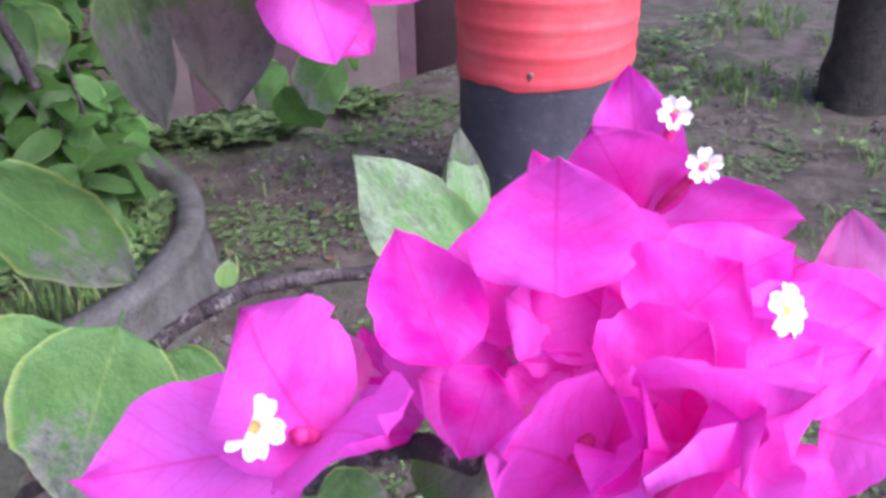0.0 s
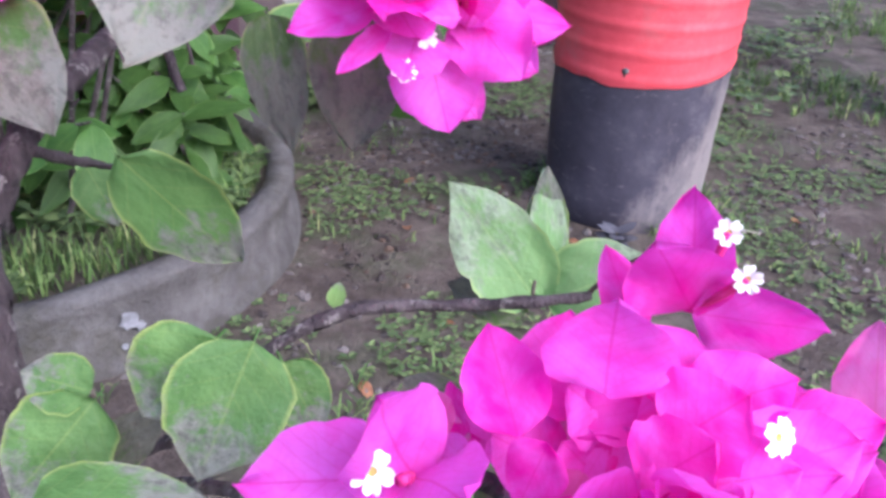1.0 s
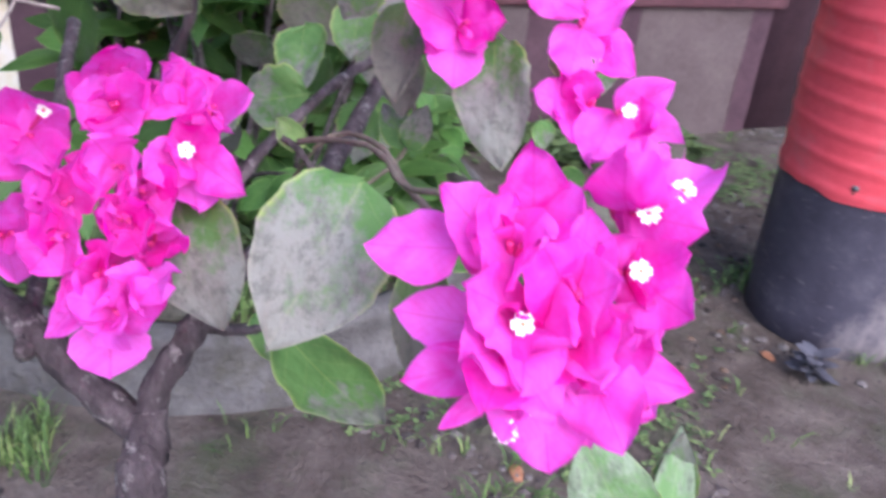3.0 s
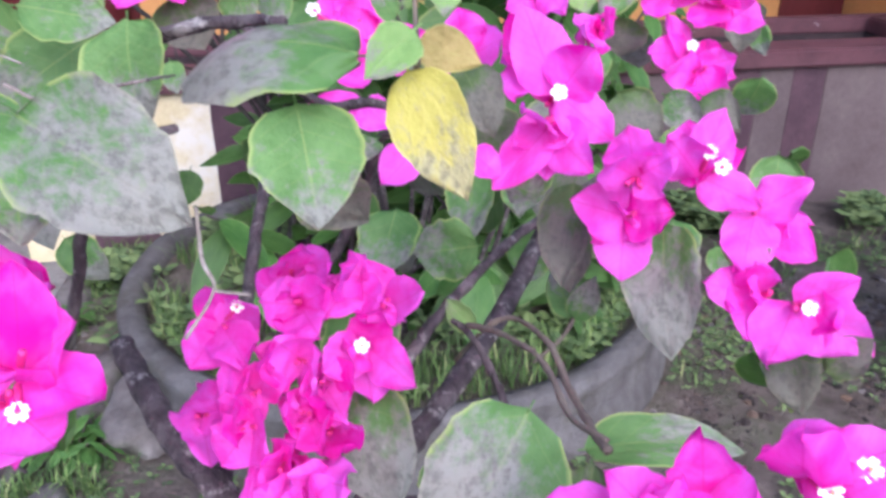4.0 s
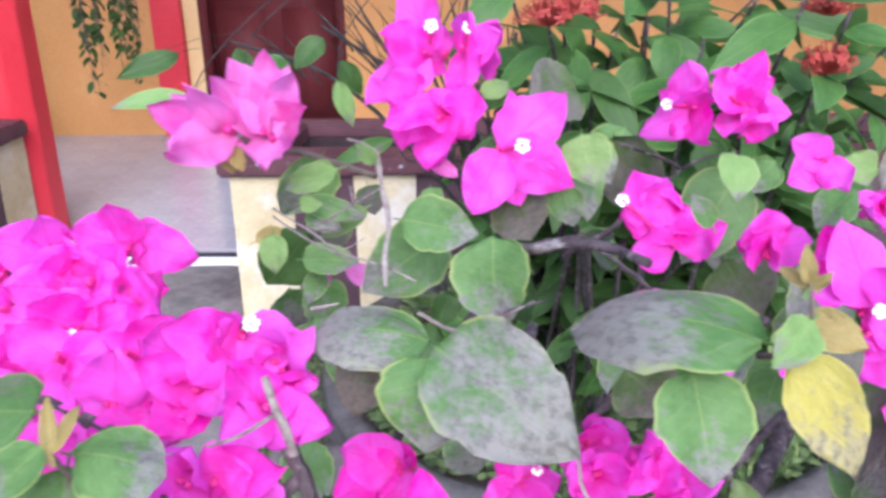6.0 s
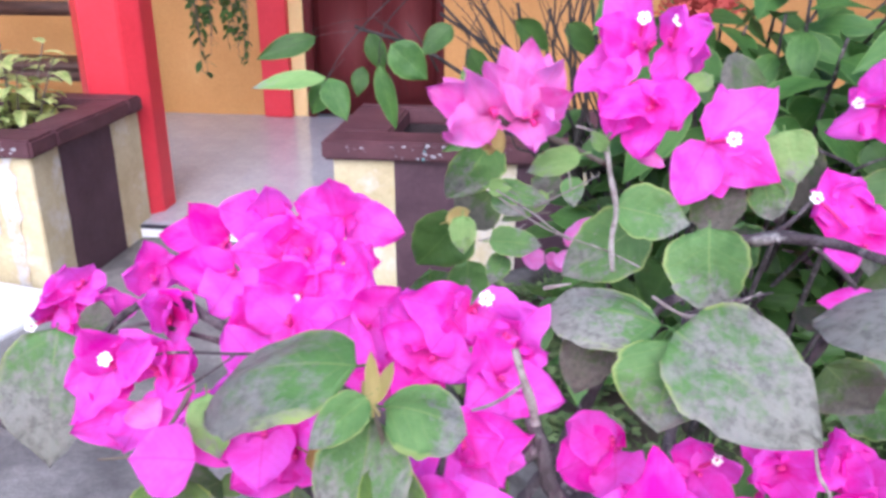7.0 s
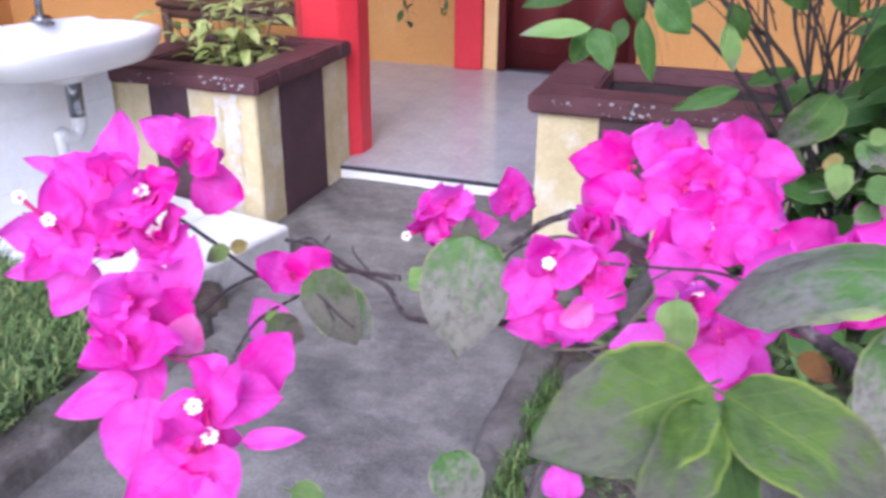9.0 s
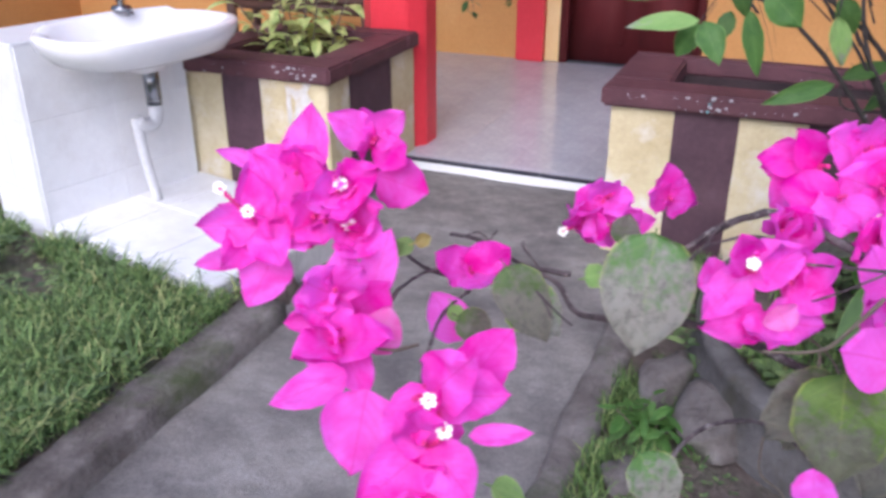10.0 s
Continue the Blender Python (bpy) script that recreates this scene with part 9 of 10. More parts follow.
shrub_stem((-0.897, 1.649, 0.17), (-0.6056, 1.7572, 0.3894), 18, 0.15, 14)
shrub_stem((-0.988, 1.844, 0.17), (-1.0105, 1.7201, 0.4545), 19, 0.15, 14)
shrub_stem((-1.031, 1.787, 0.17), (-0.8412, 1.8436, 0.3959), 20, 0.15, 14)
shrub_stem((-0.815, 1.865, 0.17), (-0.657, 2.013, 0.5388), 21, 0.15, 14)
shrub_stem((-0.994, 1.525, 0.17), (-0.5604, 1.2695, 0.9934), 22, 0.62, 10)
shrub_stem((-0.927, 1.784, 0.17), (-0.376, 1.3005, 1.0149), 23, 0.62, 10)
shrub_stem((-0.855, 1.646, 0.17), (-0.4744, 1.1903, 1.1847), 24, 0.62, 10)
shrub_stem((-1.008, 1.64, 0.17), (-0.6214, 1.1186, 1.192), 25, 0.62, 10)
shrub_stem((-0.944, 1.565, 0.17), (-1.017, 1.8567, 0.4578), 26, 0.15, 14)
shrub_stem((-1.077, 1.532, 0.17), (-1.033, 1.6568, 0.5354), 27, 0.15, 14)
shrub_stem((-1.086, 1.673, 0.17), (-0.717, 1.9625, 0.4607), 28, 0.15, 14)
shrub_stem((-0.96, 1.889, 0.17), (-0.4614, 2.0593, 0.3745), 29, 0.15, 14)
shrub_stem((-0.822, 1.662, 0.17), (-0.9609, 2.0199, 0.4946), 30, 0.15, 14)
shrub_stem((-1.055, 1.855, 0.17), (-0.8305, 1.5787, 0.3513), 31, 0.15, 14)
shrub_stem((-0.93, 1.47, 0.17), (-0.7418, 0.9152, 0.659), 32, 0.15, 14)
shrub_stem((-0.909, 1.585, 0.17), (-0.4022, 1.2243, 0.5296), 33, 0.15, 14)
shrub_stem((-1.029, 1.72, 0.17), (-0.5667, 1.2055, 0.5757), 34, 0.15, 14)
shrub_stem((-0.777, 1.814, 0.17), (-0.9286, 1.7171, 0.5525), 100, 0.25, 13)
shrub_stem((-0.638, 1.873, 0.17), (-0.7949, 1.6945, 0.6064), 101, 0.25, 13)
shrub_stem((-0.537, 1.774, 0.17), (-0.6864, 1.6693, 0.5384), 102, 0.25, 13)
shrub_stem((-0.487, 1.861, 0.17), (-0.6284, 1.769, 0.5818), 103, 0.25, 13)
shrub_stem((-0.535, 1.868, 0.17), (-0.5482, 1.8182, 0.5295), 104, 0.25, 13)
shrub_stem((-0.615, 1.705, 0.17), (-0.7752, 1.5743, 0.5071), 105, 0.25, 13)
shrub_stem((-0.601, 1.81, 0.17), (-0.5997, 1.6606, 0.4591), 106, 0.25, 13)
shrub_stem((-0.467, 1.767, 0.17), (-0.5073, 1.7372, 0.4595), 107, 0.25, 13)
shrub_stem((-0.525, 1.953, 0.17), (-0.5141, 1.8944, 0.5384), 108, 0.25, 13)
shrub_stem((-0.595, 1.635, 0.17), (-0.6327, 1.575, 0.4329), 109, 0.25, 13)
shrub_stem((-0.464, 1.732, 0.17), (-0.4489, 1.6617, 0.3903), 110, 0.25, 13)
shrub_stem((-0.5, 1.9, 0.17), (-0.3946, 1.8026, 0.3893), 111, 0.25, 13)
shrub_stem((-0.726, 1.655, 0.17), (-0.7584, 1.4981, 0.4378), 112, 0.25, 13)
shrub_stem((-0.86, 2.077, 0.17), (-0.8861, 1.9639, 0.7343), 113, 0.25, 13)
shrub_stem((-0.564, 2.016, 0.17), (-0.6939, 1.9221, 0.7046), 114, 0.25, 13)
shrub_stem((-0.562, 2.012, 0.17), (-0.6198, 1.9547, 0.6389), 115, 0.25, 13)
shrub_stem((-0.552, 1.999, 0.17), (-0.5414, 2.0278, 0.6529), 116, 0.25, 13)
shrub_stem((-0.529, 1.876, 0.17), (-0.7073, 1.8183, 0.6274), 117, 0.25, 13)
shrub_stem((-0.491, 1.876, 0.17), (-0.6067, 1.7984, 0.5863), 118, 0.25, 13)
shrub_stem((-0.493, 1.882, 0.17), (-0.5227, 1.8523, 0.563), 119, 0.25, 13)
shrub_stem((-0.565, 2.018, 0.17), (-0.485, 1.9997, 0.5947), 120, 0.25, 13)
shrub_stem((-0.511, 1.859, 0.17), (-0.6931, 1.7065, 0.5359), 121, 0.25, 13)
shrub_stem((-0.598, 2.057, 0.17), (-0.4566, 2.1018, 0.6684), 122, 0.25, 13)
shrub_stem((-0.725, 1.623, 0.17), (-1.1583, 1.4318, 0.8583), 140, 0.35, 13)
shrub_stem((-1.175, 1.861, 0.17), (-1.1774, 1.5727, 0.8815), 141, 0.35, 13)
shrub_stem((-0.879, 1.651, 0.17), (-1.0303, 1.509, 0.8132), 142, 0.35, 13)
shrub_stem((-1.256, 1.796, 0.17), (-1.086, 1.4551, 0.7279), 143, 0.35, 13)
shrub_stem((-1.291, 1.725, 0.17), (-1.0752, 1.6291, 0.869), 144, 0.35, 13)
shrub_stem((-0.963, 1.781, 0.17), (-0.9393, 1.4323, 0.7177), 145, 0.35, 13)
shrub_stem((-0.873, 1.581, 0.17), (-0.9073, 1.5251, 0.7399), 146, 0.35, 13)
shrub_stem((-1.077, 1.481, 0.17), (-0.983, 1.3185, 0.6845), 147, 0.35, 13)
shrub_stem((-0.959, 1.492, 0.17), (-0.8424, 1.4173, 0.6503), 148, 0.35, 13)
shrub_stem((-1.252, 1.622, 0.17), (-1.0871, 1.699, 0.9633), 149, 0.35, 13)
shrub_stem((-0.806, 1.789, 0.17), (-1.2711, 1.5068, 0.7164), 150, 0.35, 13)
shrub_stem((-1.175, 1.436, 0.17), (-1.1825, 1.4689, 0.6441), 151, 0.35, 13)
shrub_stem((-1.252, 1.546, 0.17), (-0.8291, 1.2996, 1.0723), 170, 0.5, 13)
shrub_stem((-1.348, 1.929, 0.17), (-0.7205, 1.2887, 1.0101), 171, 0.5, 13)
shrub_stem((-1.066, 1.747, 0.17), (-0.6965, 1.3677, 1.0963), 172, 0.5, 13)
shrub_stem((-1.15, 1.721, 0.17), (-0.5772, 1.3628, 1.0276), 173, 0.5, 13)
shrub_stem((-1.128, 1.531, 0.17), (-0.587, 1.4942, 1.1039), 174, 0.5, 13)
shrub_stem((-1.29, 1.558, 0.17), (-0.4766, 1.4605, 0.998), 175, 0.5, 13)
shrub_stem((-1.344, 1.797, 0.17), (-0.4824, 1.5951, 1.0737), 176, 0.5, 13)
shrub_stem((-1.294, 1.912, 0.17), (-0.3589, 1.5068, 1.0157), 177, 0.5, 13)
shrub_stem((-1.067, 1.838, 0.17), (-0.3622, 1.6437, 1.0887), 178, 0.5, 13)
shrub_stem((-1.021, 1.976, 0.17), (-0.6551, 1.3263, 0.9511), 179, 0.5, 13)
shrub_stem((-1.126, 1.66, 0.17), (-0.4632, 1.3521, 0.9557), 180, 0.5, 13)
shrub_stem((-1.118, 1.904, 0.17), (-0.3278, 1.4785, 0.9374), 181, 0.5, 13)
shrub_stem((-1.129, 1.435, 0.17), (-0.8815, 1.3886, 1.1594), 182, 0.5, 13)
shrub_stem((-1.021, 1.903, 0.17), (-0.7136, 1.4897, 1.169), 183, 0.5, 13)
shrub_stem((-1.313, 1.772, 0.17), (-0.565, 1.6477, 1.1562), 184, 0.5, 13)
shrub_stem((-0.833, 1.732, 0.17), (-0.6787, 1.7924, 1.0418), 200)
shrub_stem((-0.831, 1.815, 0.17), (-0.6726, 1.9774, 1.0763), 201)
shrub_stem((-0.777, 1.815, 0.17), (-0.5541, 1.977, 0.9844), 202)
shrub_stem((-0.783, 1.725, 0.17), (-0.5659, 1.7767, 0.9339), 203)
shrub_stem((-0.776, 1.899, 0.17), (-0.551, 2.165, 1.0301), 204)
shrub_stem((-0.734, 1.805, 0.17), (-0.4573, 1.9557, 0.898), 205)
shrub_stem((-0.750, 1.746, 0.17), (-0.4938, 1.8237, 0.876), 206)
shrub_stem((-0.733, 1.891, 0.17), (-0.4546, 2.1465, 0.9494), 207)

# ---- bare dark stems and drooping sprays of the shrub
bare_stem([(-1.235, 1.605, 0.17), (-1.169, 1.4452, 0.8495), (-1.1087, 1.5806, 1.0316)], 0.0058, 0)
bare_stem([(-0.902, 1.784, 0.17), (-1.2086, 1.4132, 0.8905), (-1.2205, 1.4623, 1.143)], 0.0044, 1)
bare_stem([(-1.161, 1.772, 0.17), (-1.1478, 1.4434, 0.8283), (-1.1643, 1.469, 1.068)], 0.0055, 2)
bare_stem([(-0.908, 1.72, 0.17), (-1.1241, 1.4185, 0.7697), (-1.1316, 1.5208, 1.063)], 0.0032, 3)
bare_stem([(-1.032, 1.609, 0.17), (-1.1579, 1.3055, 0.8302), (-1.2932, 1.116, 1.1069)], 0.0057, 4)
bare_stem([(-0.897, 1.67, 0.17), (-1.2789, 1.5779, 0.7159), (-1.3656, 1.5787, 1.0764)], 0.008, 5)
bare_stem([(-0.963, 1.457, 0.17), (-1.1786, 1.4251, 0.8013), (-1.3512, 1.154, 1.0802)], 0.0076, 6)
bare_stem([(-0.882, 1.736, 0.17), (-1.1423, 1.324, 0.7966), (-1.2251, 1.2759, 1.1048)], 0.007, 7)
bare_stem([(-1.091, 1.519, 0.17), (-1.2542, 1.6321, 0.7166), (-1.3485, 1.5479, 1.0155)], 0.0053, 8)
bare_stem([(-0.909, 1.742, 0.17), (-1.1959, 1.483, 0.8809), (-1.2441, 1.3564, 1.0428)], 0.0038, 9)
bare_stem([(-1.188, 1.785, 0.17), (-1.1042, 1.3635, 0.9019), (-1.1438, 1.2921, 1.0973)], 0.0039, 10)
bare_stem([(-0.917, 1.696, 0.17), (-1.1821, 1.3938, 0.8263), (-1.3245, 1.2079, 1.1231)], 0.0036, 11)
bare_stem([(-0.999, 1.732, 0.17), (-1.1118, 1.313, 0.9027), (-1.1308, 1.2888, 1.0995)], 0.0054, 12)
bare_stem([(-0.886, 1.546, 0.17), (-1.1766, 1.3902, 0.7557), (-1.3394, 1.2436, 1.1318)], 0.0052, 13)
bare_stem([(-1.004, 1.69, 0.17), (-1.192, 1.1813, 0.8993), (-1.3183, 0.9064, 1.0723)], 0.0069, 14)
bare_stem([(-0.987, 1.61, 0.17), (-1.1077, 1.3081, 0.7955), (-1.2187, 1.1562, 1.0575)], 0.0046, 15)
bare_stem([(-1.21, 1.67, 0.17), (-1.2278, 1.6508, 0.7215), (-1.2622, 1.7049, 1.0253)], 0.008, 16)
bare_stem([(-1.235, 1.495, 0.17), (-1.2795, 1.6913, 0.7711), (-1.3078, 1.7177, 1.0342)], 0.0051, 17)
bare_stem([(-1.118, 1.462, 0.17), (-1.1798, 1.5157, 0.8289), (-1.2281, 1.5139, 1.1102)], 0.0063, 18)
bare_stem([(-1.256, 1.604, 0.17), (-1.2645, 1.5106, 0.8579), (-1.2868, 1.5509, 1.1232)], 0.0067, 19)
shrub_leaf("pale", (-0.8699, 0.5859, 1.0599), (-0.8932, 0.4802, 1.0637), (0.666, -0.668, 0.6049), 0.0317)
shrub_leaf("fresh", (-0.8475, 0.5751, 1.0633), (-0.7979, 0.5731, 1.0159), (0.8518, -0.5093, 0.3635), 0.042)
shrub_leaf("fresh", (-0.8886, 0.6008, 1.0527), (-0.9017, 0.5736, 1.0001), (0.8424, -0.4899, 0.4988), 0.038)
shrub_leaf("deep", (-0.9075, 0.6719, 1.0631), (-0.892, 0.6517, 1.0234), (0.8421, -0.4883, 0.5039), 0.0293)
shrub_leaf("fresh", (-0.8764, 0.6832, 1.0683), (-0.8424, 0.6867, 0.972), (0.7208, -0.6803, 0.3186), 0.0325)
shrub_leaf("fresh", (-0.849, 0.6862, 1.1017), (-0.8014, 0.7219, 1.0543), (0.8007, -0.5862, 0.3368), 0.0558)
shrub_leaf("deep", (-0.8688, 0.8536, 1.0805), (-0.8468, 0.8805, 1.0217), (0.6721, -0.6953, 0.5159), 0.0377)
shrub_leaf("pale", (-0.8405, 0.8233, 1.0559), (-0.8197, 0.8394, 0.9787), (0.7059, -0.6045, 0.6476), 0.0331)
shrub_leaf("fresh", (-1.1829, 1.2156, 0.8367), (-1.2106, 1.0654, 0.8093), (0.7117, -0.6847, 0.3842), 0.0434)
shrub_leaf("deep", (-1.1815, 1.2314, 0.8475), (-1.1412, 1.3446, 0.8916), (0.7138, -0.617, 0.6114), 0.0407)
shrub_leaf("deep", (-0.9521, 0.6176, 1.1077), (-0.9625, 0.5225, 1.0888), (0.8428, -0.4979, 0.4759), 0.039)
shrub_leaf("deep", (-0.9432, 0.7081, 1.1084), (-0.9194, 0.7203, 1.0493), (0.7351, -0.5787, 0.6327), 0.0358)
shrub_leaf("deep", (-0.9235, 0.8622, 1.1117), (-0.9288, 0.8032, 1.0741), (0.7059, -0.6412, 0.5727), 0.0449)
shrub_leaf("deep", (-0.9319, 1.0101, 1.1098), (-0.8998, 1.0814, 1.0529), (0.7402, -0.661, 0.3362), 0.0468)
shrub_leaf("deep", (-0.8917, 1.0992, 1.0997), (-0.8524, 1.1491, 1.045), (0.8578, -0.5069, 0.2998), 0.0489)
bare_stem([(-1.1209, 1.1316, 1.2989), (-0.9462, 0.7886, 1.1822), (-0.8748, 0.6355, 1.1112), (-0.8689, 0.5865, 1.0583)], 0.0016, 71)
bare_stem([(-1.013, 0.9571, 1.2272), (-0.8954, 0.7211, 1.1378), (-0.8762, 0.6821, 1.0669)], 0.0014, 72)
bare_stem([(-1.0173, 1.0979, 1.2126), (-0.8801, 0.8782, 1.1238), (-0.8406, 0.8252, 1.0574)], 0.0014, 73)
bare_stem([(-1.0533, 1.5586, 0.6102), (-1.1544, 1.4244, 0.7449), (-1.1628, 1.2408, 0.7857), (-1.1814, 1.229, 0.8452)], 0.0039, 74)
bare_stem([(-0.7778, 1.0133, 0.864), (-0.7475, 0.9936, 0.9319), (-0.7192, 0.9838, 1.0131)], 0.0044, 75)
red_head((-0.5234, 0.9675, 1.1468))
red_head((-0.2476, 1.2487, 1.0747))
red_head((-0.2753, 1.3004, 1.1493))
red_head((-0.5616, 1.0741, 1.1415))


# ---------------------------------------------------------------- other plants and small things
def croton():
    t = thing("variegated_plant", at_house(-0.36, -0.28, 0.46), "yellow-green variegated plant in the striped planter", "plant")
    rnd = random.Random(8)
    kinds = [mesh_of("leaf", blade_sheet(0.095 + 0.012 * i, 0.036 + 0.004 * i, lance_shape, 0.25, 0.5 + 0.2 * i, 0.1, i * 2.1, 4, 8), LEAF["croton"]) for i in range(4)]
    for s in range(17):
        top = Vector((rnd.uniform(-0.30, 0.20), rnd.uniform(-0.26, 0.18), rnd.uniform(0.16, 0.46)))
        foot = Vector((top.x * 0.35, top.y * 0.35, -0.04))
        part("stem", tube([foot, (foot + top) / 2 + Vector((0, 0, 0.03)), top], 0.005, 0.0025, 6, 0.1, s), M_twig, t)
        spin = rnd.uniform(0, 6)
        for i in range(9):
            f = 0.35 + 0.65 * i / 8
            p = foot.lerp(top, f)
            spin += 2.2
            side = Vector((math.cos(spin), math.sin(spin), rnd.uniform(-0.1, 0.6)))
            rot, _ = frame_along(p, p + side, Vector((0, 0, 1)) + side * 0.2)
            lf = new("leaf", kinds[rnd.randrange(4)])
            lf.parent = t
            lf.matrix_basis = Matrix.Translation(p) @ rot @ Matrix.Scale(rnd.uniform(0.8, 1.25), 4)


croton()


def hanging_plant():
    t = thing("hanging_plant", at_house(-0.06, 1.14, 1.25), "hanging basket with thin trailing dull green vines", "plant")
    part("basket", lathe([(0.0, -0.1), (0.07, -0.1), (0.10, 0.0), (0.095, 0.0), (0.065, -0.08), (0.0, -0.08)], 24), M_black_plastic, t)
    for k in range(3):
        a = k * 2.094
        part("hanger", tube([(0.098 * math.cos(a), 0.098 * math.sin(a), 0), (0.05 * math.cos(a), 0.05 * math.sin(a), 0.5), (0, 0, 1.63)], 0.0015, 0.0015, 5, 0), M_dry_twig, t)
    rnd = random.Random(4)
    small = mesh_of("leaf", blade_sheet(0.035, 0.018, lance_shape, 0.2, 0.5, 0.1, 1.0, 3, 5), LEAF["deep"])
    for s in range(26):
        a = rnd.uniform(0, 6.28)
        drop = rnd.uniform(0.35, 0.8)
        pts = [Vector((0.08 * math.cos(a), 0.08 * math.sin(a), 0.0)), Vector((0.14 * math.cos(a), 0.14 * math.sin(a), -0.05)),
               Vector((0.15 * math.cos(a) + rnd.uniform(-0.03, 0.03), 0.15 * math.sin(a), -drop * 0.6)), Vector((0.13 * math.cos(a) + rnd.uniform(-0.05, 0.05), 0.13 * math.sin(a), -drop))]
        part("vine", tube(pts, 0.0025, 0.0015, 5, 0.1, s), M_twig, t)
        for i in range(11):
            f = 0.15 + 0.85 * i / 10
            p = pts[1].lerp(pts[3], f)
            side = Vector((rnd.uniform(-1, 1), rnd.uniform(-1, 1), rnd.uniform(-0.9, 0)))
            rot, _ = frame_along(p, p + side, Vector((0, 0, 1)) + side * 0.2 + Vector((0.1, 0.2, 0)))
            lf = new("leaf", small)
            lf.parent = t
            lf.matrix_basis = Matrix.Translation(p) @ rot @ Matrix.Scale(rnd.uniform(1.1, 2.1), 4)


hanging_plant()


def bench():
    t = thing("bench", at_house(-1.48, 1.60, 0.06), "dark brown wooden bench standing on the porch", "bench")
    t.rotation_euler = (0, 0, TURN_HOUSE)
    part("seat", box((1.1, 0.34, 0.035), (0, 0, 0.42), 0.006), M_wood, t)
    part("back_rail", box((1.1, 0.03, 0.09), (0, 0.17, 0.72), 0.006), M_wood, t)
    part("apron", box((1.0, 0.02, 0.07), (0, -0.13, 0.365), 0.004), M_wood, t)
    for x in (-0.5, 0.5):
        part("leg", box((0.05, 0.05, 0.40), (x, -0.13, 0.2), 0.004), M_wood, t)
        part("leg", box((0.05, 0.04, 0.76), (x, 0.15, 0.38), 0.004), M_wood, t)


bench()


def tree():
    x, y = 1.85, 3.2
    t = thing("tree", (x, y, 0.0), "garden tree with a dark rough trunk behind the drum", "tree")
    part("trunk", tube([(0, 0, -0.08), (0.02, 0.01, 0.5), (0.05, 0.06, 1.5), (0.12, 0.1, 2.6)], 0.16, 0.09, 18, 0.18, 3.0), M_dark_bark, t)
    rnd = random.Random(21)
    bm = bmesh.new()
    for k in range(6):
        a = k * 1.05 + 0.3
        tip = Vector((0.12 + 0.9 * math.cos(a), 0.1 + 0.9 * math.sin(a), 3.3 + rnd.uniform(-0.2, 0.5)))
        part("limb", tube([(0.11, 0.09, 2.45), Vector((0.11, 0.09, 2.7)).lerp(tip, 0.5), tip], 0.05, 0.015, 8, 0.2, k), M_dark_bark, t)
        for i in range(150):
            c = tip + Vector((rnd.gauss(0, 0.32), rnd.gauss(0, 0.32), rnd.gauss(0, 0.22)))
            d = Vector((rnd.uniform(-1, 1), rnd.uniform(-1, 1), rnd.uniform(-0.7, 0.3))).normalized() * rnd.uniform(0.08, 0.13)
            s = d.cross(Vector((rnd.uniform(-1, 1), rnd.uniform(-1, 1), 1))).normalized() * 0.025
            bm.faces.new([bm.verts.new(v) for v in (c, c + d * 0.5 + s, c + d, c + d * 0.5 - s)])
    part("crown", bm, M_weed, t)


tree()


def blades(name, spots, label, category, material, height, spread, width, lean=0.5):
    """Many fine blades in one sheet of mesh; spots are (x, y, z) feet."""
    rnd = random.Random(len(spots))
    verts, faces = [], []
    for x, y, z in spots:
        h = height * rnd.uniform(0.45, 1.25)
        a = rnd.uniform(0, 6.283)
        out = h * rnd.uniform(0.1, lean)
        w = width * rnd.uniform(0.7, 1.3)
        px, py = -math.sin(a) * w, math.cos(a) * w
        dx, dy = math.cos(a) * out, math.sin(a) * out
        n = len(verts)
        verts += [(x - px, y - py, z - 0.004), (x + px, y + py, z - 0.004), (x + dx * 0.4 + px * 0.8, y + dy * 0.4 + py * 0.8, z + h * 0.6),
                  (x + dx * 0.4 - px * 0.8, y + dy * 0.4 - py * 0.8, z + h * 0.6), (x + dx, y + dy, z + h * rnd.uniform(0.75, 1.0))]
        faces += [(n, n + 1, n + 2, n + 3), (n + 3, n + 2, n + 4)]
    me = bpy.data.meshes.new(name)
    me.from_pydata(verts, [], faces)
    me.materials.append(material)
    return tagged(new(name, me), label, category, kind="stuff")


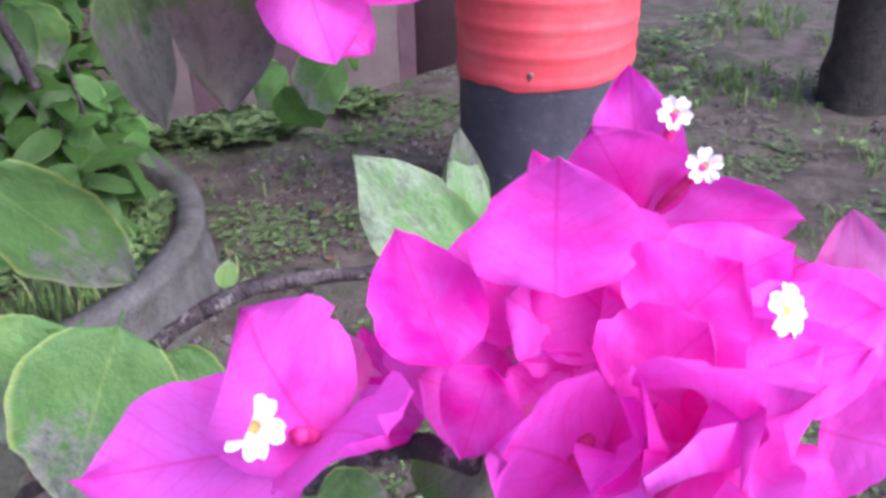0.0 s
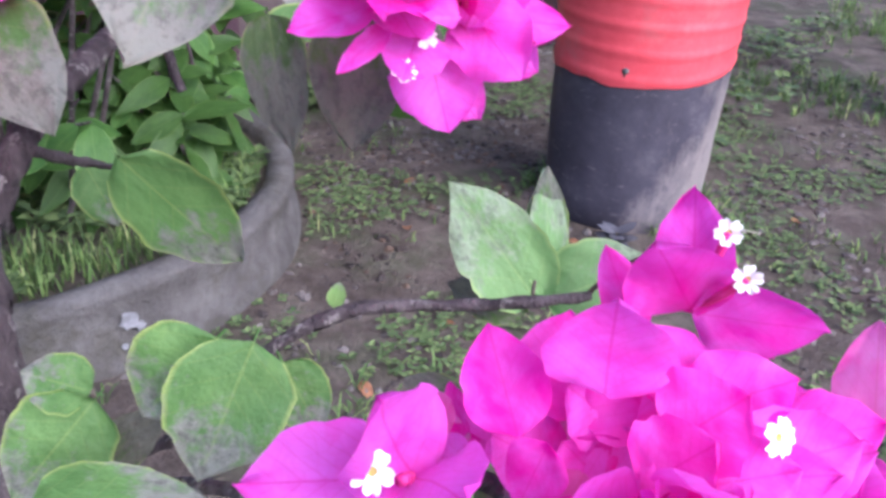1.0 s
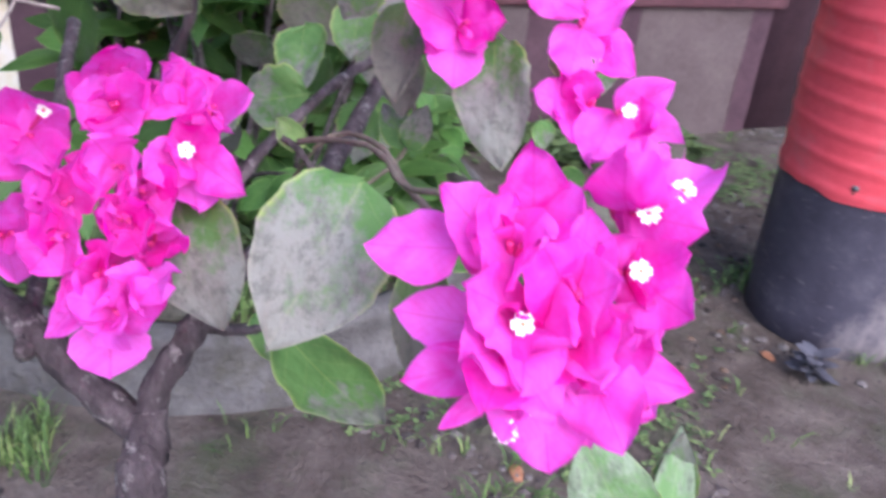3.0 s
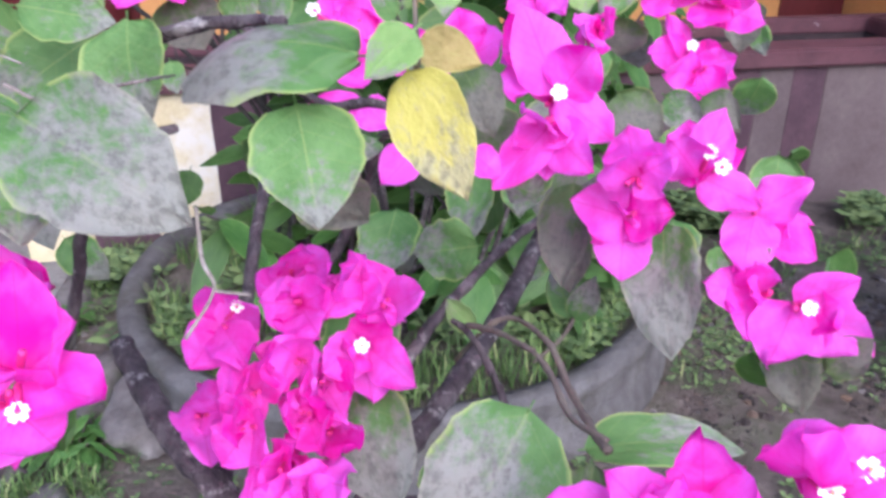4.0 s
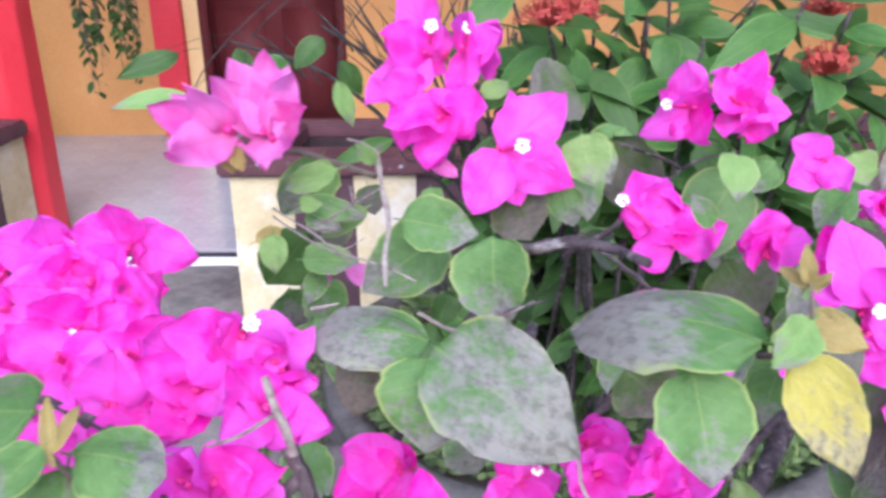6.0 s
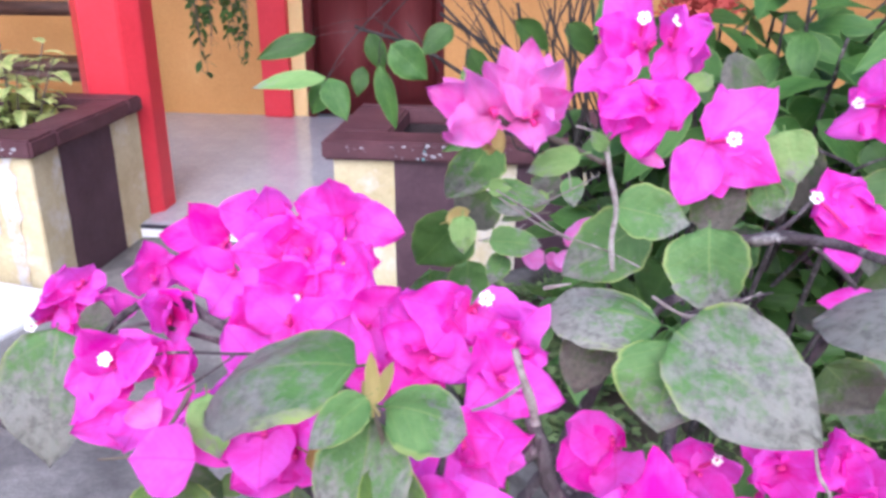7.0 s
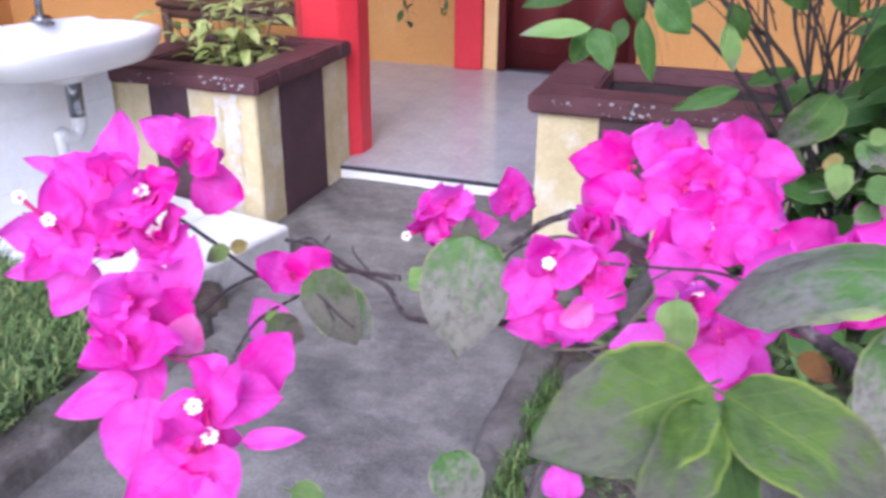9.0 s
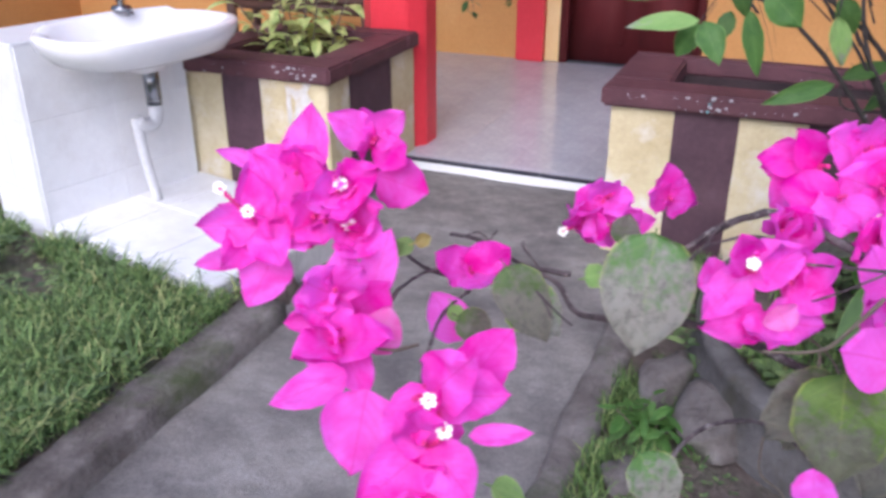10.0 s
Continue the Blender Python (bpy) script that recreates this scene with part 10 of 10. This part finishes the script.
def tufts(name, spots, label, material, height, count_range, width):
    """Grass in tufts: bent blades fan out from each foot."""
    rnd = random.Random(len(spots) + 3)
    verts, faces = [], []
    for x, y, z in spots:
        size = height * rnd.uniform(0.5, 1.3)
        for i in range(rnd.randrange(*count_range)):
            a = rnd.uniform(0, 6.283)
            h = size * rnd.uniform(0.5, 1.1)
            out = h * rnd.uniform(0.25, 1.7)
            w = width * rnd.uniform(0.6, 1.4)
            fx, fy = x + rnd.gauss(0, 0.008), y + rnd.gauss(0, 0.008)
            dx, dy = math.cos(a), math.sin(a)
            n = len(verts)
            for f, up, k in ((0.0, -0.03, 0.7), (0.25, 0.55, 1.0), (0.62, 0.9, 0.75)):
                cx, cy, cz = fx + dx * out * f, fy + dy * out * f, z + h * up
                verts += [(cx - dy * w * k, cy + dx * w * k, cz), (cx + dy * w * k, cy - dx * w * k, cz)]
            verts.append((fx + dx * out, fy + dy * out, z + h * rnd.uniform(0.55, 1.0)))
            faces += [(n, n + 1, n + 3, n + 2), (n + 2, n + 3, n + 5, n + 4), (n + 4, n + 5, n + 6)]
    me = bpy.data.meshes.new(name)
    me.from_pydata(verts, [], faces)
    me.materials.append(material)
    return tagged(new(name, me), label, "grass", kind="stuff")


def crumbs(name, spots, label, material=None):
    """Clods and crumbs of soil, half sunk in the ground."""
    rnd = random.Random(77)
    bm = bmesh.new()
    bmesh.ops.create_icosphere(bm, subdivisions=1, radius=1)
    vs, fs = [v.co.copy() for v in bm.verts], [[v.index for v in f.verts] for f in bm.faces]
    bm.free()
    verts, faces = [], []
    for x, y, z in spots:
        s = 0.003 + 0.011 * rnd.random() ** 3
        n = len(verts)
        for c in vs:
            k = s * rnd.uniform(0.7, 1.25)
            verts.append((x + c.x * k * 1.2, y + c.y * k * 1.2, z + c.z * k * 0.8))
        faces += [[n + i for i in f] for f in fs]
    me = bpy.data.meshes.new(name)
    me.from_pydata(verts, [], faces)
    me.materials.append(material or M_clod)
    return tagged(new(name, me), label, "soil", kind="stuff")


def weeds(name, spots, label, size, height):
    """Low creeping weeds: rosettes of small rounded leaves."""
    rnd = random.Random(len(spots) + 7)
    verts, faces = [], []
    for x, y, z in spots:
        k = rnd.randrange(3, 6)
        a0 = rnd.uniform(0, 6.283)
        hh = height * rnd.uniform(0.3, 1.2)
        for i in range(k):
            a = a0 + i * 6.283 / k + rnd.uniform(-0.4, 0.4)
            L = size * rnd.uniform(0.6, 1.4)
            dx, dy = math.cos(a), math.sin(a)
            w = L * 0.36
            up = rnd.uniform(-0.1, 0.6) * L
            n = len(verts)
            bx, by, bz = x + dx * L * 0.15, y + dy * L * 0.15, z + hh
            verts += [(bx, by, bz), (bx + dx * L * 0.3 - dy * w, by + dy * L * 0.3 + dx * w, bz + up * 0.5), (bx + dx * L * 0.68 - dy * w * 0.7, by + dy * L * 0.68 + dx * w * 0.7, bz + up * 0.75), (bx + dx * L, by + dy * L, bz + up * 0.7),
                      (bx + dx * L * 0.68 + dy * w * 0.7, by + dy * L * 0.68 - dx * w * 0.7, bz + up * 0.75), (bx + dx * L * 0.3 + dy * w, by + dy * L * 0.3 - dx * w, bz + up * 0.5)]
            faces += [(n, n + 1, n + 2, n + 3), (n, n + 3, n + 4, n + 5)]
    me = bpy.data.meshes.new(name)
    me.from_pydata(verts, [], faces)
    me.materials.append(M_weed)
    return tagged(new(name, me), label, "weeds", kind="stuff")


def scatter(n, seed, inside, a_range, b_range, clump=0.0, freq=3.0, height=None):
    rnd = random.Random(seed)
    found = []
    tries = 0
    while len(found) < n and tries < n * 30:
        tries += 1
        a, b = rnd.uniform(*a_range), rnd.uniform(*b_range)
        p = at_house(a, b)
        if not inside(a, b, p):
            continue
        if clump and noise.noise(Vector((p.x * freq, p.y * freq, seed))) < clump * rnd.random():
            continue
        found.append((p.x, p.y, height(p) if height else ground_height(p.x, p.y)))
    return found


POT = Vector((-0.96, 1.682, 0))


def off_pot(p, r=0.735):
    return (Vector((p.x, p.y, 0)) - POT).length > r


def on_sink(a, b):
    """Whether a spot lies under the tiled step, the basin's wall or the planter behind."""
    q = Vector((a - SINK_AT[0], b - SINK_AT[1], 0))
    q.rotate(Matrix.Rotation(radians(12.4), 3, "Z"))
    return -0.32 < q.x < 0.85 and q.y > -0.68 or (a > -0.75 and b > -0.70)


tufts("grass_lawn", scatter(7200, 1, lambda a, b, p: not on_sink(a, b), (-1.9, 0.09), (-3.2, -0.5), 0.2, 6.0),
      "uneven green lawn grass in tufts beside the path", M_lawn, 0.075, (6, 12), 0.0021)
tufts("grass_edge", scatter(1000, 13, lambda a, b, p: not on_sink(a, b), (-0.35, 0.085), (-3.2, -0.9)),
      "longer lawn grass along the kerb and the tiled step", M_lawn, 0.085, (6, 12), 0.0022)
weeds("lawn_weeds", scatter(1500, 2, lambda a, b, p: not on_sink(a, b), (-1.9, 0.09), (-3.2, -0.5), -0.1, 3), "broad-leaved weeds in the lawn", 0.022, 0.06)
blades("planter_grass", scatter(4200, 3, lambda a, b, p: not off_pot(p, 0.63), (1.2, 2.9), (-2.1, -0.5), 0.1, 4, lambda p: 0.172),
       "green grass growing inside the round planter", "grass", M_grass, 0.07, 0.05, 0.002, 0.9)
weeds("planter_weeds", scatter(800, 4, lambda a, b, p: not off_pot(p, 0.63), (1.2, 2.9), (-2.1, -0.5), 0.1, 4, lambda p: 0.172), "small green weeds inside the round planter", 0.03, 0.04)
weeds("soil_weeds", scatter(5200, 5, lambda a, b, p: off_pot(p) and b < -0.56 and (p - Vector((0.545, 2.226, 0))).length > 0.22, (1.0, 5.4), (-3.8, -0.55), 0.7, 2.6),
      "patches of small creeping weeds on bare soil", 0.0125, 0.010)
ON_SOIL = lambda a, b, p: off_pot(p) and b < -0.56 and (p - Vector((0.545, 2.226, 0))).length > 0.22
tufts("soil_grass", scatter(900, 6, ON_SOIL, (1.0, 5.8), (-3.8, -0.55), 0.65, 2.2), "thin grass tufts on bare soil", M_grass, 0.036, (3, 7), 0.0016)
tufts("far_grass", scatter(500, 9, lambda a, b, p: p.y > 2.1 and p.x > 0.6 and ON_SOIL(a, b, p), (3.0, 7.5), (-4.5, -0.7), 0.3, 1.3), "low grass beyond the drum", M_grass, 0.065, (6, 12), 0.002)
weeds("bank_weeds", scatter(700, 11, lambda a, b, p: p.y > 2.6 and p.x > 0.65, (3.4, 8.5), (-5.0, -0.9), 0.25, 1.6), "leafy weeds over rough soil beyond the drum", 0.035, 0.07)
crumbs("soil_crumbs", scatter(7000, 10, ON_SOIL, (1.0, 5.8), (-3.8, -0.55), 0.1, 2.6), "loose crumbs and clods of damp soil")
blades("path_edge_grass", scatter(2600, 7, lambda a, b, p: off_pot(p), (1.22, 1.70), (-2.4, -0.58), 0.25, 5), "grass along the broken path edge", "grass", M_grass, 0.06, 0.03, 0.002, 1.0)
weeds("wall_foot_weeds", scatter(520, 8, lambda a, b, p: off_pot(p), (1.05, 3.9), (-0.85, -0.53), 0.2, 3), "leafy weeds at the foot of the planter", 0.04, 0.06)

CLUMP = random.Random(31)
weeds("path_edge_weeds", [(-1.284 + CLUMP.gauss(0, 0.05), 1.128 + CLUMP.gauss(0, 0.05), 0.03 + 0.05 * CLUMP.random()) for i in range(34)], "bright leafy weed clump at the broken path edge", 0.04, 0.05)


def round_drum(n, seed):
    rnd = random.Random(seed)
    out = []
    for i in range(n):
        a, r = rnd.uniform(0, 6.283), 0.205 + 0.07 * rnd.random() ** 2
        x, y = 0.545 + r * math.cos(a), 2.226 + r * math.sin(a)
        if noise.noise(Vector((math.cos(a) * 1.7, math.sin(a) * 1.7, 4.2))) > -0.15:
            out.append((x, y, ground_height(x, y)))
    return out


tufts("drum_foot_grass", round_drum(170, 5), "thin grass round the foot of the drum", M_grass, 0.05, (3, 8), 0.0015)
crumbs("leaf_litter", [q for q in scatter(5200, 12, ON_SOIL, (1.6, 4.4), (-2.6, -0.55), 0.0, 3.0) if -0.29 < q[0] < 0.38 and 1.65 < q[1] < 2.6 and noise.noise(Vector((q[0] * 5, q[1] * 5, 1.0))) > -0.2], "dark leaf litter and crumbs on the soil", M_litter)


def stone(at, size, seed):
    bm = bmesh.new()
    bmesh.ops.create_icosphere(bm, subdivisions=3, radius=1)
    for v in bm.verts:
        v.co *= 1 + 0.35 * noise.noise(v.co * 1.3 + Vector((seed, 0, 0))) + 0.1 * noise.noise(v.co * 4 + Vector((seed, 0, 0)))
        v.co = Vector((v.co.x * size[0], v.co.y * size[1], v.co.z * size[2]))
    ob = new("stone", mesh_of("stone", bm, M_kerb))
    ob.matrix_basis = Matrix.Translation(at) @ Matrix.Rotation(seed, 4, "Z")
    return tagged(ob, "rough grey stone lying beside the path", "stone", "loose stones along the path")


for a, b, s, k in ((1.354, -1.409, (0.13, 0.06, 0.07), 2.1), (1.475, -1.545, (0.15, 0.085, 0.075), 2.6), (1.321, -1.8, (0.06, 0.045, 0.035), 2.2), (1.41, -2.023, (0.06, 0.045, 0.035), 3.1)):
    p = at_house(a, b)
    stone((p.x, p.y, ground_height(p.x, p.y) + s[2] * 0.4), s, k)


def dry_leaf(x, y, turn, size):
    z = ground_height(x, y) + 0.008
    bm = blade_sheet(size, size * 0.5, lance_shape, 0.4, 0.7, 0.2, turn, 4, 7)
    ob = new("fallen_leaf", mesh_of("fallen_leaf", bm, M_dead))
    ob.matrix_basis = Matrix.Translation((x, y, z)) @ Matrix.Rotation(turn, 4, "Z")
    return tagged(ob, "dry orange-brown fallen leaf on the soil", "leaf", "fallen leaves")


M_dead = surface("dry_leaf", [(0.3, (0.2, 0.08, 0.04)), (0.7, (0.36, 0.17, 0.09))], 60, 0.8)
for x, y, r in ((0.011, 1.897, 0.4), (0.181, 1.514, 1.5), (0.872, 1.788, 2.6), (0.743, 1.346, 0.2), (0.035, 1.264, 3.9), (1.013, 2.202, 5.0), (0.412, 1.94, 4.4), (-0.024, 2.218, 2.0)):
    dry_leaf(x, y, r, 0.05)

for x, y, r in ((0.002, 1.08, 0.5), (0.673, 1.145, 2.0)):
    bm = blade_sheet(0.03, 0.024, bract_shape, 0.3, 0.5, 0.2, r, 5, 8)
    ob = new("fallen_bract", mesh_of("fallen_bract", bm, M_bract))
    ob.matrix_basis = Matrix.Translation((x, y, ground_height(x, y) + 0.008)) @ Matrix.Rotation(r, 4, "Z")
    tagged(ob, "fallen magenta petal on the soil", "petal", "fallen petals")

stick = new("stick", mesh_of("stick", tube([(0, 0, 0), (0.05, 0.03, 0.006), (0.11, 0.04, 0.0)], 0.006, 0.004, 7, 0.2), M_dry_twig))
stick.location = (0.803, 2.049, ground_height(0.803, 2.049) + 0.008)
tagged(stick, "short pale dry stick lying on soil beside the drum", "stick")


def purple_weed(x, y):
    t = thing("weed", (x, y, ground_height(x, y)), "small purple-grey leafy weed on bare soil", "weed")
    rnd = random.Random(2)
    lf = mesh_of("leaf", blade_sheet(0.05, 0.03, leaf_shape, 0.2, 0.6, 0.15, 1.0, 4, 6), M_purple)
    part("stem", tube([(0, 0, -0.01), (0.004, 0.002, 0.03), (0.0, 0.006, 0.06)], 0.003, 0.002, 6, 0.1), M_twig, t)
    for i in range(18):
        a = i * 2.4
        p = Vector((0.004 * math.cos(a), 0.004 * math.sin(a), 0.012 + 0.0028 * i))
        side = Vector((math.cos(a), math.sin(a), 0.25 + 0.03 * i))
        rot, _ = frame_along(p, p + side, Vector((0, 0, 1)))
        ob = new("leaf", lf)
        ob.parent = t
        ob.matrix_basis = Matrix.Translation(p) @ rot @ Matrix.Scale(rnd.uniform(0.8, 1.3), 4)


purple_weed(0.528, 1.904)


def path_weed(a, b, size, seed):
    p0 = at_house(a, b)
    t = thing("weed", (p0.x, p0.y, ground_height(p0.x, p0.y)), "bright green leafy weed beside the path", "weed", "leafy weeds beside the path")
    rnd = random.Random(seed)
    lf = mesh_of("leaf", blade_sheet(size, size * 0.34, lance_shape, 0.2, 0.7, 0.2, seed, 4, 7), LEAF["fresh"])
    for s in range(6):
        top = Vector((rnd.uniform(-1, 1) * size, rnd.uniform(-1, 1) * size, rnd.uniform(0.7, 1.5) * size))
        part("stem", tube([(0, 0, -0.01), top * 0.5 + Vector((0, 0, 0.1 * size)), top], 0.0025, 0.0015, 5, 0.1, s), M_twig, t)
        for i in range(7):
            f = 0.35 + 0.65 * i / 6
            p = top * f
            ang = i * 2.4 + s
            side = Vector((math.cos(ang), math.sin(ang), rnd.uniform(-0.4, 0.5)))
            rot, _ = frame_along(p, p + side, Vector((0, 0, 1)) + side * 0.2)
            ob = new("leaf", lf)
            ob.parent = t
            ob.matrix_basis = Matrix.Translation(p) @ rot @ Matrix.Scale(rnd.uniform(0.6, 1.1), 4)


path_weed(1.342, -1.649, 0.07, 1)
path_weed(1.307, -1.574, 0.055, 2)
path_weed(1.221, -1.063, 0.05, 3)
path_weed(0.231, -1.674, 0.035, 4)
path_weed(0.256, -2.21, 0.04, 5)
